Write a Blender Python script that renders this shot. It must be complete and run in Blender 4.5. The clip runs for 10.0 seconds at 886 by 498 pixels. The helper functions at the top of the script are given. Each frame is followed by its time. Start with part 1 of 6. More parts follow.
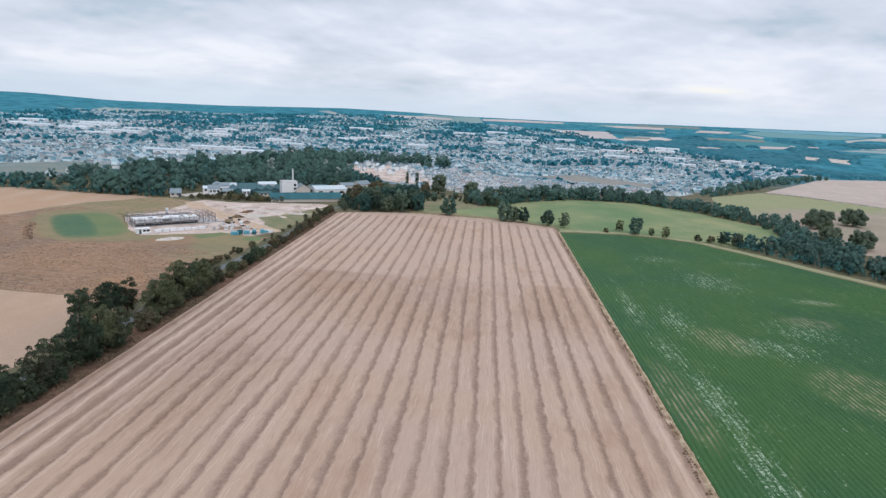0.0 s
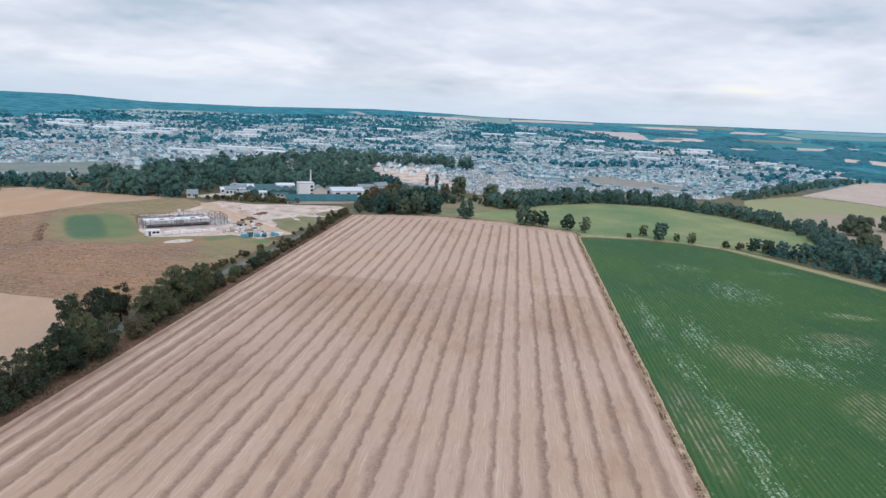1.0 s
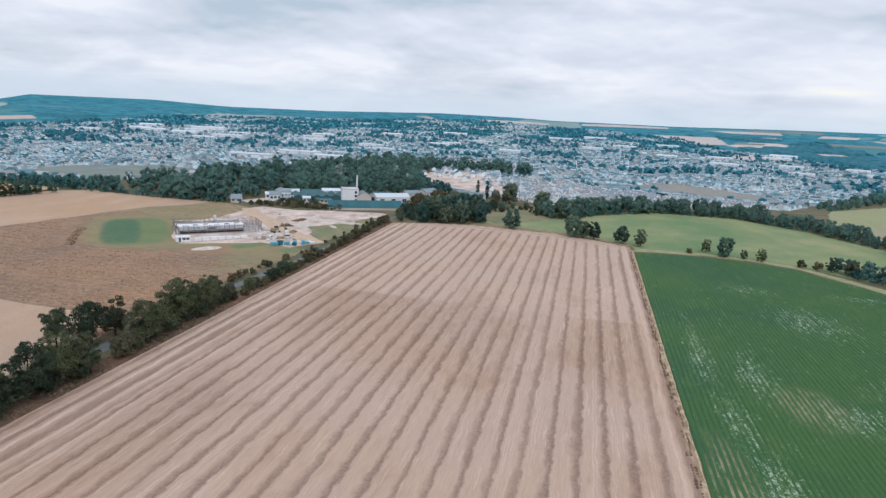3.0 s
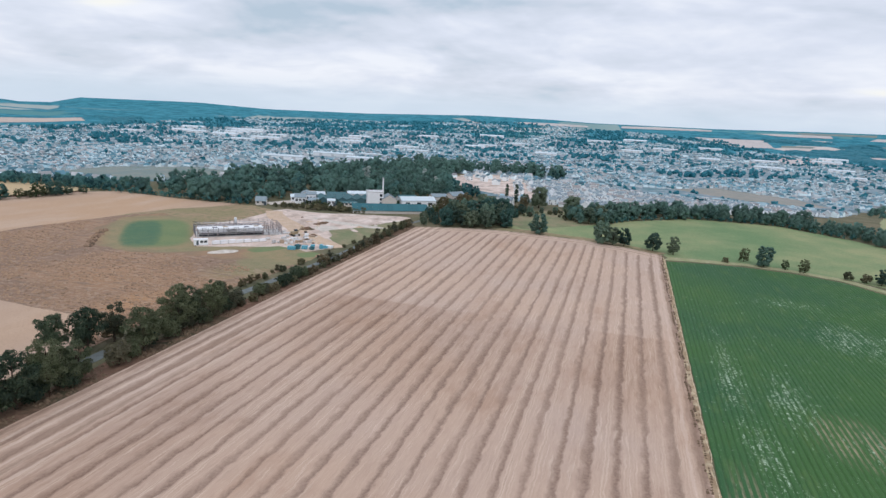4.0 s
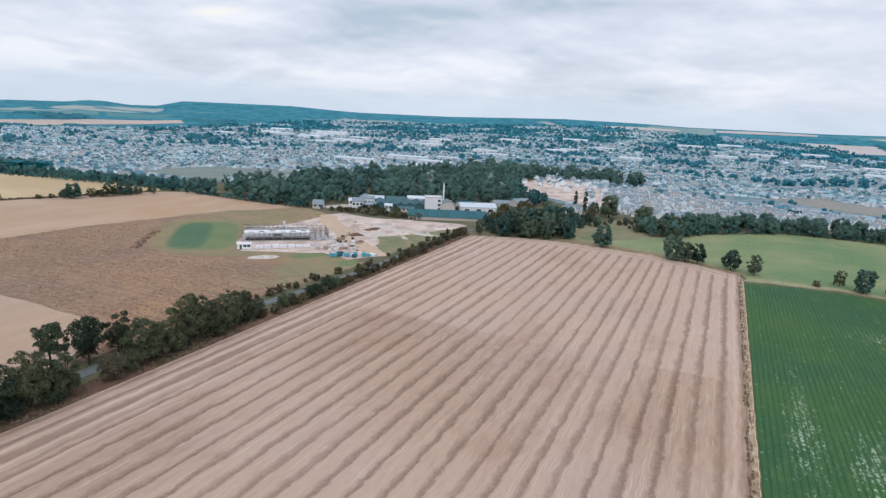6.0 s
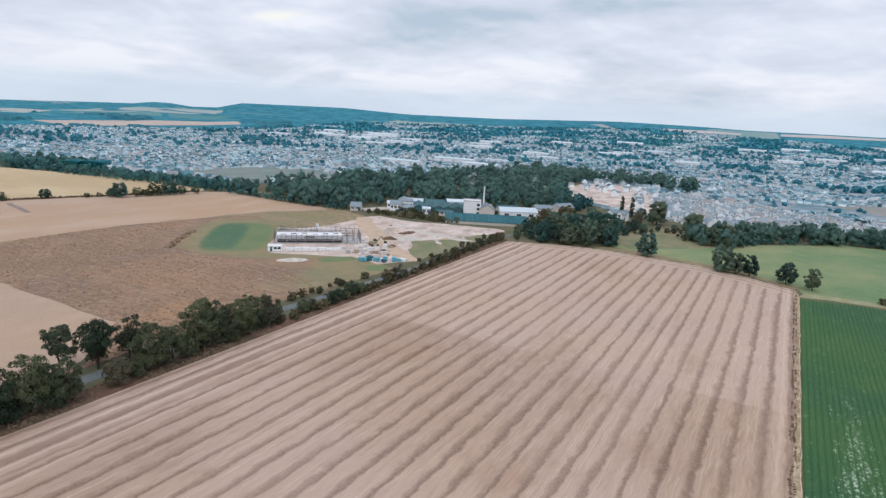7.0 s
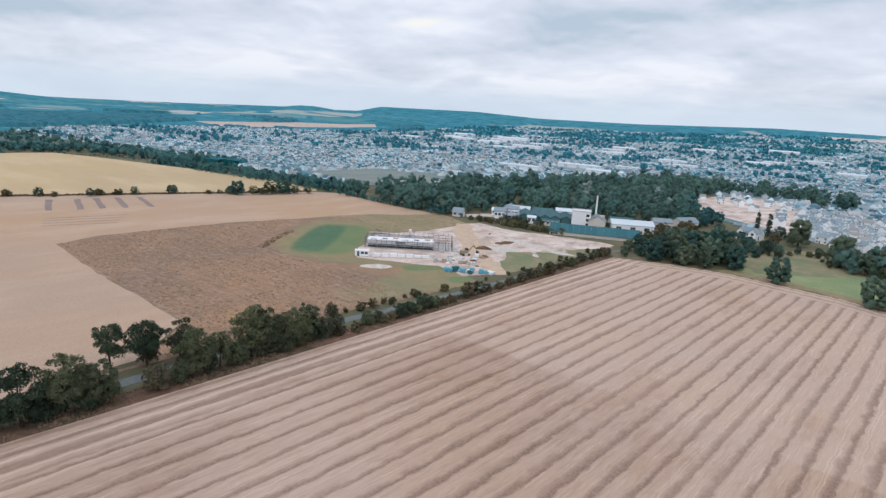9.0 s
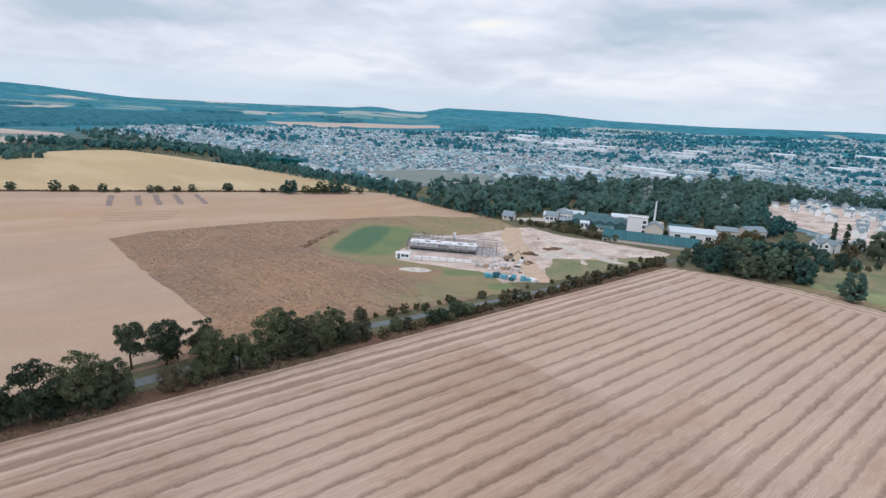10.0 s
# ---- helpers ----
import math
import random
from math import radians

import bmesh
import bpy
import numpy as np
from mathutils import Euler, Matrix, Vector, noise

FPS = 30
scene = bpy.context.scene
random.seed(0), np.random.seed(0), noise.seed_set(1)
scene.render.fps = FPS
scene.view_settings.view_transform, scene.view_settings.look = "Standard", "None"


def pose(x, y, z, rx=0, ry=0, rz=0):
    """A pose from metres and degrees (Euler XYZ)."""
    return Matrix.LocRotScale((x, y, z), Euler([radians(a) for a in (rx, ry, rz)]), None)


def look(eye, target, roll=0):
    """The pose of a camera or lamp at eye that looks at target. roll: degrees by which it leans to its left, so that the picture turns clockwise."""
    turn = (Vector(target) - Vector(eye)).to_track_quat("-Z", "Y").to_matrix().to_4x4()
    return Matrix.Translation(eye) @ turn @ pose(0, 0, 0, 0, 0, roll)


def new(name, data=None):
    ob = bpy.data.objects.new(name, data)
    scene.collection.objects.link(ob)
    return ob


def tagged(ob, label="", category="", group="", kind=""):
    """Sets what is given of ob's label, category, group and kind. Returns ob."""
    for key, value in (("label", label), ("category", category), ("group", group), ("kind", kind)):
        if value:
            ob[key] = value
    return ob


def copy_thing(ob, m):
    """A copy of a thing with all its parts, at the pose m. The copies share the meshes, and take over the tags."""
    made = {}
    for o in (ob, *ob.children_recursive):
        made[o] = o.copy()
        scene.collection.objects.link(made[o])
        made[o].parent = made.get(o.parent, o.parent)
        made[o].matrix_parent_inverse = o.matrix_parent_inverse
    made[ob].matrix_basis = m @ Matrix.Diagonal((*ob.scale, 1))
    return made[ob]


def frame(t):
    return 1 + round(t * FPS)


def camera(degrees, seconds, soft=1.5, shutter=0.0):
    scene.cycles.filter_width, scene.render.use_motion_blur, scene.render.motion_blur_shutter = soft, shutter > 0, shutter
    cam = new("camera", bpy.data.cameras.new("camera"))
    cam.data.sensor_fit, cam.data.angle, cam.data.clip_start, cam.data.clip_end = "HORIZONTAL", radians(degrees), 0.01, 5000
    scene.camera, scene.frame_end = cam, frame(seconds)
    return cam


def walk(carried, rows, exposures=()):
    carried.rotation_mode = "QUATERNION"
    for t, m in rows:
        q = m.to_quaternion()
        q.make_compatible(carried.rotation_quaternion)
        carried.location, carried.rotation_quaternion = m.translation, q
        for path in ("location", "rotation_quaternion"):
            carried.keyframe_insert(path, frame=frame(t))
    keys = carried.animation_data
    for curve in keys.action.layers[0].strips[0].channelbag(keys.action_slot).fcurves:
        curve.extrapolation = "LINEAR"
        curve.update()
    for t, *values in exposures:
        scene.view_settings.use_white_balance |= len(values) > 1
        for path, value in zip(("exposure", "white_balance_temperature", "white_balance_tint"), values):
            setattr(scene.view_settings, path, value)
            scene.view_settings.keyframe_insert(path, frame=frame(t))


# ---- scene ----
cam = camera(71.1, 10.0, 1.4)
TRUE = 1.4                   # metres to one unit of the plan below
METRES, EYE, TILT, LEAN, TURN = 114.28 * TRUE, 60.0 * TRUE, 0.0, 0.0, 3.4
ROWS = [
    (0.0, 0.0, 0.0, 0.0, 0.71, -12.51, -3.2),
    (0.5, 0.0285, 0.0403, 0.0006, 2.03, -12.57, -3.19),
    (1.0, 0.0571, 0.0823, 0.0019, 3.4, -12.59, -3.18),
    (1.5, 0.0851, 0.1248, 0.003, 4.97, -12.63, -3.18),
    (2.0, 0.1117, 0.1678, 0.0045, 6.54, -12.63, -3.17),
    (2.5, 0.1376, 0.2114, 0.0059, 8.13, -12.6, -3.1),
    (4.0, 0.2083, 0.345, 0.0061, 13.3, -12.54, -2.98),
    (4.5, 0.229, 0.3905, 0.006, 15.07, -12.56, -2.99),
    (5.0, 0.249, 0.4362, 0.0064, 17.0, -12.6, -3.0),
    (5.5, 0.2681, 0.481, 0.0072, 18.98, -12.63, -3.01),
    (7.0, 0.3189, 0.6238, 0.0085, 25.94, -12.71, -3.11),
    (7.5, 0.3318, 0.6721, 0.0094, 28.75, -12.81, -3.22),
    (8.0, 0.342, 0.7191, 0.0104, 31.77, -12.9, -3.22),
    (8.5, 0.352, 0.7679, 0.0109, 34.95, -12.96, -3.26),
    (9.0, 0.3603, 0.8173, 0.0096, 38.19, -13.03, -3.37),
    (9.5, 0.3675, 0.8669, 0.0095, 41.32, -13.14, -3.45),
    (10.0, 0.3734, 0.9146, 0.0087, 44.22, -13.26, -3.53),
]
walk(cam, [(t, pose(0, 0, EYE, TILT, LEAN, TURN) @ pose(METRES * x, METRES * y, METRES * z, 90 + pitch, roll, yaw)) for t, x, y, z, yaw, pitch, roll in ROWS])
# ---- world, sun ----
world = bpy.data.worlds.new("world")
scene.world = world
world.use_nodes = True
SUN_AZ, SUN_EL = 158.0, 46.0   # degrees from +y towards +x, and above the horizon


class Net:
    """Small helper round a node tree."""
    def __init__(self, tree):
        self.t = tree
        self.t.nodes.clear()

    def n(self, kind, **props):
        nd = self.t.nodes.new(kind)
        if "operation" in props:
            nd.operation = props["operation"]
        if "use_clamp" in props:
            nd.use_clamp = props["use_clamp"]
        if "interpolation_type" in props:
            nd.interpolation_type = props["interpolation_type"]
        if "data_type" in props:
            nd.data_type, nd.blend_type = props["data_type"], props["blend_type"]
        if "sky_type" in props:
            nd.sky_type, nd.sun_disc = props["sky_type"], props["sun_disc"]
        return nd

    def put(self, sock, val):
        if isinstance(val, bpy.types.NodeSocket):
            self.t.links.new(val, sock)
        elif val is not None:
            if sock.type == "RGBA" and len(val) == 3:
                val = (*val, 1)
            sock.default_value = val

    def math(self, op, a, b=None, c=None, clamp=False):
        nd = self.n("ShaderNodeMath", operation=op, use_clamp=clamp)
        for s, v in zip(nd.inputs, (a, b, c)):
            self.put(s, v)
        return nd.outputs[0]

    def vmath(self, op, a, b=None):
        nd = self.n("ShaderNodeVectorMath", operation=op)
        for s, v in zip(nd.inputs, (a, b)):
            self.put(s, v)
        return nd.outputs["Value"] if op in ("LENGTH", "DOT_PRODUCT") else nd.outputs[0]

    def noise(self, vec, scale, detail=3.0, rough=0.55, warp=0.0):
        nd = self.n("ShaderNodeTexNoise")
        for k, v in (("Vector", vec), ("Scale", scale), ("Detail", detail), ("Roughness", rough), ("Distortion", warp)):
            self.put(nd.inputs[k], v)
        return nd.outputs[0]

    def ramp(self, fac, stops):
        nd = self.n("ShaderNodeValToRGB")
        el = nd.color_ramp.elements
        while len(el) < len(stops):
            el.new(0.5)
        for e, (p, c) in zip(el, stops):
            e.position, e.color = p, (*c, 1) if len(c) == 3 else c
        self.put(nd.inputs[0], fac)
        return nd.outputs[0]

    def step(self, v, lo, hi, a=0.0, b=1.0):
        nd = self.n("ShaderNodeMapRange", interpolation_type="SMOOTHSTEP")
        for s, x in zip(nd.inputs, (v, lo, hi, a, b)):
            self.put(s, x)
        return nd.outputs[0]

    def mix(self, fac, a, b, blend="MIX"):
        nd = self.n("ShaderNodeMix", data_type="RGBA", blend_type=blend)
        self.put(nd.inputs[0], fac)
        self.put(nd.inputs[6], a)
        self.put(nd.inputs[7], b)
        return nd.outputs[2]

    def pos(self):
        """The place on the plan."""
        return self.vmath("MULTIPLY", self.n("ShaderNodeNewGeometry").outputs["Position"], (1 / TRUE, 1 / TRUE, 1 / TRUE))

    def scaled(self, vec, sx, sy, sz=1.0):
        return self.vmath("MULTIPLY", vec, (sx, sy, sz))

    def ellipse(self, vec, cx, cy, rx, ry, soft=0.6):
        d = self.vmath("LENGTH", self.vmath("MULTIPLY", self.vmath("SUBTRACT", vec, (cx, cy, 0)), (1 / rx, 1 / ry, 0)))
        return self.step(d, 1.0, soft * 0.3, 0.0, 1.0)

    def finish(self, colour, rough=0.9, bump=None, height=0.1, strength=0.6, metal=0.0, spec=0.3):
        b = self.n("ShaderNodeBsdfPrincipled")
        self.put(b.inputs["Base Color"], colour)
        self.put(b.inputs["Roughness"], rough)
        self.put(b.inputs["Metallic"], metal)
        self.put(b.inputs["Specular IOR Level"], spec)
        if bump is not None:
            bn = self.n("ShaderNodeBump")
            self.put(bn.inputs["Strength"], strength)
            self.put(bn.inputs["Distance"], height * TRUE)
            self.put(bn.inputs["Height"], bump)
            self.t.links.new(bn.outputs[0], b.inputs["Normal"])
        o = self.n("ShaderNodeOutputMaterial")
        self.t.links.new(b.outputs[0], o.inputs[0])


def build_sky():
    w = Net(world.node_tree)
    way = w.n("ShaderNodeTexCoord").outputs["Generated"]
    sky = w.n("ShaderNodeTexSky", sky_type="NISHITA", sun_disc=False)
    sky.sun_elevation, sky.sun_rotation = radians(SUN_EL), radians(SUN_AZ)
    sep = w.n("ShaderNodeSeparateXYZ")
    w.put(sep.inputs[0], way)
    up = w.math("MAXIMUM", sep.outputs[2], 0.0)
    # cloud deck: directions cast on a flat layer, so that it draws together at the horizon
    k = w.math("DIVIDE", 1.0, w.math("ADD", up, 0.13))
    comb = w.n("ShaderNodeCombineXYZ")
    w.put(comb.inputs[0], w.math("MULTIPLY", sep.outputs[0], k))
    w.put(comb.inputs[1], w.math("MULTIPLY", sep.outputs[1], k))
    deck = comb.outputs[0]
    big = w.noise(deck, 0.5, 4.0, 0.52, 0.5)
    fine = w.noise(w.vmath("ADD", deck, (7.3, 2.1, 0.4)), 1.5, 4.0, 0.5, 0.4)
    puff = w.noise(w.scaled(way, 1.0, 1.0, 3.2), 4.5, 5.0, 0.52, 0.4)
    mixd = w.math("ADD", w.math("MULTIPLY", big, 0.32), w.math("ADD", w.math("MULTIPLY", fine, 0.22), w.math("MULTIPLY", puff, 0.46)))
    # heaped clouds: lit tops over grey undersides
    for size, flat, amount in ((4.5, 2.6, 0.30), (11.0, 2.4, 0.16)):
        at = w.scaled(way, 1.0, 1.0, flat)
        here = w.noise(at, size, 3.0, 0.48, 0.3)
        above = w.noise(w.vmath("ADD", at, (0.0, 0.0, 0.20 / size)), size, 3.0, 0.48, 0.3)
        mixd = w.math("ADD", mixd, w.math("MULTIPLY", w.math("SUBTRACT", here, above), amount))
    # banks of thicker and thinner cloud
    for cx, cy, rx, ry, k2 in ((-2.8, 2.9, 0.35, 0.28, 0.10), (1.8, 5.2, 0.6, 0.5, 0.07), (-2.9, 4.8, 1.5, 0.8, 0.05), (1.3, 3.3, 1.0, 0.35, -0.060), (0.3, 3.5, 0.9, 0.3, -0.045), (-4.6, 1.0, 0.75, 0.45, -0.21), (-3.9, 1.6, 0.6, 0.3, -0.13), (-1.2, 3.25, 0.8, 0.22, -0.08), (-1.7, 3.3, 0.9, 0.35, -0.06), (-3.3, 2.1, 0.5, 0.4, -0.05), (1.7, 3.9, 0.7, 0.3, 0.05)):
        mixd = w.math("ADD", mixd, w.math("MULTIPLY", w.ellipse(deck, cx, cy, rx * 1.5, ry * 1.5, 0.1), k2))
    cloud = w.ramp(mixd, ((0.34, (0.50, 0.61, 0.735)), (0.43, (0.67, 0.73, 0.85)), (0.50, (0.76, 0.812, 0.942)), (0.59, (0.905, 0.938, 1.03))))
    # slits where the sun shows through the deck
    for cx, cy, rx, ry in ((-2.76, 2.86, 0.20, 0.10), (1.76, 5.22, 0.26, 0.16)):
        slit = w.math("MULTIPLY", w.ellipse(deck, cx, cy, rx * 1.4, ry * 1.4, 0.1), w.step(puff, 0.40, 0.56))
        cloud = w.mix(slit, cloud, (1.0, 1.0, 0.96))
    # an overcast sky grows brighter towards its crown
    lift = w.step(up, 0.2, 0.9, 0.97, 1.12)
    cloud = w.mix(1.0, cloud, lift, "MULTIPLY")
    haze = w.step(up, 0.0, 0.05, 0.8, 0.0)
    cloud = w.mix(haze, cloud, (0.64, 0.755, 0.89))
    clear = w.mix(1.0, sky.outputs[0], (0.10, 0.10, 0.10), "MULTIPLY")
    both = w.mix(0.94, clear, cloud)
    bg = w.n("ShaderNodeBackground")
    w.put(bg.inputs[0], both)
    bg.inputs[1].default_value = 1.0
    out = w.n("ShaderNodeOutputWorld")
    w.t.links.new(bg.outputs[0], out.inputs[0])


build_sky()
sun = new("sun", bpy.data.lights.new("sun", "SUN"))
sun.data.energy, sun.data.angle, sun.data.color = 0.7, radians(14), (1.0, 0.98, 0.95)
sun.matrix_world = look((0, 0, 0), (-math.sin(radians(SUN_AZ)) * math.cos(radians(SUN_EL)), -math.cos(radians(SUN_AZ)) * math.cos(radians(SUN_EL)), -math.sin(radians(SUN_EL))))


# ---- materials ----
def material(name):
    m = bpy.data.materials.new(name)
    m.use_nodes = True
    return m, Net(m.node_tree)


def soil(name, a, b, c, coarse=0.03, mid=0.35, fine=2.5, height=0.15, stretch=(1, 1), strength=0.7):
    """Open land: three colours blended by a coarse, a middle and a fine grain."""
    m, w = material(name)
    p = w.scaled(w.pos(), *stretch)
    n1, n2, n3 = w.noise(p, coarse, 4), w.noise(p, mid, 4, 0.6), w.noise(p, fine, 3, 0.6)
    col = w.mix(w.step(n1, 0.35, 0.65), a, b)
    col = w.mix(w.step(n2, 0.42, 0.7), col, c)
    col = w.mix(w.math("MULTIPLY", w.step(n3, 0.35, 0.75), 0.45), col, w.mix(1.0, col, (0.6, 0.6, 0.6), "MULTIPLY"))
    h = w.math("ADD", w.math("MULTIPLY", n2, 1.0), w.math("MULTIPLY", n3, 0.5))
    w.finish(col, 0.95, h, height, strength, spec=0.1)
    return m


def plain(name, colour, rough=0.6, metal=0.0, vary=0.2, scale=0.8, spec=0.3):
    """Paint, stone or metal with mottling and a shade of its own for each object or island."""
    m, w = material(name)
    n1, n2 = w.noise(w.pos(), scale, 4), w.noise(w.pos(), scale * 9, 3)
    isl = w.n("ShaderNodeNewGeometry").outputs["Random Per Island"]
    ob = w.n("ShaderNodeObjectInfo").outputs["Random"]
    f = w.math("ADD", w.math("MULTIPLY", w.math("SUBTRACT", n1, 0.5), 1.2 * vary), w.math("MULTIPLY", w.math("SUBTRACT", w.math("ADD", isl, ob), 1.0), vary))
    f = w.math("ADD", 1.0, w.math("ADD", f, w.math("MULTIPLY", w.math("SUBTRACT", n2, 0.5), 0.4 * vary)))
    comb = w.n("ShaderNodeCombineXYZ")
    for s in comb.inputs:
        w.put(s, f)
    w.finish(w.mix(1.0, colour, comb.outputs[0], "MULTIPLY"), rough, n2, 0.02, 0.3, metal, spec)
    return m


def leaf(name, dark, light, third, patch=0.02, own=0.5):
    m, w = material(name)
    isl = w.n("ShaderNodeNewGeometry").outputs["Random Per Island"]
    ob = w.n("ShaderNodeObjectInfo").outputs["Random"]
    n1 = w.noise(w.pos(), 0.10, 2)
    n0 = w.noise(w.pos(), patch, 2)
    tone = w.n("ShaderNodeAttribute")
    tone.attribute_name = "tone"
    shade = w.math("ADD", w.math("MULTIPLY", isl, 0.22), w.math("ADD", w.math("MULTIPLY", n1, 0.5), w.math("ADD", w.math("MULTIPLY", tone.outputs["Fac"], 0.95), w.math("MULTIPLY", ob, own))))
    shade = w.math("ADD", shade, w.math("MULTIPLY", w.math("SUBTRACT", w.noise(w.pos(), 0.9, 4, 0.75), 0.5), 1.2))
    col = w.mix(w.step(shade, 0.14, 1.15), dark, light)
    col = w.mix(w.math("MULTIPLY", w.step(w.math("ADD", w.math("MULTIPLY", ob, 0.5), n0), 0.62, 1.0), 0.4), col, third)
    b = w.n("ShaderNodeBsdfPrincipled")
    w.put(b.inputs["Base Color"], col)
    b.inputs["Roughness"].default_value = 0.75
    b.inputs["Specular IOR Level"].default_value = 0.15
    fine = w.noise(w.pos(), 1.1, 4, 0.7)
    bn = w.n("ShaderNodeBump")
    bn.inputs["Strength"].default_value, bn.inputs["Distance"].default_value = 0.9, 1.3 * TRUE
    w.put(bn.inputs["Height"], fine)
    w.t.links.new(bn.outputs[0], b.inputs["Normal"])
    tr = w.n("ShaderNodeBsdfTranslucent")
    w.put(tr.inputs[0], w.mix(1.0, col, (0.9, 1.05, 0.75), "MULTIPLY"))
    ms = w.n("ShaderNodeMixShader")
    ms.inputs[0].default_value = 0.34
    w.t.links.new(b.outputs[0], ms.inputs[1])
    w.t.links.new(tr.outputs[0], ms.inputs[2])
    o = w.n("ShaderNodeOutputMaterial")
    w.t.links.new(ms.outputs[0], o.inputs[0])
    return m


PITCH = 1.25                 # spacing of the crop rows
SWATH, PHASE = 5.08, -3.4    # spacing of the straw swaths and the first gap's x
DRIFT = ((-65, -25, 0.95), (-25, -5, 0.35), (-5, 3, 0.5), (4, 11, 1.1))   # where the swaths crowd together


def stubble_material():
    m, w = material("cut_stubble")
    p = w.pos()
    sep = w.n("ShaderNodeSeparateXYZ")
    w.put(sep.inputs[0], p)
    x = sep.outputs[0]
    wob = w.math("SUBTRACT", w.noise(w.scaled(p, 0.45, 0.22), 1.0, 5, 0.7), 0.5)
    slow = w.math("SUBTRACT", w.noise(w.scaled(p, 0.05, 0.018), 1.0, 2), 0.5)
    xw = w.math("ADD", x, w.math("ADD", w.math("MULTIPLY", wob, 1.5), w.math("MULTIPLY", slow, 0.6)))
    for lo, hi, by in DRIFT:
        xw = w.math("ADD", xw, w.step(x, lo, hi, 0.0, by))
    xw = w.math("SUBTRACT", xw, 1.3)
    u = w.math("DIVIDE", w.math("SUBTRACT", xw, PHASE), SWATH)
    fr = w.math("SUBTRACT", u, w.math("FLOOR", w.math("ADD", u, 0.5)))     # -0.5..0.5, 0 on a gap
    dist = w.math("ABSOLUTE", fr)
    # each swath ends in a ragged bank on one side of the gap and thins out softly on the other
    ragged = w.math("MULTIPLY", w.math("SUBTRACT", w.noise(w.scaled(p, 0.50, 0.26), 1.0, 3.5, 0.62), 0.5), 0.34)
    side = w.math("ADD", fr, ragged)
    tail = w.math("MULTIPLY", w.step(w.noise(w.scaled(p, 0.11, 0.035), 1.0, 4, 0.7), 0.32, 0.68, 0.10, 0.42), -1.0)
    # dark bare stubble, with the shade at the swath's front painted along the sharp edge
    gap = w.math("MULTIPLY", w.step(side, tail, 0.05), w.step(side, 0.20, 0.07))
    lane = w.math("FLOOR", w.math("ADD", u, 0.5))
    # drill rows and fine straw along the run of the machine
    bent = w.n("ShaderNodeCombineXYZ")
    w.put(bent.inputs[0], w.math("ADD", x, w.math("MULTIPLY", wob, 1.6)))
    w.put(bent.inputs[1], sep.outputs[1])
    q = bent.outputs[0]
    straw = w.noise(w.scaled(q, 3.2, 0.22), 1.0, 4, 0.65)
    straw2 = w.noise(w.scaled(q, 1.3, 0.09), 1.0, 5, 0.7)
    broad = w.noise(p, 0.018, 3)
    grain = w.noise(p, 1.6, 4, 0.65)
    lightc = w.mix(w.step(broad, 0.35, 0.68), (0.545, 0.388, 0.298), (0.520, 0.390, 0.322))
    lightc = w.mix(w.math("MULTIPLY", w.step(straw, 0.40, 0.70), 0.40), lightc, (0.655, 0.498, 0.385))
    lightc = w.mix(w.math("MULTIPLY", w.step(straw2, 0.50, 0.72), 0.55), lightc, (0.42, 0.30, 0.23))
    thin = w.noise(w.scaled(q, 2.3, 0.06), 1.0, 3, 0.6)
    lightc = w.mix(w.math("MULTIPLY", w.step(thin, 0.58, 0.68), 0.50), lightc, (0.73, 0.59, 0.48))
    # pairs of bright straw lines that run on along some swaths
    pick = w.n("ShaderNodeTexWhiteNoise")
    pick.noise_dimensions = "1D"
    w.put(pick.inputs["W"], lane)
    for off in (0.30, 0.41):
        near = w.step(w.math("ABSOLUTE", w.math("SUBTRACT", w.math("ABSOLUTE", w.math("ADD", fr, w.math("MULTIPLY", ragged, 0.30))), off)), 0.034, 0.012)
        near = w.math("MULTIPLY", near, w.math("MULTIPLY", w.step(pick.outputs["Value"], 0.45, 0.75), w.step(w.noise(w.scaled(q, 0.5, 0.03), 1.0, 4, 0.65), 0.40, 0.58)))
        lightc = w.mix(w.math("MULTIPLY", near, 0.45), lightc, (0.70, 0.56, 0.445))
    darkc = w.mix(w.step(grain, 0.35, 0.7), (0.285, 0.195, 0.150), (0.385, 0.275, 0.215))
    strength = w.step(w.noise(w.scaled(p, 0.07, 0.02), 1.0, 4, 0.65), 0.30, 0.58, 0.60, 1.0)
    # at the far end the machine turned: a few passes run along the edge there
    edge = w.n("ShaderNodeAttribute")
    edge.attribute_name = "edge"
    into = w.math("ADD", edge.outputs["Fac"], w.math("MULTIPLY", wob, 2.4))
    head = w.step(into, 11.5, 9.5)
    across = w.step(w.math("ABSOLUTE", w.math("SUBTRACT", w.math("FRACT", w.math("DIVIDE", into, 4.6)), 0.5)), 0.26, 0.10, 0.0, 0.6)
    lightc = w.mix(w.math("MULTIPLY", head, 0.35), lightc, (0.62, 0.475, 0.37))
    col = w.mix(w.mix(head, w.math("MULTIPLY", gap, strength), across), lightc, darkc)
    blotch = w.noise(w.scaled(p, 0.05, 0.03), 1.0, 5, 0.65)
    col = w.mix(w.step(blotch, 0.50, 0.72, 0.0, 0.75), col, w.mix(1.0, col, (0.82, 0.75, 0.70), "MULTIPLY"))
    col = w.mix(w.step(blotch, 0.46, 0.30, 0.0, 0.5), col, w.mix(1.0, col, (1.06, 1.07, 1.09), "MULTIPLY"))
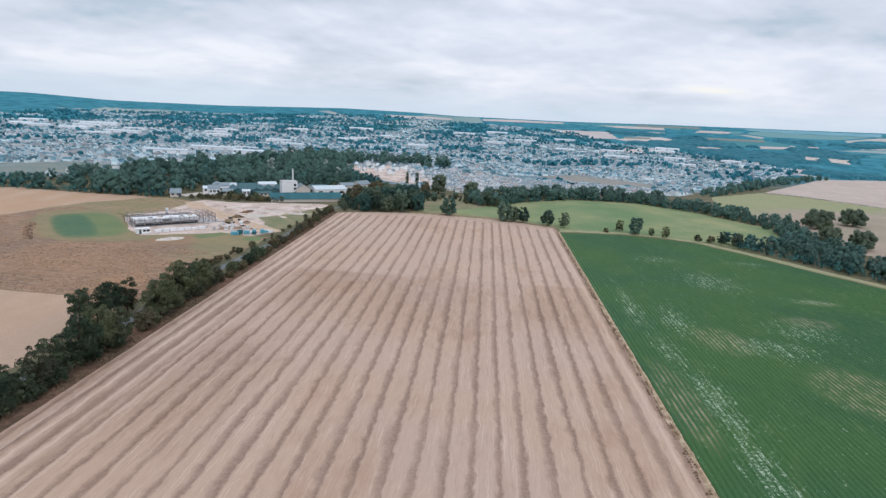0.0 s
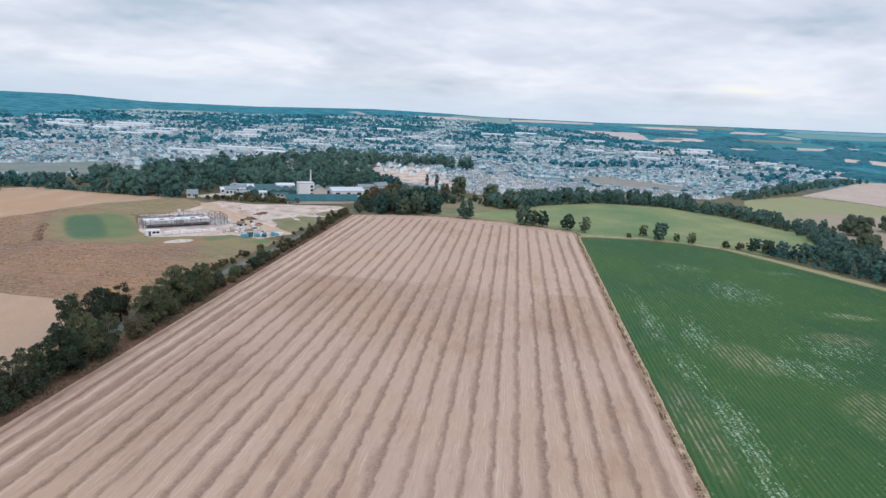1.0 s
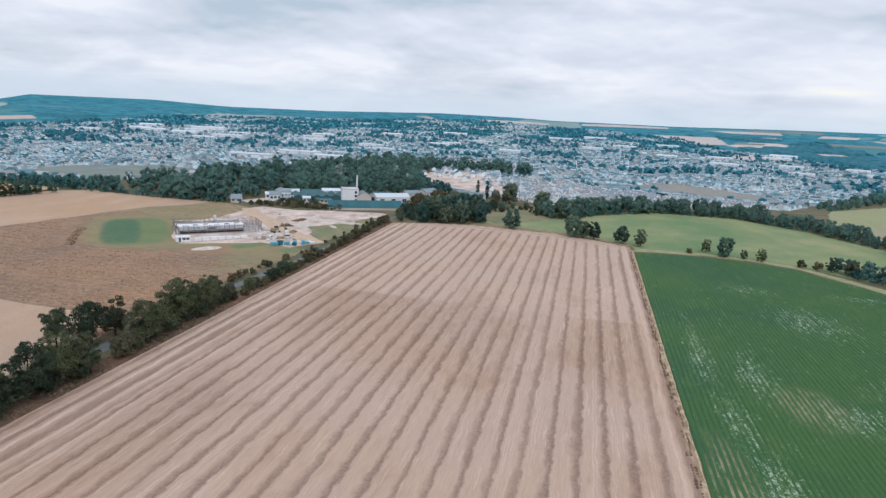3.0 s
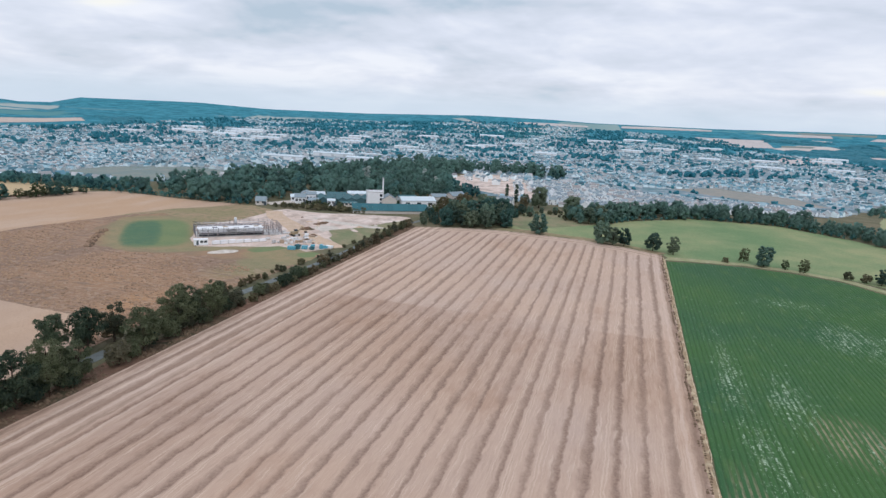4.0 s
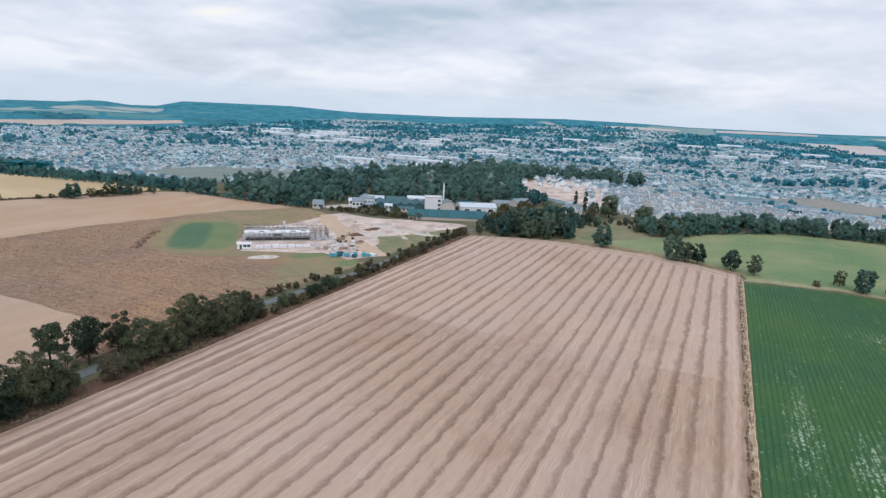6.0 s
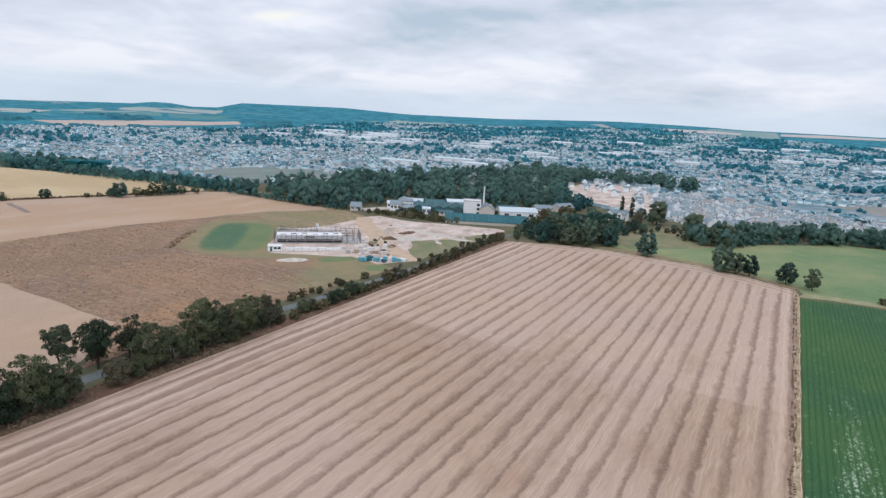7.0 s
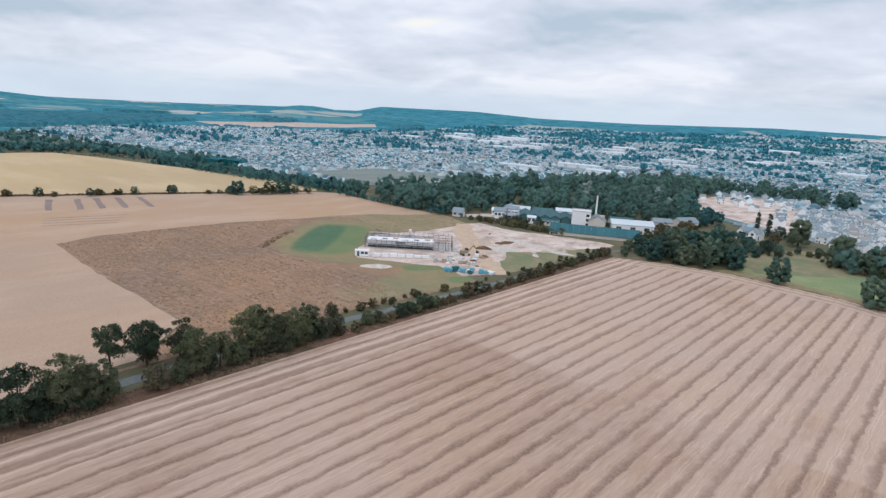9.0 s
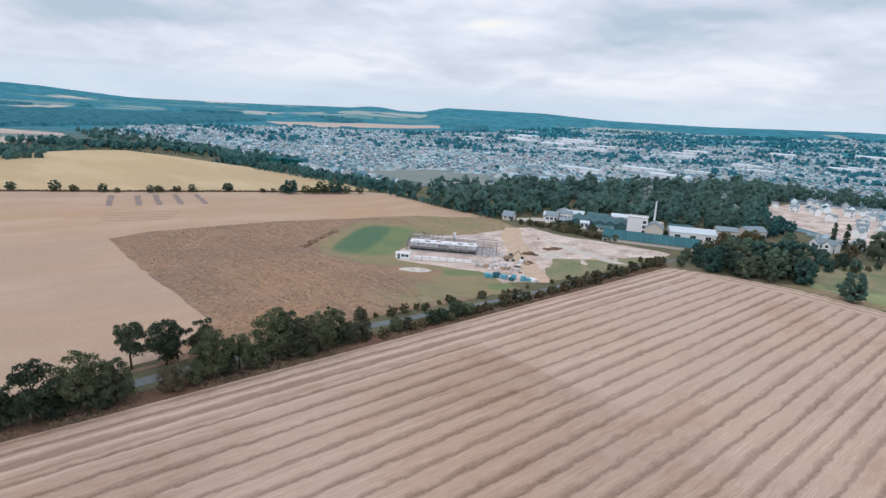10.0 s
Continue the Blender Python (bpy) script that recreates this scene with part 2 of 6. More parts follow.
    # worn brown patches and the trodden headlands at the long sides
    # the field was cut in two goes: a line across it, browner on the near side
    cut = w.step(w.math("ADD", sep.outputs[1], w.math("MULTIPLY", wob, 5.0)), 220.6, 218.6)
    worn = w.math("MAXIMUM", w.math("MULTIPLY", w.math("MULTIPLY", w.ellipse(p, -52, 204, 32, 46), 0.70), cut), w.math("MAXIMUM", w.math("MULTIPLY", w.math("MULTIPLY", w.ellipse(p, 28, 196, 18, 46), 0.75), cut), w.math("MAXIMUM", w.math("MULTIPLY", w.ellipse(p, -62, 120, 28, 55), 0.6), w.math("MULTIPLY", w.math("MULTIPLY", w.ellipse(p, -24, 188, 44, 48), 0.55), cut))))
    col = w.mix(w.math("MULTIPLY", cut, 0.5), col, w.mix(1.0, col, (0.95, 0.93, 0.915), "MULTIPLY"))
    col = w.mix(w.math("MULTIPLY", worn, w.step(straw2, 0.35, 0.65, 0.45, 1.0)), col, w.mix(1.0, col, (0.76, 0.69, 0.63), "MULTIPLY"))
    xe = w.math("ADD", x, w.math("ADD", w.math("MULTIPLY", wob, 1.7), w.math("MULTIPLY", slow, 2.0)))
    for at, half, tint, much in ((-80.6, 0.9, (0.25, 0.165, 0.12), 0.75), (-78.6, 0.5, (0.70, 0.55, 0.45), 0.6), (-77.2, 0.6, (0.27, 0.18, 0.135), 0.8), (-75.6, 0.5, (0.72, 0.57, 0.46), 0.7), (-74.0, 0.8, (0.29, 0.20, 0.15), 0.8),
                                 (-71.6, 0.6, (0.70, 0.55, 0.45), 0.6), (-69.8, 0.7, (0.31, 0.22, 0.165), 0.7), (-67.0, 0.5, (0.70, 0.55, 0.45), 0.5), (36.4, 0.6, (0.31, 0.215, 0.16), 0.6), (38.6, 0.5, (0.70, 0.55, 0.45), 0.5), (40.3, 0.8, (0.27, 0.18, 0.13), 0.75)):
        line = w.step(w.math("ABSOLUTE", w.math("SUBTRACT", xe, at)), half * 1.25, half * 0.3)
        col = w.mix(w.math("MULTIPLY", line, w.math("MULTIPLY", w.step(straw2, 0.34, 0.62, 0.25, 1.0), much)), col, tint)
    h = w.math("SUBTRACT", w.math("ADD", w.math("MULTIPLY", straw, 0.6), w.math("MULTIPLY", grain, 0.6)), w.math("MULTIPLY", gap, 0.9))
    w.finish(col, 0.93, h, 0.22, 0.7, spec=0.12)
    return m


def crop_material():
    m, w = material("row_crop")
    p = w.pos()
    sep = w.n("ShaderNodeSeparateXYZ")
    w.put(sep.inputs[0], p)
    z = sep.outputs[2]
    leafy = w.noise(p, 3.0, 3, 0.6)
    broad = w.noise(p, 0.02, 3)
    g = w.mix(w.step(broad, 0.35, 0.65), (0.036, 0.112, 0.044), (0.054, 0.136, 0.038))
    g = w.mix(w.math("MULTIPLY", w.step(leafy, 0.45, 0.75), 0.5), g, (0.066, 0.178, 0.058))
    g = w.mix(w.step(w.noise(w.scaled(p, 0.25, 0.09), 1.0, 4, 0.7), 0.52, 0.72, 0.0, 0.5), g, (0.105, 0.182, 0.054))
    # darker green low between the rows paints in their shade
    furrow_shade = w.math("MULTIPLY", w.step(z, 0.15, 0.04), 0.38)
    g = w.mix(furrow_shade, g, (0.030, 0.062, 0.030))
    bare = None
    for e in ((72, 174, 11, 16), (94, 144, 16, 21), (47.5, 132, 6, 30), (107, 198, 12, 8), (122, 223, 12, 5)):
        k = w.ellipse(p, *e, soft=0.2)
        bare = k if bare is None else w.math("MAXIMUM", bare, k)
    patch = w.math("MULTIPLY", w.step(bare, 0.0, 0.6), w.step(w.noise(w.scaled(p, 0.45, 0.22), 1.0, 5, 0.7), 0.32, 0.66))
    run = w.math("DIVIDE", w.math("SUBTRACT", sep.outputs[0], 42.75), PITCH)
    off = w.math("ABSOLUTE", w.math("SUBTRACT", w.math("SUBTRACT", run, w.math("FLOOR", run)), 0.45))
    soilc = w.mix(w.step(off, 0.22, 0.36), g, (0.44, 0.36, 0.245))
    g = w.mix(w.math("MULTIPLY", patch, 0.78), g, soilc)
    pale = None
    for e in ((52, 205, 4, 44), (53, 160, 5, 18), (55.5, 134, 6, 30), (54, 98, 6, 24), (92, 244, 16, 22), (85, 170, 16, 12), (88, 172, 9, 8), (101, 188, 15, 12), (80, 278, 12, 8), (63, 190, 7, 22), (122, 282, 12, 6), (121, 224, 12, 5), (104, 118, 14, 16)):
        k = w.ellipse(p, e[0], e[1], e[2] * 1.3, e[3] * 1.25, soft=0.1)
        pale = k if pale is None else w.math("MAXIMUM", pale, k)
    strip = w.math("MAXIMUM", w.ellipse(p, 54.6, 120, 4.2, 34, 0.1), w.ellipse(p, 49, 188, 3.5, 36, 0.1))
    pale = w.math("ADD", w.math("ADD", w.math("MULTIPLY", pale, 0.30), w.math("MULTIPLY", strip, 0.14)), w.math("MULTIPLY", w.math("SUBTRACT", w.noise(w.scaled(p, 0.9, 0.16), 1.0, 5, 0.75), 0.5), 1.6))
    fleck = w.math("ADD", pale, w.math("MULTIPLY", w.math("SUBTRACT", w.noise(w.scaled(p, 1.6, 0.7), 1.0, 4, 0.8), 0.5), 1.5))
    g = w.mix(w.math("MULTIPLY", w.math("MULTIPLY", w.step(fleck, 0.20, 0.44), w.math("MULTIPLY", w.step(w.noise(p, 1.9, 3, 0.7), 0.44, 0.58), w.step(off, 0.46, 0.24, 0.25, 1.0))), 0.85), g, (0.47, 0.58, 0.43))
    w.finish(g, 0.75, leafy, 0.15, 0.7, spec=0.2)
    return m


def site_grass_material():
    """Thin grass by the building site: brown at its rim, green within, with mown and sown patches."""
    m, w = material("site_grass")
    p = w.pos()
    n1, n2, n3 = w.noise(p, 0.06, 4), w.noise(p, 0.25, 5, 0.7), w.noise(p, 1.4, 4, 0.65)

    def spot(cx, cy, along, across, turn, soft):
        """1 inside an ellipse that lies at an angle, with an uneven rim."""
        c, k = math.cos(radians(turn)), math.sin(radians(turn))
        d = w.vmath("SUBTRACT", p, (cx, cy, 0))
        u = w.math("DIVIDE", w.vmath("DOT_PRODUCT", d, (c, k, 0)), along)
        v = w.math("DIVIDE", w.vmath("DOT_PRODUCT", d, (-k, c, 0)), across)
        r = w.math("ADD", w.math("POWER", w.math("ABSOLUTE", u), 3.4), w.math("POWER", w.math("ABSOLUTE", v), 3.4))
        return w.step(w.math("ADD", r, w.math("MULTIPLY", w.math("SUBTRACT", n2, 0.5), 1.1)), 1.0 + soft, 1.0 - soft)

    col = w.mix(w.step(n1, 0.4, 0.62), (0.375, 0.240, 0.150), (0.285, 0.205, 0.140))
    olive = w.mix(w.step(n2, 0.35, 0.65), (0.31, 0.280, 0.160), (0.235, 0.255, 0.135))
    olive_at = w.math("MAXIMUM", spot(-182, 273, 40, 22, 130, 0.5), w.math("MAXIMUM", w.math("MAXIMUM", spot(-110, 261, 15, 10, 50, 0.7), spot(-105, 248, 16, 12, 70, 0.8)), spot(-140, 257, 24, 5.5, 42, 0.7)))
    col = w.mix(w.math("MULTIPLY", olive_at, 0.62), col, olive)
    sown = w.mix(w.step(n1, 0.35, 0.65), (0.120, 0.225, 0.105), (0.185, 0.255, 0.115))
    sown = w.mix(w.math("MULTIPLY", w.step(w.noise(w.scaled(p, 0.5, 0.06), 1.0, 3), 0.45, 0.65), 0.35), sown, (0.13, 0.23, 0.11))
    sown_at = w.math("MAXIMUM", spot(-181, 270.5, 31, 14, 129, 0.50), w.math("MAXIMUM", spot(-120, 266.5, 9.5, 4.2, 62, 0.35), spot(-99.5, 264.5, 5.5, 4.2, 40, 0.4)))
    col = w.mix(w.math("MULTIPLY", sown_at, 0.72), col, sown)
    deep = spot(-185.5, 266.5, 28, 7.8, 129, 0.75)
    col = w.mix(w.math("MULTIPLY", deep, w.step(n2, 0.25, 0.7, 0.72, 0.45)), col, (0.040, 0.140, 0.100))
    col = w.mix(w.math("MULTIPLY", w.step(n3, 0.40, 0.75), 0.4), col, w.mix(1.0, col, (0.62, 0.62, 0.62), "MULTIPLY"))
    w.finish(col, 0.95, w.math("ADD", n2, w.math("MULTIPLY", n3, 0.5)), 0.25, 0.7, spec=0.1)
    return m


def grazed_material():
    """Dry grazed grass, greener along its far side."""
    m, w = material("grazed_field")
    p = w.pos()
    n1, n2, n3 = w.noise(p, 0.02, 4), w.noise(p, 0.12, 4, 0.65), w.noise(p, 1.0, 4, 0.65)
    dry = w.mix(w.step(n1, 0.38, 0.62), (0.43, 0.345, 0.275), (0.35, 0.305, 0.235))
    dry = w.mix(w.math("MULTIPLY", w.step(n2, 0.45, 0.7), 0.5), dry, (0.36, 0.35, 0.235))
    fresh = w.mix(w.step(n2, 0.35, 0.65), (0.29, 0.335, 0.175), (0.36, 0.345, 0.205))
    across = w.vmath("DOT_PRODUCT", w.vmath("SUBTRACT", p, (195, 485, 0)), (0.743, -0.669, 0))
    col = w.mix(w.step(w.math("ADD", across, w.math("MULTIPLY", n1, 18)), 44, 8), dry, fresh)
    col = w.mix(w.math("MULTIPLY", w.step(n3, 0.45, 0.75), 0.3), col, (0.24, 0.225, 0.15))
    w.finish(col, 0.95, n3, 0.15, 0.6, spec=0.1)
    return m


def rough_material():
    """Rough fallow ground: greyish, streaked, rusty towards the hedge and olive towards the site."""
    m, w = material("rough_ground")
    p = w.pos()
    n1, n2, n3 = w.noise(p, 0.035, 4), w.noise(w.scaled(p, 0.9, 1.1), 0.45, 4, 0.6), w.noise(p, 1.6, 3, 0.6)
    streak = w.noise(w.scaled(p, 0.10, 0.42), 1.0, 4, 0.65)
    col = w.mix(w.step(n1, 0.36, 0.62), (0.375, 0.237, 0.155), (0.285, 0.190, 0.137))
    rust = w.math("MAXIMUM", w.ellipse(p, -116, 186, 15, 30, 0.2), w.math("MULTIPLY", w.ellipse(p, -142, 206, 42, 30, 0.2), 0.75))
    rust = w.math("MULTIPLY", rust, w.step(w.math("ADD", n1, w.math("MULTIPLY", n2, 0.4)), 0.45, 0.8))
    col = w.mix(w.math("MULTIPLY", rust, 0.85), col, (0.46, 0.265, 0.140))
    olive = w.math("MULTIPLY", w.ellipse(p, -108, 230, 17, 26, 0.2), w.step(n1, 0.25, 0.55))
    col = w.mix(w.math("MULTIPLY", olive, 0.8), col, (0.265, 0.255, 0.130))
    col = w.mix(w.math("MULTIPLY", w.step(n2, 0.45, 0.7), 0.75), col, (0.43, 0.320, 0.238))
    col = w.mix(w.math("MULTIPLY", w.step(streak, 0.50, 0.64), 0.68), col, (0.235, 0.170, 0.130))
    col = w.mix(w.math("MULTIPLY", w.step(streak, 0.42, 0.30), 0.45), col, (0.47, 0.36, 0.275))
    col = w.mix(w.math("MULTIPLY", w.step(n3, 0.35, 0.75), 0.45), col, w.mix(1.0, col, (0.6, 0.6, 0.6), "MULTIPLY"))
    w.finish(col, 0.95, w.math("ADD", n2, w.math("MULTIPLY", n3, 0.5)), 0.30, 0.8, spec=0.1)
    return m


def far_land_material():
    """Wooded country with pale fields, tinted teal for distance haze, and rough grass nearer by."""
    m, w = material("haze_tinted_country")
    p = w.pos()
    wood = w.noise(p, 0.0022, 4, 0.55, 0.5)
    cell = w.n("ShaderNodeTexVoronoi")
    cell.inputs["Scale"].default_value = 0.0032
    w.put(cell.inputs["Vector"], w.scaled(p, 1.0, 1.0, 0.0))
    pick = w.n("ShaderNodeSeparateColor")
    w.put(pick.inputs[0], cell.outputs["Color"])
    edge = w.n("ShaderNodeTexVoronoi")
    edge.feature = "DISTANCE_TO_EDGE"
    edge.inputs["Scale"].default_value = 0.0032
    w.put(edge.inputs["Vector"], w.scaled(p, 1.0, 1.0, 0.0))
    hedge = w.step(edge.outputs["Distance"], 0.05, 0.02)
    # field and wood colours lean teal: distance haze put into the colour
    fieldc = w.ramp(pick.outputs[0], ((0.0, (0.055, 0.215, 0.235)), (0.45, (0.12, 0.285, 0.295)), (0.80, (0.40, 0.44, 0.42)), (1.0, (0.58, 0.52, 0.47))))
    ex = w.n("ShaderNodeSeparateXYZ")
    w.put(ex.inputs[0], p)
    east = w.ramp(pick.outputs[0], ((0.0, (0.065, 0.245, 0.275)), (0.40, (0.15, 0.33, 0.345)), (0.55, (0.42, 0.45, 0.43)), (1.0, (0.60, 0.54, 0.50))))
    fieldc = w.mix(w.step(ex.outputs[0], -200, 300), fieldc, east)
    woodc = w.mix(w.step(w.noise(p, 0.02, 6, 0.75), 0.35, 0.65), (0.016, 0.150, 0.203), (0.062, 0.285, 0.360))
    col = w.mix(w.step(w.math("ADD", wood, w.math("MULTIPLY", pick.outputs[1], 0.25)), 0.68, 0.65), fieldc, woodc)
    col = w.mix(hedge, col, woodc)
    # the western hills are wooded all over
    sep = w.n("ShaderNodeSeparateXYZ")
    w.put(sep.inputs[0], p)
    hill = w.math("MULTIPLY", w.step(w.math("ADD", sep.outputs[2], w.math("MULTIPLY", wood, 16)), 6, 12), w.step(sep.outputs[0], -500, -1100))
    col = w.mix(hill, col, woodc)
    dist = w.vmath("LENGTH", w.scaled(p, 1, 1, 0))
    near = w.mix(w.step(w.noise(p, 0.05, 4), 0.4, 0.65), (0.165, 0.155, 0.098), (0.26, 0.210, 0.140))
    near = w.mix(w.math("MULTIPLY", w.noise(p, 0.8, 4, 0.7), 0.6), near, (0.06, 0.08, 0.04))
    # plain grass near by, the haze-tinted colours farther out
    col = w.mix(w.step(dist, 1000, 1500), near, col)
    w.finish(col, 0.95, w.noise(p, 0.06, 5, 0.7), 6.0, 0.35, spec=0.1)
    return m


M_FAR = far_land_material()
M_STUBBLE = stubble_material()
M_CROP = crop_material()
M_SITEGRASS = site_grass_material()
M_TAN = soil("pale_stubble", (0.535, 0.360, 0.238), (0.500, 0.365, 0.278), (0.57, 0.415, 0.308), 0.010, 0.05, 5.0, 0.05, (1, 0.35), 0.3)
M_GOLD = soil("ripe_barley", (0.60, 0.445, 0.255), (0.55, 0.42, 0.260), (0.65, 0.505, 0.315), 0.010, 0.03, 5.0, 0.05, (0.4, 1), 0.3)
M_MEADOW = soil("pasture", (0.170, 0.265, 0.130), (0.34, 0.355, 0.190), (0.24, 0.310, 0.155), 0.018, 0.07, 0.9, 0.25)
M_ROUGH = rough_material()
M_WEEDY = soil("weedy_grass", (0.31, 0.260, 0.150), (0.385, 0.280, 0.185), (0.24, 0.225, 0.125), 0.05, 0.30, 1.3, 0.3)
M_SITE = soil("bared_earth", (0.66, 0.525, 0.45), (0.79, 0.675, 0.615), (0.45, 0.355, 0.30), 0.08, 0.10, 0.6, 0.8, (1.2, 0.8))
M_PALE = soil("gravel", (0.62, 0.56, 0.50), (0.70, 0.64, 0.58), (0.52, 0.46, 0.40), 0.08, 0.4, 2.0, 0.1)
M_BANK = soil("dry_bank", (0.180, 0.105, 0.075), (0.095, 0.082, 0.052), (0.245, 0.150, 0.108), 0.05, 0.35, 1.8, 0.4)
M_VERGE = soil("straw_verge", (0.42, 0.31, 0.20), (0.30, 0.205, 0.13), (0.60, 0.49, 0.34), 0.05, 0.35, 1.8, 0.3)
M_TRACK = soil("dry_track", (0.36, 0.35, 0.20), (0.30, 0.32, 0.17), (0.43, 0.39, 0.26), 0.04, 0.3, 1.6, 0.15)
M_GREYFIELD = grazed_material()
M_PINKFIELD = soil("distant_stubble", (0.57, 0.475, 0.42), (0.52, 0.43, 0.38), (0.62, 0.52, 0.455), 0.01, 0.05, 0.6, 0.1)
M_PLOT = soil("trodden_plot", (0.32, 0.315, 0.29), (0.27, 0.285, 0.26), (0.36, 0.335, 0.295), 0.02, 0.08, 0.6, 0.1)
M_DULLFIELD = soil("dull_field", (0.20, 0.265, 0.255), (0.25, 0.29, 0.26), (0.29, 0.30, 0.27), 0.02, 0.06, 0.6, 0.1)
# streets and plots in bluish greys that carry the haze over the town
M_TOWN_HAZY = soil("town_ground", (0.25, 0.33, 0.37), (0.10, 0.22, 0.255), (0.44, 0.45, 0.48), 0.02, 0.08, 0.5, 0.1)
M_ASPHALT = soil("asphalt", (0.19, 0.215, 0.215), (0.225, 0.245, 0.245), (0.155, 0.175, 0.175), 0.05, 0.4, 4.0, 0.02)
M_LEAF_HEDGE = leaf("hedge_oak_leaves", (0.042, 0.070, 0.054), (0.205, 0.258, 0.155), (0.22, 0.21, 0.115))
M_LEAF = leaf("oak_leaves", (0.044, 0.095, 0.086), (0.225, 0.310, 0.225), (0.24, 0.25, 0.15))
M_LEAF_DULL = leaf("dusty_leaves", (0.080, 0.095, 0.068), (0.23, 0.225, 0.155), (0.22, 0.175, 0.11))
# the wood's greens lean blue to hold the haze in front of it
M_LEAF_WOOD = leaf("hazy_wood_leaves", (0.020, 0.084, 0.102), (0.120, 0.290, 0.285), (0.20, 0.265, 0.180), 0.05, own=0.15)
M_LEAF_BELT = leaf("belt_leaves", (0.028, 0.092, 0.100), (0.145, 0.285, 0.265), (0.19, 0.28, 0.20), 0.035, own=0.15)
M_LEAF_RUST = leaf("rusty_leaves", (0.12, 0.10, 0.065), (0.31, 0.25, 0.155), (0.22, 0.21, 0.125))
# far trees: the haze before them is put into a bluer leaf colour
M_LEAF_HAZY = leaf("hazy_far_leaves", (0.014, 0.160, 0.226), (0.070, 0.305, 0.395), (0.09, 0.285, 0.335), own=0.0)
M_BARK = soil("bark", (0.075, 0.058, 0.042), (0.10, 0.08, 0.06), (0.05, 0.04, 0.03), 0.3, 2.0, 9.0, 0.03)
M_DRY = plain("dry_grass", (0.385, 0.260, 0.175), 0.95, vary=0.22, spec=0.1)
M_STRAW = plain("bleached_grass", (0.70, 0.58, 0.43), 0.95, vary=0.25, spec=0.1)
M_WEED = plain("dead_weeds", (0.29, 0.20, 0.14), 0.95, vary=0.25, spec=0.1)
M_BANKGRASS = plain("bank_grass", (0.155, 0.110, 0.075), 0.95, vary=0.4, spec=0.1)
M_WHITE = plain("white_render", (0.80, 0.825, 0.84), 0.8, vary=0.10)
M_CREAM = plain("cream_render", (0.62, 0.575, 0.53), 0.85, vary=0.15)
M_SLATE = plain("slate", (0.25, 0.31, 0.345), 0.85, vary=0.25, spec=0.15)
M_TILE = plain("brown_tile", (0.33, 0.315, 0.31), 0.85, vary=0.25, spec=0.15)
M_GLASS = plain("window_glass", (0.035, 0.045, 0.055), 0.08, vary=0.1, spec=0.7)
M_DOOR = plain("door_paint", (0.10, 0.13, 0.15), 0.5, vary=0.4)
M_STEEL = plain("galvanised_steel", (0.60, 0.60, 0.61), 0.45, 0.35, vary=0.12)
M_REDSTEEL = plain("primed_steel", (0.40, 0.33, 0.31), 0.6, 0.1, vary=0.2)
M_CONCRETE = plain("concrete", (0.62, 0.61, 0.60), 0.85, vary=0.12)
M_SCAFFOLD = plain("scaffold_tube", (0.20, 0.20, 0.22), 0.6, 0.2, vary=0.2)
M_SHEET = plain("white_sheeting", (0.80, 0.81, 0.83), 0.6, vary=0.15)
M_TEAL = plain("teal_sheet_metal", (0.050, 0.150, 0.175), 0.9, vary=0.2, spec=0.1)
M_DARKTEAL = plain("dull_green_roofing", (0.075, 0.150, 0.165), 0.9, vary=0.3, spec=0.1)
M_BLUE = plain("blue_tarpaulin", (0.12, 0.38, 0.49), 0.5, vary=0.3)
M_TIMBER = plain("fresh_timber", (0.40, 0.31, 0.23), 0.8, vary=0.25)
M_DARK = plain("dark_machine", (0.05, 0.05, 0.05), 0.5, vary=0.3)
M_YELLOW = plain("machine_yellow", (0.30, 0.24, 0.15), 0.45, vary=0.1)
# town walls and roofs shifted to blue-grey, haze painted into their paint
M_FARWALL = plain("hazy_town_walls", (0.79, 0.905, 0.945), 0.9, vary=0.35, scale=0.01)
M_FARWALL2 = plain("hazy_cream_walls", (0.56, 0.615, 0.635), 0.9, vary=0.5, scale=0.01)
M_FARROOF = plain("hazy_town_roofs", (0.105, 0.225, 0.280), 0.9, vary=0.8, scale=0.008)
M_FARROOF2 = plain("hazy_town_tiles", (0.290, 0.410, 0.465), 0.9, vary=0.7, scale=0.008)
M_FARROOF3 = plain("hazy_brown_tiles", (0.40, 0.405, 0.415), 0.9, vary=0.7, scale=0.008)
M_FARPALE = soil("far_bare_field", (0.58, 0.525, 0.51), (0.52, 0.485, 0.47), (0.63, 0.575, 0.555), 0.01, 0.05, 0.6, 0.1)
# distant land on the skyline, its blue only the haze painted in
M_HAZELAND = soil("hazy_far_land", (0.20, 0.42, 0.50), (0.26, 0.47, 0.54), (0.16, 0.37, 0.45), 0.01, 0.04, 0.6, 0.1)
M_PALEROOF = plain("pale_sheet_roof", (0.58, 0.66, 0.71), 0.5, vary=0.15, scale=0.05)
M_LEAF_PALE = leaf("silvery_leaves", (0.40, 0.48, 0.48), (0.68, 0.75, 0.75), (0.55, 0.60, 0.56))
M_SCAR = soil("trampled_straw", (0.30, 0.235, 0.215), (0.35, 0.275, 0.245), (0.26, 0.20, 0.18), 0.1, 0.5, 2.0, 0.1)
M_LEAF_LIGHT = leaf("light_leaves", (0.060, 0.090, 0.050), (0.20, 0.245, 0.135), (0.22, 0.22, 0.12))
M_HAUL = soil("haul_road_earth", (0.62, 0.46, 0.335), (0.57, 0.425, 0.315), (0.66, 0.51, 0.39), 0.08, 0.3, 1.4, 0.2)
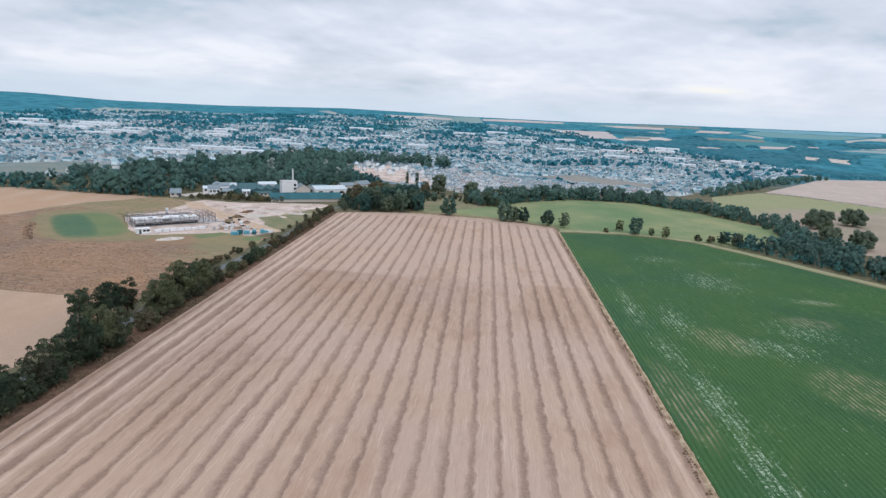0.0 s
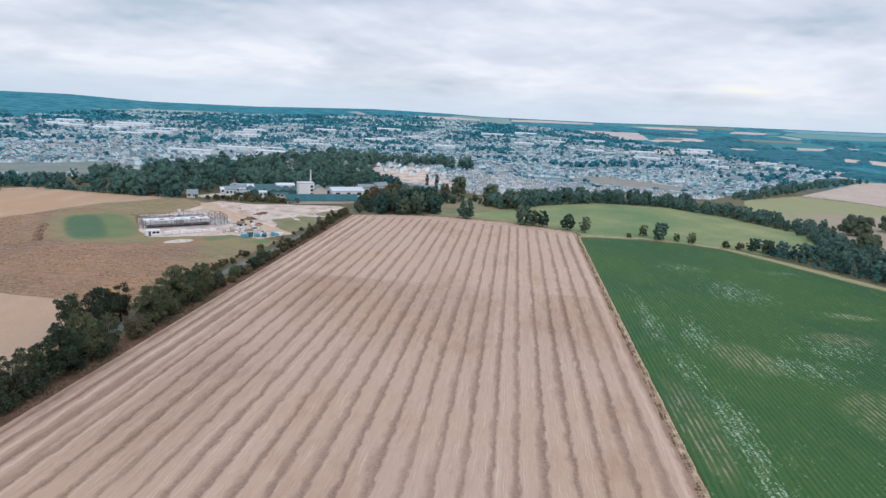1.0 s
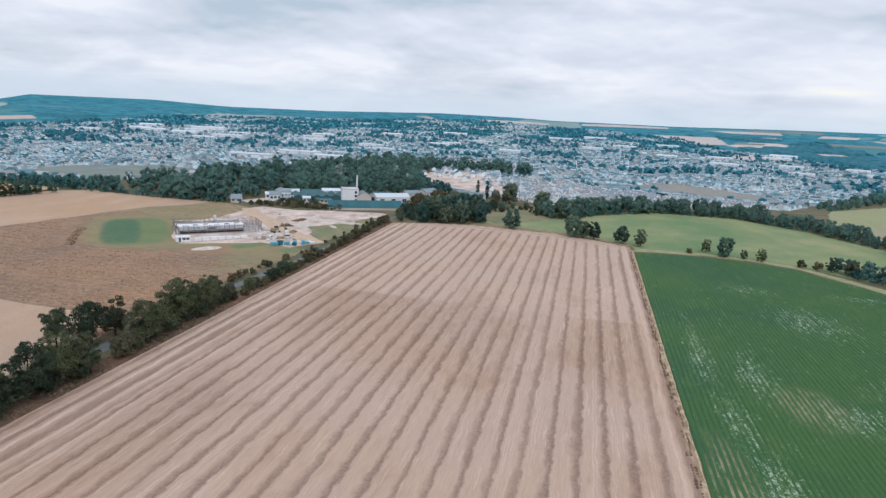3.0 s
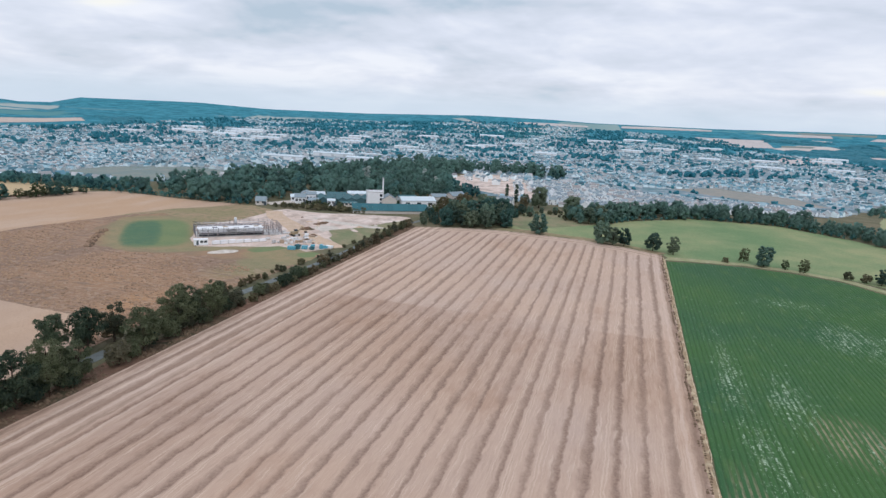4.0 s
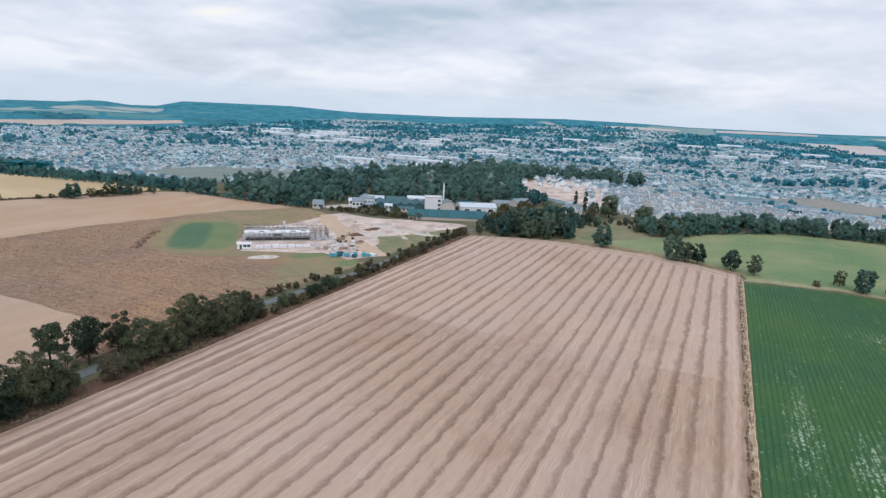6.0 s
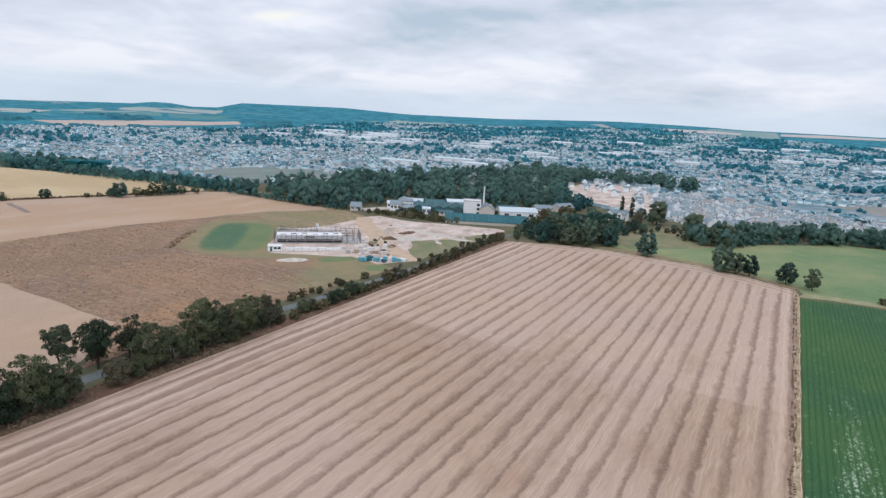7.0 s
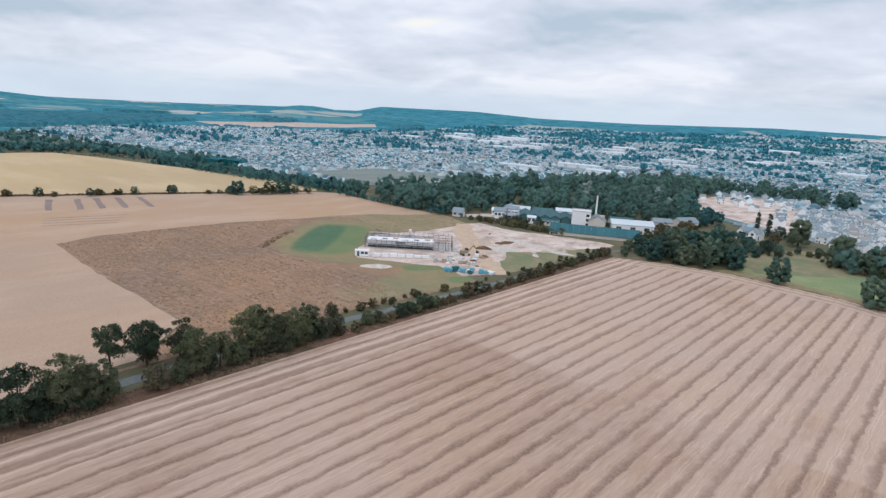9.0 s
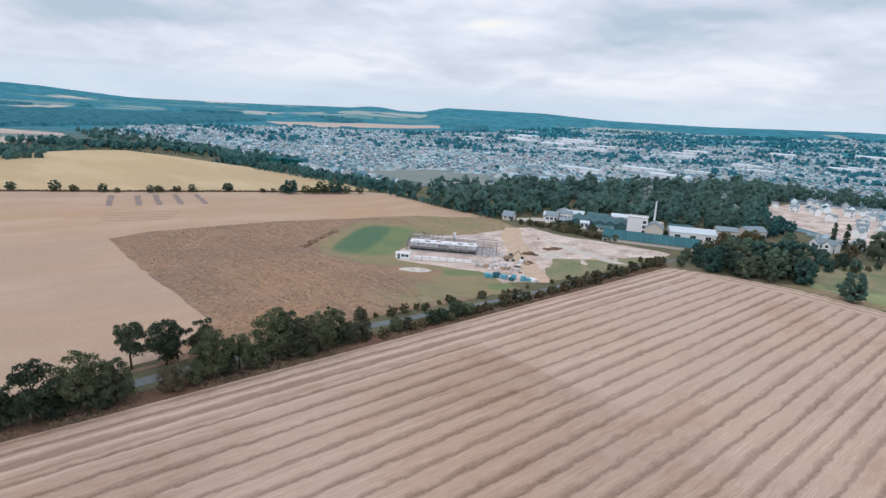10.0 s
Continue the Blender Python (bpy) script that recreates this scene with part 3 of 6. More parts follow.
M_LAWN = soil("lawn", (0.21, 0.235, 0.130), (0.28, 0.265, 0.16), (0.33, 0.275, 0.18), 0.03, 0.12, 1.2, 0.1)
M_LEAF_COPSE = leaf("copse_leaves", (0.055, 0.140, 0.132), (0.225, 0.370, 0.300), (0.25, 0.30, 0.19))
M_LEAF_OLIVE = leaf("olive_leaves", (0.082, 0.098, 0.062), (0.255, 0.258, 0.150), (0.25, 0.20, 0.12))


# ---- shaping helpers ----
class Geo:
    """Vertices and faces of one part, with a material slot for each face."""
    def __init__(self):
        self.v, self.f, self.m = [], [], []

    def add(self, verts, faces, slot=0):
        k = len(self.v)
        self.v += [tuple(p) for p in verts]
        self.f += [tuple(i + k for i in q) for q in faces]
        self.m += [slot] * len(faces)
        return self

    def box(self, cx, cy, cz, sx, sy, sz, turn=0.0, slot=0):
        """A box with its middle at (cx, cy) and its foot at cz."""
        c, s = math.cos(radians(turn)), math.sin(radians(turn))
        pts = []
        for dz in (0, sz):
            for dx, dy in ((-1, -1), (1, -1), (1, 1), (-1, 1)):
                a, b = dx * sx / 2, dy * sy / 2
                pts.append((cx + a * c - b * s, cy + a * s + b * c, cz + dz))
        return self.add(pts, ((3, 2, 1, 0), (4, 5, 6, 7), (0, 1, 5, 4), (1, 2, 6, 5), (2, 3, 7, 6), (3, 0, 4, 7)), slot)

    def tube(self, p, q, r0, r1, n=6, slot=0):
        p, q = Vector(p), Vector(q)
        d = (q - p).normalized()
        a = d.orthogonal().normalized()
        b = d.cross(a)
        ring = [(math.cos(2 * math.pi * i / n), math.sin(2 * math.pi * i / n)) for i in range(n)]
        pts = [p + a * (c * r0) + b * (s * r0) for c, s in ring] + [q + a * (c * r1) + b * (s * r1) for c, s in ring]
        faces = [(i, (i + 1) % n, n + (i + 1) % n, n + i) for i in range(n)] + [tuple(range(n))[::-1], tuple(range(n, 2 * n))]
        return self.add(pts, faces, slot)

    def body(self, w, d, h, rise, slot=0):
        """Walls of a gabled house, ridge along x."""
        x, y = w / 2, d / 2
        v = [(-x, -y, 0), (x, -y, 0), (x, y, 0), (-x, y, 0), (-x, -y, h), (x, -y, h), (x, y, h), (-x, y, h), (-x, 0, h + rise), (x, 0, h + rise)]
        return self.add(v, ((0, 1, 5, 4), (2, 3, 7, 6), (1, 2, 6, 9, 5), (3, 0, 4, 8, 7), (4, 5, 9, 8), (6, 7, 8, 9), (3, 2, 1, 0)), slot)

    def roof(self, w, d, h, rise, over=0.4, thick=0.22, slot=0):
        """Two sloping slabs over such walls."""
        x, y = w / 2 + over, d / 2 + over
        e = h - rise * over / (d / 2)
        v = []
        for lift in (0.03, thick):
            v += [(-x, -y, e + lift), (x, -y, e + lift), (x, 0, h + rise + lift), (-x, 0, h + rise + lift), (x, y, e + lift), (-x, y, e + lift)]
        f = [(6, 7, 8, 9), (9, 8, 10, 11), (3, 2, 1, 0), (5, 4, 2, 3), (0, 1, 7, 6), (4, 5, 11, 10), (1, 2, 8, 7), (2, 4, 10, 8), (3, 0, 6, 9), (5, 3, 9, 11)]
        return self.add(v, f, slot)

    def mesh(self, name, mats):
        me = bpy.data.meshes.new(name)
        me.from_pydata(self.v, [], self.f)
        for m in mats:
            me.materials.append(m)
        if len(mats) > 1:
            me.polygons.foreach_set("material_index", self.m)
        me.update()
        return me


def part(name, geo, mats, parent=None, label="", at=None):
    """Links a Geo or a mesh as one object, under a thing where one is given."""
    mats = mats if isinstance(mats, (list, tuple)) else [mats]
    ob = new(name, geo.mesh(name, mats) if isinstance(geo, Geo) else geo)
    ob.parent = parent
    if at is not None:
        ob.matrix_basis = at
    if label:
        ob["label"] = label
    return ob


def thing(name, label, category, m=None, group="", kind=""):
    ob = new(name)
    ob.empty_display_size = 0.5
    if m is not None:
        ob.matrix_basis = m
    return tagged(ob, label, category, group, kind)


def array_mesh(name, verts, quads, mats, slots=None, smooth=False, normals=None):
    """A mesh from arrays of vertices and four-cornered faces."""
    me = bpy.data.meshes.new(name)
    verts, quads = np.asarray(verts, dtype=np.float32), np.asarray(quads, dtype=np.int32)
    me.vertices.add(len(verts))
    me.vertices.foreach_set("co", verts.ravel())
    me.loops.add(quads.size)
    me.loops.foreach_set("vertex_index", quads.ravel())
    me.polygons.add(len(quads))
    me.polygons.foreach_set("loop_start", np.arange(0, quads.size, 4, dtype=np.int32))
    me.polygons.foreach_set("loop_total", np.full(len(quads), 4, dtype=np.int32))
    if slots is not None:
        me.polygons.foreach_set("material_index", np.asarray(slots, dtype=np.int32))
    me.polygons.foreach_set("use_smooth", np.full(len(quads), smooth))
    for m in mats:
        me.materials.append(m)
    me.update(calc_edges=True)
    if normals is not None:
        me.normals_split_custom_set_from_vertices(normals)
    return me


def grid_faces(nx, ny):
    i, j = np.meshgrid(np.arange(nx - 1), np.arange(ny - 1), indexing="ij")
    a = (i * ny + j).ravel()
    return np.stack([a, a + ny, a + ny + 1, a + 1], 1)


RIDGE = [(-180, -.4), (-90, -.42), (-82, -.45), (-79, -.5), (-75, -.85), (-71.6, -1.12), (-62, -1.05), (-57, -.93), (-54, -.88), (-52.6, -.70), (-51.4, -.70), (-49.6, -.92), (-47.6, -.88),
         (-45.6, -.42), (-37, -.36), (-31.5, -.62), (-23, -.56), (-13, -.22), (-6.5, -.25), (-3, -.35), (7, -.28), (16, -.05), (25, .1), (31, .22), (45, .3), (90, .0), (180, -.4)]


def smooth(a, b, v):
    k = np.clip((v - a) / (b - a), 0, 1)
    return k * k * (3 - 2 * k)


def dip(x, y):
    """How far the broad valley with the town lies below the fields; it begins behind the wood."""
    r, az = np.hypot(x, y), np.degrees(np.arctan2(x, y))
    behind = smooth(-40, -30, az) * (1 - smooth(-5, 3, az))
    return 30 * smooth(500 + 200 * behind, 950 + 350 * behind, r) * (1 - smooth(1500, 3400, r))


def flat_of(x, y):
    """Where a place of the valley would lie on the level of the fields, seen from their height."""
    k = 60 / (60 + dip(x, y))
    return x * k, y * k


def far_place(x, y):
    """The other way round: a place of the level plan, set down in the valley."""
    lo, hi = np.ones_like(np.asarray(x, float)), np.full_like(np.asarray(x, float), 1.6)
    for _ in range(30):
        k = (lo + hi) / 2
        short = k * 60 / (60 + dip(x * k, y * k)) < 1
        lo, hi = np.where(short, k, lo), np.where(short, hi, k)
    return x * hi, y * hi


def land(x, y):
    """Height of the ground: level near by, a valley with the town, then hills on the skyline."""
    r, az = np.hypot(x, y), np.degrees(np.arctan2(x, y))
    slope = np.tan(np.radians(np.interp(az, [a for a, _ in RIDGE], [e for _, e in RIDGE])))
    rise = (60.5 + 4400 * slope) * smooth(1700, 4400, r)
    return rise + (60.5 + 3450 * slope - rise) * smooth(2850, 3450, r) - dip(x, y)


def inside(poly, x, y):
    """Which of the points lie in the polygon."""
    x, y = np.asarray(x, float), np.asarray(y, float)
    hit = np.zeros(x.shape, bool)
    for (x0, y0), (x1, y1) in zip(poly, poly[1:] + poly[:1]):
        c = (y0 > y) != (y1 > y)
        with np.errstate(divide="ignore", invalid="ignore"):
            hit ^= c & (x < (x1 - x0) * (y - y0) / (y1 - y0) + x0)
    return hit


def sheet(name, outline, z, mat, label, category, ragged=0.5, step=4.0):
    """A piece of land with an uneven edge and a skirt that goes into the ground."""
    pts = []
    for (x0, y0), (x1, y1) in zip(outline, outline[1:] + outline[:1]):
        n = max(1, int(math.hypot(x1 - x0, y1 - y0) / step))
        for i in range(n):
            x, y = x0 + (x1 - x0) * i / n, y0 + (y1 - y0) * i / n
            v = noise.noise_vector(Vector((x * 0.13, y * 0.13, z * 5)))
            pts.append((x + v.x * ragged * 1.6, y + v.y * ragged * 1.6))
    bm = bmesh.new()
    top = bm.faces.new([bm.verts.new((x, y, z)) for x, y in pts])
    if top.normal.z < 0 or sum(a[0] * b[1] - b[0] * a[1] for a, b in zip(pts, pts[1:] + pts[:1])) < 0:
        top.normal_flip()
    out = bmesh.ops.extrude_face_region(bm, geom=[top])
    for v in [g for g in out["geom"] if isinstance(g, bmesh.types.BMVert)]:
        v.co.z = z
    for v in top.verts:
        v.co.z = -0.4
    bm.normal_update()
    bmesh.ops.triangulate(bm, faces=[f for f in bm.faces if len(f.verts) > 4])
    bmesh.ops.recalc_face_normals(bm, faces=bm.faces)
    me = bpy.data.meshes.new(name)
    bm.to_mesh(me)
    bm.free()
    me.materials.append(mat)
    return tagged(new(name, me), label, category, kind="structure")


def drape(name, outline, lift, mat, label, category, da=0.12, dr=3.5, level=True):
    """A piece of far land that follows the valley, from its outline on the level plan or where it truly lies."""
    px, py = np.array([p[0] for p in outline], float), np.array([p[1] for p in outline], float)
    az, rr = np.degrees(np.arctan2(px, py)), np.hypot(px, py)
    A, R = np.arange(az.min() - da, az.max() + 2 * da, da), np.arange(rr.min() * 0.8, rr.max() + 2 * dr, dr)
    AA, RR = np.meshgrid(np.radians(A), R, indexing="ij")
    X, Y = RR * np.sin(AA), RR * np.cos(AA)
    q = grid_faces(len(A), len(R))
    keep = inside(list(outline), X.ravel()[q].mean(1), Y.ravel()[q].mean(1))
    FX, FY = far_place(X.ravel(), Y.ravel()) if level else (X.ravel(), Y.ravel())
    used, q = np.unique(q[keep][:, ::-1], return_inverse=True)
    me = array_mesh(name, np.stack([FX, FY, land(FX, FY) + lift], -1)[used], q.reshape(-1, 4), [mat], smooth=True)
    return tagged(new(name, me), label, category, kind="structure")


# ---- the ground ----
def build_ground():
    rad = np.concatenate([[0.5], np.arange(40, 480, 40), np.arange(480, 1000, 20), np.geomspace(1000, 3450, 70), [3470, 3490, 3510]])
    az = np.radians(np.concatenate([np.arange(-180, -60, 2.0), np.arange(-60, -35, 0.4), np.arange(-35, 40, 1.0), np.arange(40, 181, 2.0)]))
    R, A = np.meshgrid(rad, az, indexing="ij")
    X, Y = R * np.sin(A), R * np.cos(A)
    Z = land(X, Y)
    Z += np.where(R > 3455, -(R - 3450) * 0.30, 0)
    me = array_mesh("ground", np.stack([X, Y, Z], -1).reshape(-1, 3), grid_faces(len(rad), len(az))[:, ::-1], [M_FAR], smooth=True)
    tagged(new("ground", me), "open country of grass, woods and pale fields rising to low hills", "ground", kind="structure")


build_ground()

FIELD_X0, FIELD_X1 = -82.0, 41.6


def field_far(x):
    return np.interp(x, [-82, -60, -38, 3, 25, 42], [347, 357, 362, 359, 351, 341])


def build_stubble():
    xs = np.arange(FIELD_X0, FIELD_X1 + 0.01, 0.515)
    v = np.linspace(0, 1, 220)
    X, T = np.meshgrid(xs, v, indexing="ij")
    Y = -60 + (field_far(X) + 60) * T
    u = (X - 1.3 + sum(by * smooth(lo, hi, X) for lo, hi, by in DRIFT) - PHASE) / SWATH
    fr = np.abs(u - np.floor(u + 0.5))
    wob = np.array([noise.noise(Vector((x * 0.5, y * 0.07, 3))) for x, y in zip(X.ravel(), Y.ravel())]).reshape(X.shape)
    Z = 0.10 + 0.16 * np.clip(fr * 3.2, 0, 1) + 0.05 * wob
    me = array_mesh("stubble_field", np.stack([X, Y, Z], -1).reshape(-1, 3), grid_faces(len(xs), len(v)), [M_STUBBLE], smooth=True)
    edge = me.attributes.new("edge", "FLOAT", "POINT")
    edge.data.foreach_set("value", (field_far(X) - Y).ravel().astype(np.float32))
    tagged(new("stubble_field", me), "harvested field of pale stubble striped by darker gaps between straw swaths", "field", kind="structure")


build_stubble()


def crop_far(x):
    return np.interp(x, [42, 60, 76, 95, 112, 131, 149, 164, 200, 240], [331, 335, 337, 334, 327, 302, 274, 253, 212, 180])


def build_crop():
    rows, pitch = 132, PITCH
    offs, lift = (0.0, 0.28, 0.62), (0.0, 0.21, 0.19)
    xs = np.array([42.75 + i * pitch + o * pitch for i in range(rows) for o in offs])
    hs = np.array([lift[k] for _ in range(rows) for k in range(3)])
    v = np.linspace(0, 1, 150)
    X, T = np.meshgrid(xs, v, indexing="ij")
    Y = -20 + (crop_far(X) - 2.0 + 20) * T
    rng = np.random.default_rng(4)
    Z = 0.06 + hs[:, None] * (0.75 + 0.5 * rng.random(X.shape))
    X = X + (rng.random(X.shape) - 0.5) * 0.14
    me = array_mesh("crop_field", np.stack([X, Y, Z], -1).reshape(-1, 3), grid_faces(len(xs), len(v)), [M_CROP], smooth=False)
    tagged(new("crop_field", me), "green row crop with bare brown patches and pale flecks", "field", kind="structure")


build_crop()

sheet("field_margin", [(41.2, -60), (42.4, -60), (42.4, 332), (41.3, 342)], 0.20, M_VERGE, "strip of dry straw-coloured grass between two fields", "field margin", 0.35, 2.5)
sheet("field_bank", [(-90.0, -60), (-81.6, -60), (-81.6, 347), (-86.5, 352)], 0.16, M_BANK, "dry brown earth bank along the field edge", "bank", 0.6, 3)
sheet("road", [(-95.0, -60), (-91.0, -60), (-91.0, 130), (-91.4, 160), (-93.2, 190), (-91.4, 215), (-88.6, 260), (-88.4, 352), (-84, 372), (-86, 374), (-90.8, 352), (-91.0, 260), (-94.4, 215), (-97.0, 190), (-95.2, 160), (-94.8, 130)],
      0.07, M_ASPHALT, "narrow grey country road behind the hedge trees", "road", 0.1, 6)
sheet("pasture", [(-40, 366), (-38, 380), (-1, 412), (30, 442), (66, 474), (117, 477), (152, 443), (180, 395), (172, 362), (136, 316), (118, 331), (96, 340), (76, 343), (44, 338), (42, 346), (4, 364)],
      0.05, M_MEADOW, "grazed green pasture beyond the stubble", "pasture", 1.0)
sheet("headland_grass", [(-44, 363.5), (-20, 363), (3, 360.5), (25, 352.5), (41, 343), (43, 348), (27, 358), (5, 367), (-18, 371), (-40, 372)], 0.075, M_WEEDY, "rough olive-brown grass along the end of the stubble", "grass", 1.8, 2.5)
sheet("field_track", [(42, 333), (76, 339), (95, 336), (112, 329), (131, 304), (149, 276), (164, 255), (202, 214), (206, 218), (168, 259), (153, 280), (135, 308), (115, 333), (96, 341), (76, 344), (44, 340)],
      0.09, M_TRACK, "worn grass track along the crop field", "track", 0.6)
sheet("pale_stubble_field", [(-101, -40), (-100, 125), (-103, 150), (-120, 170.2), (-150, 170.6), (-176, 171), (-205, 171.8), (-230, 174), (-236, 190), (-236, 209), (-235, 248), (-228, 278), (-220, 305), (-208, 335), (-196, 361), (-231, 357), (-288, 360),
      (-303, 345), (-320, 293), (-333, 258), (-358, 186), (-375, 140), (-420, -40)], 0.05, M_TAN, "smooth pale harvested field", "field", 0.8)
sheet("barley_field", [(-303, 352), (-324, 290), (-337, 256), (-362, 184), (-380, 138), (-500, 150), (-570, 190), (-592, 243), (-592, 283), (-541, 305), (-456, 332), (-377, 355), (-309, 360)], 0.05, M_GOLD, "golden ripe barley field", "field", 0.8)
sheet("rough_ground", [(-98, 125), (-100.5, 150), (-120, 170.2), (-150, 170.6), (-176, 171), (-205, 171.8), (-230, 174), (-236, 190), (-236, 209), (-235, 248), (-228, 278), (-222, 306), (-196, 300), (-160, 266), (-130, 262), (-108, 268), (-95.5, 268), (-96, 240), (-98.5, 215), (-101, 190), (-99, 160)],
      0.06, M_ROUGH, "rough brown ground with weeds and tufts", "rough ground", 0.5)
sheet("weedy_strip", [(-196, 361), (-170, 352), (-166, 330), (-174, 296), (-196, 306), (-212, 312), (-221, 300), (-226, 292), (-220, 318), (-208, 340)], 0.075, M_WEEDY, "weedy grass round the building site", "grass", 1.5)
sheet("green_verge", [(-206, 260), (-219, 292), (-212, 312), (-192, 308), (-176, 290), (-158, 270), (-150, 258), (-131, 262), (-128, 276), (-108, 270), (-97, 267), (-95.5, 258), (-98, 240), (-110, 234), (-118, 244), (-143, 241), (-170, 234), (-188, 240)], 0.082, M_SITEGRASS, "thin grass with a dark green mown patch", "grass", 3.0, 2.5)
sheet("site_ground", [(-170, 352), (-166, 360), (-142, 358), (-126, 366), (-97, 373), (-93, 372), (-92.5, 350), (-95, 318), (-97, 285), (-103, 268), (-118, 272), (-134, 262), (-147, 255), (-160, 267), (-176, 292), (-168, 318)], 0.085, M_SITE, "bared pinkish earth of the building site", "building site", 1.0)
sheet("weedy_plot", [(-92, 368), (-92.2, 335), (-93.5, 305), (-95, 287), (-101, 289), (-107, 299), (-112, 307), (-117, 314), (-109, 328), (-101, 346)], 0.10, M_LAWN, "weeds on the building site", "grass", 1.2)
sheet("gravel_apron", [(-100, 331), (-93, 336), (-126, 340), (-140, 344), (-141, 341), (-120, 332)], 0.115, M_PALE, "pale gravel path across the site", "path", 0.4)
sheet("gravel_patch", [(-118, 310), (-125, 314), (-128, 323), (-121, 327), (-114, 322)], 0.115, M_PALE, "pale gravel patch on the site", "gravel", 0.8)
drape("grazed_field", [(175, 480), (200, 555), (269, 620), (300, 601), (344, 548), (330, 430), (260, 300), (215, 290), (195, 330), (195, 400), (185, 450)], 0.10, M_GREYFIELD, "dry grazed field with two round trees", "field")
drape("distant_stubble_field", [(272, 622), (300, 605), (344, 550), (420, 560), (640, 760), (560, 900), (442, 850)], 0.15, M_PINKFIELD, "pale pink harvested field far off", "field")
TOWN = [(-860, 285), (-640, 325), (-560, 335), (-480, 358), (-400, 376), (-310, 395), (-285, 470), (-240, 560), (-150, 650), (-30, 664), (-45, 652), (-85, 642), (-135, 612), (-128, 560), (-60, 480), (0, 478), (66, 498), (168, 546), (252, 648), (486, 985), (480, 1220), (330, 1700), (300, 2300), (100, 2700), (-500, 2900),
        (-900, 2450), (-1180, 1970), (-1180, 1620), (-1040, 1280), (-950, 860), (-1030, 600), (-970, 380)]
drape("town_ground", TOWN[:21] + [(440, 1400), (0, 1680), (-800, 1480)] + TOWN[29:], 0.25, M_TOWN_HAZY, "streets and plots of the town", "town ground", 0.4, 10.0)
drape("estate_ground", [(-137, 594), (-111, 536), (-94, 525), (-78, 514), (-56, 500), (-40, 500), (-55, 575), (-70, 640), (-100, 668), (-132, 640)], 0.40, M_SITE, "bared earth of a housing estate being built", "building site", 0.04, 1.5)
drape("open_plot", [(56, 646), (100, 690), (160, 640), (175, 590), (130, 588), (92, 612)], 0.45, M_PLOT, "open grassy plot among the houses", "field")
sheet("garden_lawn", [(-30, 374), (-10, 392), (20, 425), (15, 450), (-25, 450), (-40, 430), (-45, 395)], 0.055, M_LAWN, "garden lawn below the villa", "lawn", 0.8)


# ---- trees ----
def soft_normals(places, outward, middle, own=0.25, rng=None):
    """Normals of leaves that follow the round of their lobe and of the whole crown, so that light falls off over a crown as on a real one."""
    n = places - middle
    n /= np.linalg.norm(n, axis=1)[:, None] + 1e-9
    n = outward * 0.75 + n * 0.45 + np.array([0, 0, 0.15]) + rng.normal(0, own, n.shape)
    n /= np.linalg.norm(n, axis=1)[:, None] + 1e-9
    return np.repeat(n, 4, 0)


def leaf_cards(centres, normals, size, rng, spread=0.9):
    """Small folded leaves or sprays at the given places; returns vertices and quads."""
    n = len(centres)
    nor = normals + rng.normal(0, spread * 0.45, (n, 3))
    nor /= np.linalg.norm(nor, axis=1)[:, None] + 1e-9
    ref = rng.normal(0, 1, (n, 3))
    a = np.cross(nor, ref)
    a /= np.linalg.norm(a, axis=1)[:, None] + 1e-9
    b = np.cross(nor, a)
    s = size * (0.6 + 0.8 * rng.random((n, 1)))
    bend = nor * s * 0.35
    v = np.stack([centres - a * s, centres - b * s * 0.75 - bend, centres + a * s, centres + b * s * 0.75 - bend], 1)
    return v.reshape(-1, 3), np.arange(n * 4).reshape(-1, 4)


def crown_points(rng, h, wide, base, lobes, leaves, flat=0.8, lobe_size=(0.16, 0.28)):
    """Leaf places and outward normals over an uneven crown built from lobes. Also the lobes' middles."""
    t = (np.arange(lobes) + rng.random(lobes)) / lobes
    reach = np.sqrt(np.clip(1 - ((t - 0.42) / 0.66) ** 2, 0.05, 1))
    ang = rng.uniform(0, 6.283) + np.arange(lobes) * 2.4 + rng.normal(0, 0.35, lobes)
    rad = wide * rng.uniform(*lobe_size, lobes) * (1.0 - 0.25 * t)
    out = (wide / 2 - rad * 0.75) * reach * rng.uniform(0.45, 1.04, lobes)
    c = np.stack([np.cos(ang) * out, np.sin(ang) * out, base + rad * flat * 0.8 + t * (h - base - rad * flat * 1.75)], 1)
    pick = rng.choice(lobes, leaves, p=rad ** 2 / (rad ** 2).sum())
    q = rng.normal(0, 1, (leaves, 3))
    q /= np.linalg.norm(q, axis=1)[:, None]
    q[:, 2] = np.where(q[:, 2] < -0.55, -q[:, 2] * 0.6, q[:, 2])
    shell = rng.uniform(0.68, 1.08, (leaves, 1))
    return c[pick] + q * rad[pick][:, None] * shell * np.array([1, 1, flat]), q, c, rad


def clump_unit(n=3):
    """A round clump without its underside: places on a unit sphere and four-cornered faces."""
    v, f = [], []
    u = np.linspace(-1, 1, n + 1)
    for ax, sg in ((0, 1), (0, -1), (1, 1), (1, -1), (2, 1)):
        A, B = np.meshgrid(u, u, indexing="ij")
        p = np.zeros((n + 1, n + 1, 3))
        p[..., ax], p[..., (ax + 1) % 3], p[..., (ax + 2) % 3] = sg, A, B
        q = grid_faces(n + 1, n + 1)
        f.append((q if sg > 0 else q[:, ::-1]) + len(v) * (n + 1) ** 2)
        v.append(p.reshape(-1, 3))
    v = np.concatenate(v)
    return v / np.linalg.norm(v, axis=1)[:, None], np.concatenate(f)


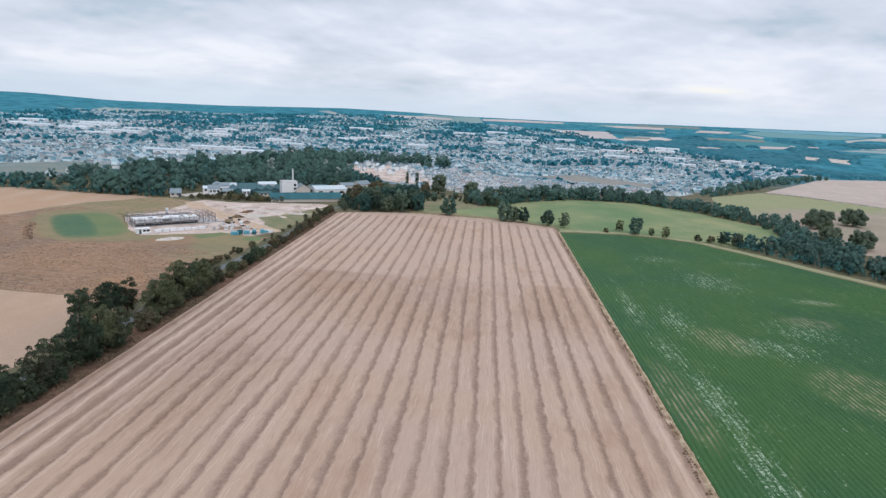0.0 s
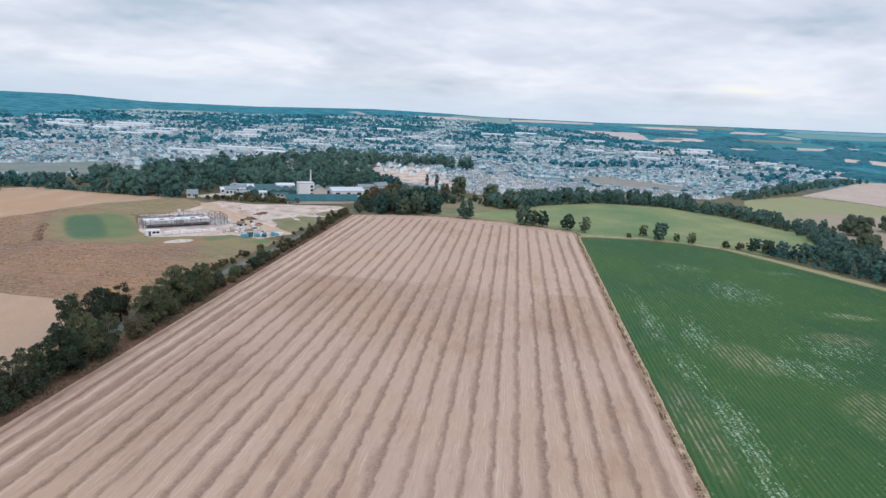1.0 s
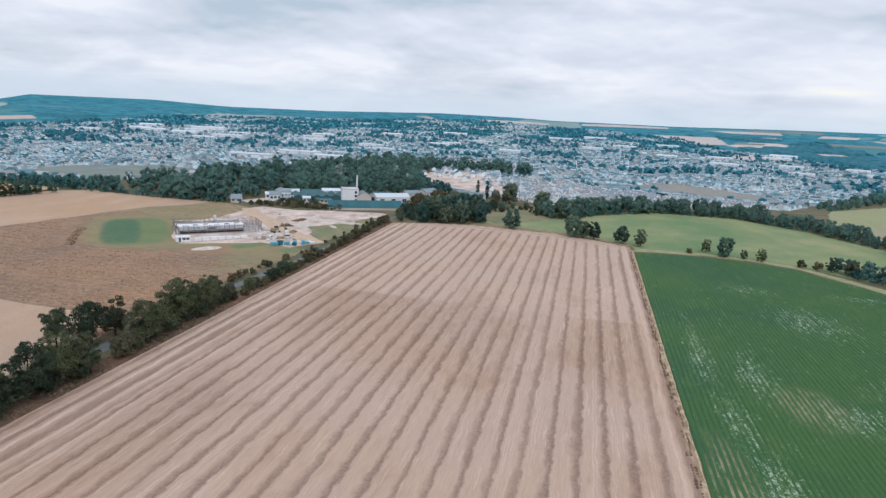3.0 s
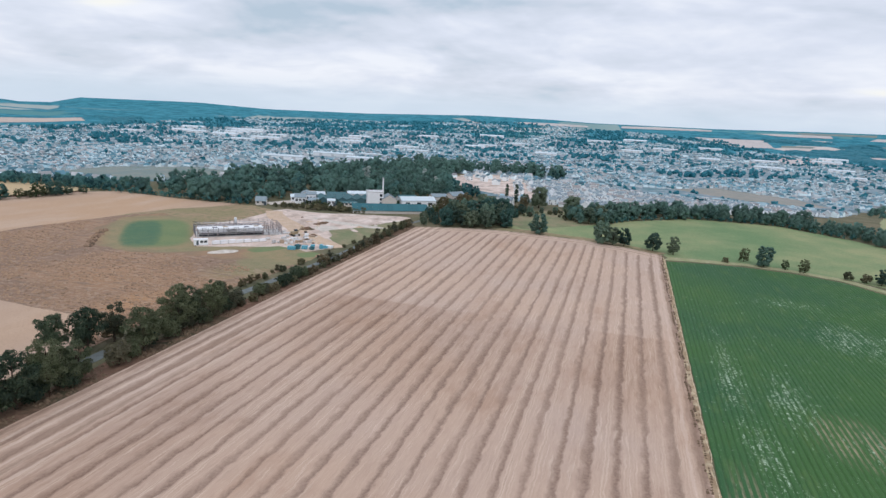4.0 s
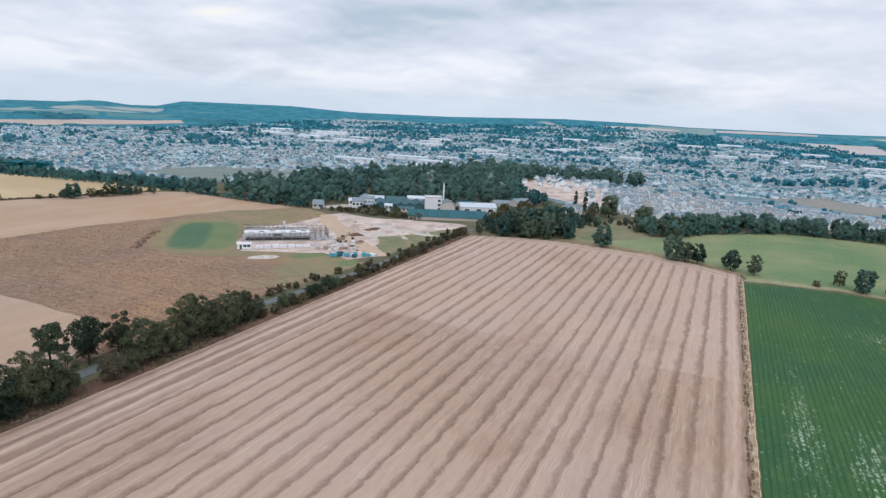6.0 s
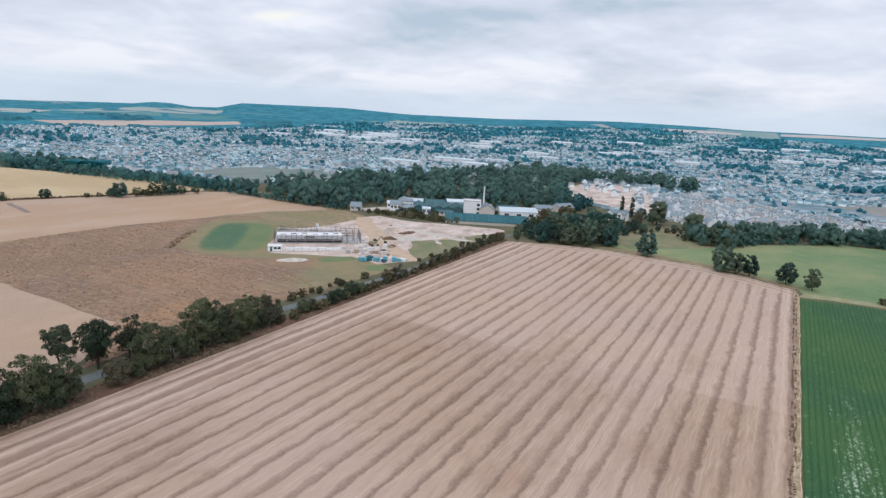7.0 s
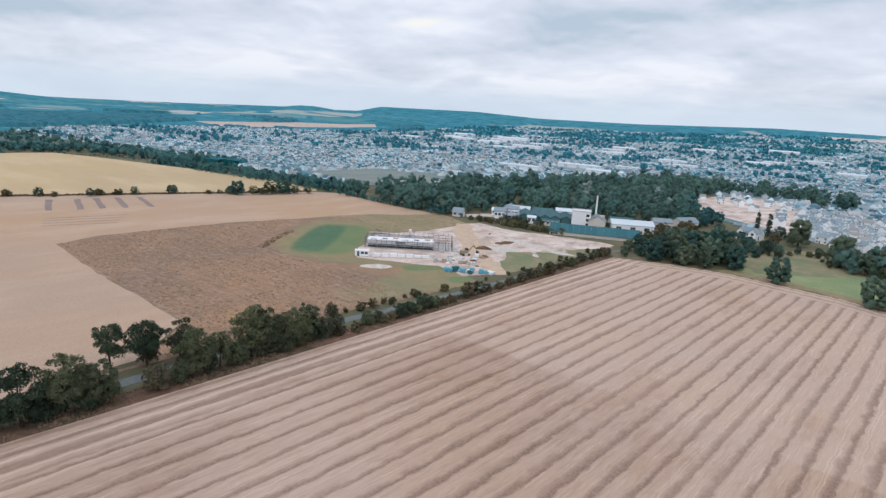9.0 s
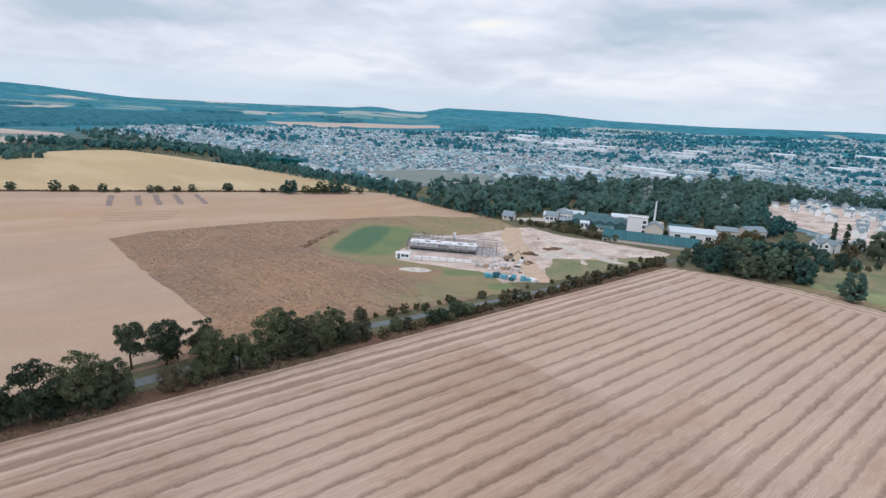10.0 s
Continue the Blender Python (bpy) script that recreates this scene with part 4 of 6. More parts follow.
ROUND, SMALL = clump_unit(3), clump_unit(2)


def clumps(centres, radii, rng, flat=0.9, rough=0.26, unit=None):
    """Dense inner foliage: one uneven clump for each lobe of a crown. Vertices, faces, outward directions."""
    CV, CF = unit or ROUND
    vs, fs, ns = [], [], []
    for i, (c, r) in enumerate(zip(centres, radii)):
        a, b, k = rng.uniform(0, 6.283, 3), rng.uniform(2.0, 4.5, (3, 3)), rng.uniform(-1, 1, 3)
        bump = np.sin(CV @ b.T + a) @ k * rough
        v = CV * (r * (1 + bump))[:, None] * np.array([1, 1, flat])
        vs.append(v + c)
        fs.append(CF + i * len(CV))
        ns.append(CV)
    return np.concatenate(vs), np.concatenate(fs), np.concatenate(ns)


def tree_meshes(seed, h, wide, base, lobes, leaves, size, mat, trunk=0.28, limbs=7, lobe_size=(0.16, 0.28), dense=0.0):
    """Trunk with limbs, and a crown of leaves, round clumps of inner foliage where it is dense."""
    rng = np.random.default_rng(seed)
    p, q, c, rad = crown_points(rng, h, wide, base, lobes, leaves, 0.8, lobe_size)
    v, f = leaf_cards(p, q, size, rng, 0.6)
    n = soft_normals(p, q, np.array([0, 0, h * 0.45]), 0.28, rng)
    if dense:
        cv, cf, cn = clumps(c, rad * dense, rng, 0.85, 0.34, SMALL)
        v, f, n = np.concatenate([v, cv]), np.concatenate([f, cf + len(v)]), np.concatenate([n, cn])
    crown = array_mesh("crown", v, f, [mat], normals=n)
    g = Geo()
    lean = rng.normal(0, 0.25, 2)
    fork = Vector((lean[0], lean[1], base + (h - base) * 0.18))
    g.tube((0, 0, -0.3), fork * 0.5, trunk * 1.25, trunk * 0.95, 8)
    g.tube(fork * 0.5, fork, trunk * 0.95, trunk * 0.75, 8)
    g.tube(fork, (lean[0], lean[1], h * 0.82), trunk * 0.7, 0.05, 6)
    for i in rng.permutation(lobes)[:limbs]:
        kink = fork.lerp(Vector(c[i]), 0.5) + Vector((0, 0, -0.25))
        g.tube(fork, kink, trunk * 0.5, trunk * 0.3, 6)
        g.tube(kink, c[i], trunk * 0.3, 0.04, 5)
    return g.mesh("trunk", [M_BARK]), crown


def tree(meshes, x, y, turn, k, label, category="tree", group="", z=0.0, name="tree", kz=None):
    t = thing(name, label, category, pose(x, y, z, 0, 0, turn), group)
    t.scale = (k, k, kz or k)
    part("trunk", meshes[0], [], t)
    part("crown", meshes[1], [], t)
    return t


OAKS = [tree_meshes(s, 12, w, b, n, 5400, 0.205, M_LEAF_HEDGE, 0.30, 12, (0.10, 0.20)) for s, w, b, n in ((1, 10.5, 2.6, 32), (2, 10.0, 3.6, 27), (3, 10, 1.8, 34), (4, 8.6, 1.4, 29), (5, 11, 4.0, 28))]
SCRUBS = [tree_meshes(s, 6, w, 0.3, n, 1150, 0.27, m, 0.12, 5) for s, w, n, m in ((11, 7.0, 22, M_LEAF_HEDGE), (12, 6.0, 18, M_LEAF_DULL), (13, 7.5, 22, M_LEAF_HEDGE))]
FIELD_TREES = [tree_meshes(s, 10, w, b, n, 2200, 0.27, m, 0.22, 8, (0.085, 0.18), 0.74) for s, w, b, n, m in ((21, 9.5, 0.5, 38, M_LEAF), (22, 8.2, 0.6, 32, M_LEAF), (23, 8.5, 0.3, 32, M_LEAF_LIGHT), (24, 9.8, 0.2, 42, M_LEAF_COPSE), (25, 8.8, 0.1, 36, M_LEAF_COPSE))]
BUSHES = [tree_meshes(s, 4, w, 0.1, n, 400, 0.24, m, 0.07, 3, (0.12, 0.24), 0.8) for s, w, n, m in ((31, 5.0, 14, M_LEAF_OLIVE), (32, 4.4, 12, M_LEAF_DULL), (33, 5.4, 14, M_LEAF_OLIVE), (34, 5.0, 12, M_LEAF_RUST))]

HEDGE_OAK = "tall dark green oak in the hedge beside the road"
DUSTY = tree_meshes(6, 12, 9, 2.4, 17, 1900, 0.24, M_LEAF_DULL, 0.28, 12, (0.12, 0.22))
for i, (x, y, h, v) in enumerate(((-89, 86, 10, 2), (-88, 95, 9.0, 3), (-90, 103, 9.0, 0), (-86.5, 110.5, 10.4, 3), (-88.5, 117, 9.2, 2), (-86.6, 123.8, 12.2, 2), (-87.3, 131.2, 12.0, 0), (-85.6, 136.8, 10.0, 3), (-100.2, 144.2, 11.4, 1), (-96.2, 150.2, 11.8, 4),
                                  (-95.8, 157.6, 11.0, 1), (-86.0, 156.6, 11.6, 2), (-87.6, 163.0, 8.6, 0), (-88.0, 171.2, 12.8, 2), (-88.0, 175.5, 11.6, 0), (-87.0, 183.5, 10.4, 0), (-88.6, 188.5, 10.0, 3), (-86.2, 90.5, 8.0, 3), (-86.0, 99.5, 7.6, 2), (-86.3, 106.0, 7.0, 3))):
    tree(DUSTY if i in (3, 10) else OAKS[v], x, y, i * 67 % 360, h / 12 * (0.86 if x < -95 else 1.0), HEDGE_OAK, "tree", "hedge trees along the road", name="oak", kz=h / 12)
for i, (x, y, h, v) in enumerate(((-86, 92, 4, 0), (-86.5, 99, 4.5, 2), (-86, 106, 4.5, 0), (-85.5, 113, 5, 2), (-85.8, 127, 4.6, 0), (-85.2, 134.5, 4.2, 2), (-85.0, 147.5, 6.2, 1), (-85.4, 152, 4.2, 0), (-99, 139, 4.0, 1), (-99.5, 152, 5.5, 1), (-98, 160, 6.5, 1), (-86.5, 166, 5.5, 0),
                                  (-87.5, 172.5, 6.5, 1), (-87.5, 179.5, 6.6, 1), (-86.5, 192.5, 5.6, 1), (-87.5, 196.5, 5.2, 1), (-97.8, 203, 4.5, 1), (-86.5, 207, 4.6, 0), (-86.6, 211, 3.6, 1), (-85.8, 219, 4.4, 0), (-85.8, 223, 4.2, 0), (-86, 229, 5.6, 0), (-85.6, 233, 4.2, 2))):
    tree(SCRUBS[v], x, y, i * 83 % 360, h / 6, "bushy shrub in the roadside hedge" if v != 1 else "dusty half-bare shrub in the roadside hedge", "shrub", "hedge shrubs along the road", name="shrub")
rng = random.Random(8)
yy = 237.0
while yy < 352:
    h = rng.choice((1.5, 2.0, 2.6, 3.2, 4.4)) * rng.uniform(0.85, 1.15) if yy < 340 else rng.uniform(3.2, 4.8)
    tree(BUSHES[rng.choice((0, 1, 1, 3, 3))], -85.0 - rng.uniform(0, 1.2) - (1.2 if yy > 300 else 0), yy, rng.uniform(0, 360), h / 4, "low hedge bush at the field edge", "bush", "low hedge bushes", name="bush")
    yy += rng.uniform(1.6, 3.2)
yy = 198.0
while yy < 352:
    xr = float(np.interp(yy, [198, 215, 260, 352], [-98.6, -96.2, -93.0, -92.8]))
    tree(BUSHES[rng.randrange(3)], xr - rng.uniform(0, 1.5), yy, rng.uniform(0, 360), rng.uniform(1.2, 2.8) / 4, "scrubby bush on the verge of the road", "bush", "verge bushes", name="bush")
    yy += rng.uniform(8.0, 16.0)
for i in range(14):
    yy = rng.choice((rng.uniform(88, 135), rng.uniform(158, 192)))
    tree(SCRUBS[rng.choice((0, 2, 2, 1))], -86.6 + rng.uniform(-2.2, 1.2), yy, rng.uniform(0, 360), rng.uniform(2.2, 4.6) / 6, "low undergrowth shrub beneath the hedge trees", "shrub", "hedge undergrowth", name="shrub")

for i, (y, h) in enumerate(((84, 6.5), (88.5, 7.2), (93.5, 5.6), (97.5, 6.4), (103.5, 5.8), (114.5, 5.2), (120.5, 5.6), (126.5, 4.8), (130, 4.2), (134.0, 5.6), (138.5, 4.8), (154.0, 5.0), (159.5, 5.6), (166.5, 5.2), (178, 5.6), (184.5, 4.8), (190, 5.0))):
    tree(SCRUBS[(0, 2, 2, 1)[i % 4]], -87.6 + rng.uniform(-1.0, 0.8), y, rng.uniform(0, 360), h / 6, "tall dark shrub filling the roadside hedge", "shrub", "hedge shrubs along the road", name="shrub")
for i in range(28):
    yy = 196 + i * 1.6 + rng.uniform(-0.8, 0.8)
    side = (-85.6, -97.6)[i % 3 == 2]
    tree(BUSHES[rng.choice((0, 1, 3, 3))], side + rng.uniform(-1.2, 1.0), yy, rng.uniform(0, 360), rng.uniform(1.5, 3.2) / 4, "mixed low bush of the roadside hedge", "bush", "roadside hedge bushes", name="bush")

LONE = "round dark green tree standing in the pasture"
for i, (x, y, h, v) in enumerate(((84.8, 341.5, 9.8, 3), (46.7, 347, 9.0, 1), (37.7, 351, 9.2, 0), (77.6, 349, 6.6, 2), (100, 337.5, 6.2, 2), (93, 340, 4.6, 2), (127, 329, 7.0, 1), (133, 324, 7.4, 0), (13.0, 355.5, 11.8, 3), (18.5, 356, 9.4, 0), (24.0, 354.5, 9.6, 1), (-19.5, 364, 11.4, 3), (10, 410, 6, 2))):
    tree(FIELD_TREES[v], x, y, i * 71 % 360, h / 10, LONE, "tree", "scattered field trees", name="tree")
BROAD = tree_meshes(26, 12, 20, 0.4, 60, 4600, 0.36, M_LEAF, 0.4, 9, (0.075, 0.15), 0.85)
for x, y, k, kz, turn in ((215, 407, 1.05, 1.08, 30), (248, 428, 0.93, 1.02, 160), (193, 351, 0.70, 0.86, 80), (204, 340, 0.78, 0.90, 250)):
    tree(BROAD, x, y, turn, k, "broad spreading dark tree in the grazed field", "tree", "broad trees of the grazed field", name="tree", kz=kz)
for i, (x, y, h, v) in enumerate(((69, 341.5, 2.8, 0), (115.5, 332.5, 4.0, 0), (122, 331, 4.0, 2), (260, 395, 2.2, 1), (284, 420, 2.0, 0))):
    tree(BUSHES[v], x, y, i * 51 % 360, h / 4, "small bush at the pasture's edge", "bush", "scattered field bushes", name="bush")
# hedge between the pale stubble and the barley
for i, (x, y, h, v) in enumerate(((-370, 162, 4.4, 0), (-359.6, 181, 5.8, 1), (-356.7, 189.5, 3.6, 0), (-349.5, 202.5, 4.6, 1), (-346, 209, 2.6, 0), (-338.4, 224.6, 4.2, 1), (-340, 230, 3.6, 0), (-337.5, 239, 3.4, 0), (-334.6, 247, 4.4, 1), (-329.8, 267, 4.9, 0), (-320, 285, 2.4, 0),
                                  (-318, 291, 2.4, 1), (-314, 296, 4.6, 0), (-310.6, 299, 7.8, 3), (-307, 308, 5.0, 2), (-305, 312, 4.0, 0), (-304, 317, 7.0, 2), (-303, 321, 4.2, 0), (-301.5, 326.5, 7.6, 3), (-299, 333, 4.4, 0), (-296, 341, 4.8, 1))):
    k = h * 1.15 / (10 if h > 4.1 else 4)
    tree(FIELD_TREES[v] if h > 4.1 else BUSHES[v % 3], x, y, i * 91 % 360, k * 1.35, "round hedge tree between two harvested fields", "tree", "trees between the fields", name="tree", kz=k)
# copse at the far corner of the stubble
RUST = tree_meshes(41, 10, 8.6, 0.5, 34, 2200, 0.28, M_LEAF_RUST, 0.2, 6, (0.085, 0.18), 0.74)
rng = random.Random(21)
COPSE = [(-84, 352), (-66, 358), (-42, 363), (-34, 372), (-38, 392), (-55, 405), (-88, 396)]
placed = []
while len(placed) < 34:
    x, y = rng.uniform(-90, -32), rng.uniform(350, 406)
    if bool(inside(COPSE, np.array([x]), np.array([y]))[0]) and all(math.hypot(x - a, y - b) > 5.0 for a, b in placed):
        placed.append((x, y))
        h = rng.uniform(9, 12.5) + (2.5 if y > 375 and x > -72 else 0) - (4.5 if x < -74 else 0)
        tree(FIELD_TREES[rng.choice((0, 1, 3, 3, 4, 4))] if y < 378 or x > -60 or rng.random() < 0.45 else RUST if rng.random() < 0.4 else FIELD_TREES[2], x, y, rng.uniform(0, 360), h / 10, "tree of the dense copse at the field corner", "tree", "copse trees", name="tree")
for x, y, h in ((-72, 402, 12), (-82, 398, 11), (-41, 441, 9)):
    tree(RUST, x, y, x * 7, h / 10, "tree with rusty brown early autumn leaves", "tree", "", name="tree")
DARKTREE = tree_meshes(42, 15, 14, 0.8, 26, 2800, 0.45, M_LEAF, 0.4, 8, (0.14, 0.26), 0.76)
CONIFER = tree_meshes(43, 15, 3.6, 0.4, 22, 2200, 0.34, M_LEAF, 0.25, 5, (0.26, 0.40), 0.9)
tree(DARKTREE, -33, 459, 20, 1.0, "large dark evergreen tree beside the villa", name="tree")
tree(DARKTREE, -8, 423, 140, 0.98, "large dark tree above the pasture", name="tree")
tree(CONIFER, -51, 472, 0, 0.9, "tall dark conifer beside the villa", name="conifer")
tree(CONIFER, -60, 484, 50, 0.8, "dark conifer beside the villa", name="conifer")
for i, (x, y, h) in enumerate(((9, 424, 11), (16, 434, 11), (3, 413, 10.5), (-33, 420, 6.5), (-39, 424, 7), (-46, 420, 7), (-50, 430, 6), (-40, 408, 6), (-28, 436, 4), (-20, 441, 4.5), (-66, 446, 5), (-72, 455, 7), (-44, 468, 8))):
    tree(FIELD_TREES[(0, 3)[i % 2]], x, y, i * 77 % 360, h / 10, "garden tree between villa and pasture", "tree", "garden trees", name="tree")


def wood_mesh(name, places, mat, leaves, size, label, seed, stems=True, lobes=(9, 14), lobe_size=(0.17, 0.38)):
    """A wood of many crowns as one mesh, each on a stem."""
    rng = np.random.default_rng(seed)
    vs, fs, ns, tones, k = [], [], [], [], 0
    for x, y, z, h in places:
        wide = h * rng.uniform(0.76, 1.12)
        p, q, c, rad = crown_points(rng, h, wide, 0.0, int(rng.integers(*lobes)), leaves, 0.95, lobe_size)
        v, f = leaf_cards(p + np.array([x, y, z]), q, size * h / 12, rng, 0.35)
        vs.append(v)
        fs.append(f + k)
        ns.append(soft_normals(p, q, np.array([0, 0, h * 0.4]), 0.16, rng))
        k += len(v)
        t = rng.random()
        tones.append(np.clip(t + rng.normal(0, 0.22, len(f)), 0, 1))
        if stems:
            cv, cf, cn = clumps(c, rad * 0.82, rng, 0.9, 0.36, SMALL)
            vs.append(cv + np.array([x, y, z]))
            fs.append(cf + k)
            ns.append(soft_normals(cv, cn, np.array([0, 0, h * 0.4]), 0.05, rng)[::4])
            tones.append(np.clip(t - 0.10 + np.repeat(rng.normal(0, 0.22, len(c)), len(cf) // len(c)), 0, 1))
            k += len(cv)
            s = 0.14
            st = np.array([(-s, -s, -.5), (s, -s, -.5), (s, s, -.5), (-s, s, -.5), (-s, -s, h * .6), (s, -s, h * .6), (s, s, h * .6), (-s, s, h * .6)])
            vs.append(st + np.array([x, y, z]))
            fs.append(np.array([(0, 1, 5, 4), (1, 2, 6, 5), (2, 3, 7, 6), (3, 0, 4, 7)]) + k)
            side = st * np.array([1, 1, 0])
            ns.append(side / np.linalg.norm(side, axis=1)[:, None])
            tones.append(np.zeros(4))
            k += 8
    me = array_mesh(name, np.concatenate(vs), np.concatenate(fs), [mat], normals=np.concatenate(ns))
    tone = me.attributes.new("tone", "FLOAT", "FACE")
    tone.data.foreach_set("value", np.concatenate(tones).astype(np.float32))
    return tagged(new(name, me), label, "woodland", kind="stuff")


def scatter(poly, gap, seed, low, high, tries=40):
    """Places at least gap apart inside a polygon, with heights."""
    rng = np.random.default_rng(seed)
    xs, ys = [p[0] for p in poly], [p[1] for p in poly]
    area = (max(xs) - min(xs)) * (max(ys) - min(ys))
    n = int(area / gap ** 2 * tries / 10)
    X, Y = rng.uniform(min(xs), max(xs), n), rng.uniform(min(ys), max(ys), n)
    ok = inside(poly, X, Y)
    cells, out = {}, []
    for x, y in zip(X[ok], Y[ok]):
        c = (int(x // gap), int(y // gap))
        if all(math.hypot(x - a, y - b) > gap for i in (-1, 0, 1) for j in (-1, 0, 1) for a, b in cells.get((c[0] + i, c[1] + j), ())):
            cells.setdefault(c, []).append((x, y))
            fx, fy = far_place(x, y)
            out.append((float(fx), float(fy), float(land(fx, fy)), rng.uniform(low, high)))
    return out


def belt(line, wide):
    """Polygon round a line."""
    left, right = [], []
    for i, (x, y) in enumerate(line):
        a, b = line[max(0, i - 1)], line[min(len(line) - 1, i + 1)]
        d = math.hypot(b[0] - a[0], b[1] - a[1])
        nx, ny = -(b[1] - a[1]) / d, (b[0] - a[0]) / d
        left.append((x + nx * wide / 2, y + ny * wide / 2))
        right.append((x - nx * wide / 2, y - ny * wide / 2))
    return left + right[::-1]


WOOD = [(-312, 360), (-270, 362), (-231, 361), (-192, 364), (-183, 408), (-150, 428), (-100, 447), (-92, 470), (-130, 555), (-140, 610), (-146, 652), (-92, 672), (-42, 657), (-38, 690), (-100, 715), (-205, 690), (-232, 565), (-268, 485), (-290, 410)]
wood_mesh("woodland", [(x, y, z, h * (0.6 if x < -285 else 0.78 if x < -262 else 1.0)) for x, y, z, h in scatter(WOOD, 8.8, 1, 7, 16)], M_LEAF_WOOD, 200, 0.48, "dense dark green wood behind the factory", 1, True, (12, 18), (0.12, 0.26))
wood_mesh("woodland", scatter(belt([(-290, 374), (-340, 368), (-400, 354), (-470, 332)], 22), 5.2, 2, 4.5, 8), M_LEAF_WOOD, 66, 0.66, "dark green tree belt behind the barley field", 2)
wood_mesh("woodland", scatter(belt([(-465, 341), (-542, 319), (-606, 292), (-628, 240), (-690, 180)], 42), 6.4, 12, 8, 13), M_LEAF_WOOD, 44, 0.8, "thick dark tree belt at the end of the barley field", 12)
wood_mesh("woodland", scatter([(-560, 318), (-640, 300), (-720, 250), (-830, 260), (-830, 300), (-700, 322), (-600, 338)], 11, 13, 7, 11), M_LEAF_WOOD, 40, 0.9, "trees between the barley field and the town", 13)
wood_mesh("woodland", scatter([(-512, 150), (-513, 199), (-584, 211), (-620, 200), (-620, 110), (-530, 110)], 5.8, 3, 7, 10.5), M_LEAF_WOOD, 36, 0.85, "dark wood beyond the barley field", 3)
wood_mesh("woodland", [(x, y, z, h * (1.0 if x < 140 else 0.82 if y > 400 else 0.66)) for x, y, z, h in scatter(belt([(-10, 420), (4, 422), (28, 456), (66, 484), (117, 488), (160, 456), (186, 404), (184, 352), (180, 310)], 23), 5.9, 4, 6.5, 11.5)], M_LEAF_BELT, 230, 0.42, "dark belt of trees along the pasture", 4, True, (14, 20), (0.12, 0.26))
wood_mesh("woodland", scatter([(124, 336), (138, 318), (157, 291), (172, 268), (206, 228), (245, 205), (226, 250), (190, 298), (180, 322), (176, 345), (168, 345), (150, 326)], 5.0, 14, 4.0, 9.0), M_LEAF_BELT, 210, 0.42, "rounded trees crowding the track", 14, True, (12, 17), (0.12, 0.26))
wood_mesh("woodland", scatter(belt([(212, 276), (230, 256), (252, 238)], 14), 6, 5, 7, 10), M_LEAF_BELT, 240, 0.42, "rounded trees of the belt by the track", 5)
wood_mesh("woodland", scatter(belt([(190, 556), (228, 603), (262, 642), (306, 706), (370, 776), (439, 851)], 20), 8, 6, 7, 12), M_LEAF_WOOD, 60, 0.75, "row of trees between fields and the town", 6)

wood_mesh("woodland", scatter([(-97, 446), (-80, 470), (-86, 505), (-110, 528), (-136, 590), (-134, 560), (-112, 505), (-100, 472)], 6.0, 31, 5, 8.5), M_LEAF_WOOD, 170, 0.42, "trees between the factory and the new estate", 31, True, (12, 17), (0.12, 0.26))
# low growth along the wood edges
wood_mesh("wood_edge_shrubs", scatter(belt([(-312, 357), (-270, 358), (-231, 357.5), (-192, 360)], 5), 3.0, 21, 2.5, 5) + scatter(belt([(-300, 357), (-340, 353), (-400, 340), (-470, 318), (-545, 285), (-595, 240)], 5), 3.2, 22, 2.5, 4.5)
          + scatter(belt([(132, 322), (150, 296), (166, 272), (200, 230)], 5), 3.0, 25, 2.5, 5) + scatter(belt([(6, 414), (32, 444), (66, 473), (117, 477), (150, 445)], 4), 3.0, 23, 2.0, 4.5)
          + scatter(belt([(268, 624), (300, 606), (344, 552)], 3), 1.8, 26, 0.9, 2.0), M_LEAF_WOOD, 75, 1.15, "shrubs along the edges of the woods", 23, False, (5, 7))


def tufts(name, places, low, high, mat, label, seed, spread=1.3):
    """Tussocks of dry grass and weeds, each an uneven little mound."""
    rng = np.random.default_rng(seed)
    P = np.asarray(places, float)
    n = len(P)
    h = rng.uniform(low, high, n)
    a0 = rng.uniform(0, 6.283, n)
    v = np.zeros((n, 8, 3))
    for i in range(4):
        a = a0 + i * math.pi / 2 + rng.normal(0, 0.25, n)
        r = h * spread * rng.uniform(0.7, 1.4, n)
        k = rng.uniform(0.25, 0.6, n)
        v[:, i] = P + np.stack([np.cos(a) * r, np.sin(a) * r, np.full(n, -0.08)], 1)
        v[:, i + 4] = P + np.stack([np.cos(a) * r * k, np.sin(a) * r * k, h * rng.uniform(0.7, 1.2, n)], 1)
    q = np.array([(0, 1, 5, 4), (1, 2, 6, 5), (2, 3, 7, 6), (3, 0, 4, 7), (4, 5, 6, 7)])
    f = (q[None] + 8 * np.arange(n)[:, None, None]).reshape(-1, 4)
    return tagged(new(name, array_mesh(name, v.reshape(-1, 3), f, [mat])), label, "grass", kind="stuff")


def sprinkle(poly, n, seed, z, patchy=0.0):
    rng = np.random.default_rng(seed)
    xs, ys = [p[0] for p in poly], [p[1] for p in poly]
    X, Y = rng.uniform(min(xs), max(xs), n), rng.uniform(min(ys), max(ys), n)
    ok = inside(poly, X, Y)
    return [(x, y, z) for x, y, k in zip(X, Y, ok) if k and noise.noise(Vector((x * 0.07, y * 0.07, seed))) > patchy]


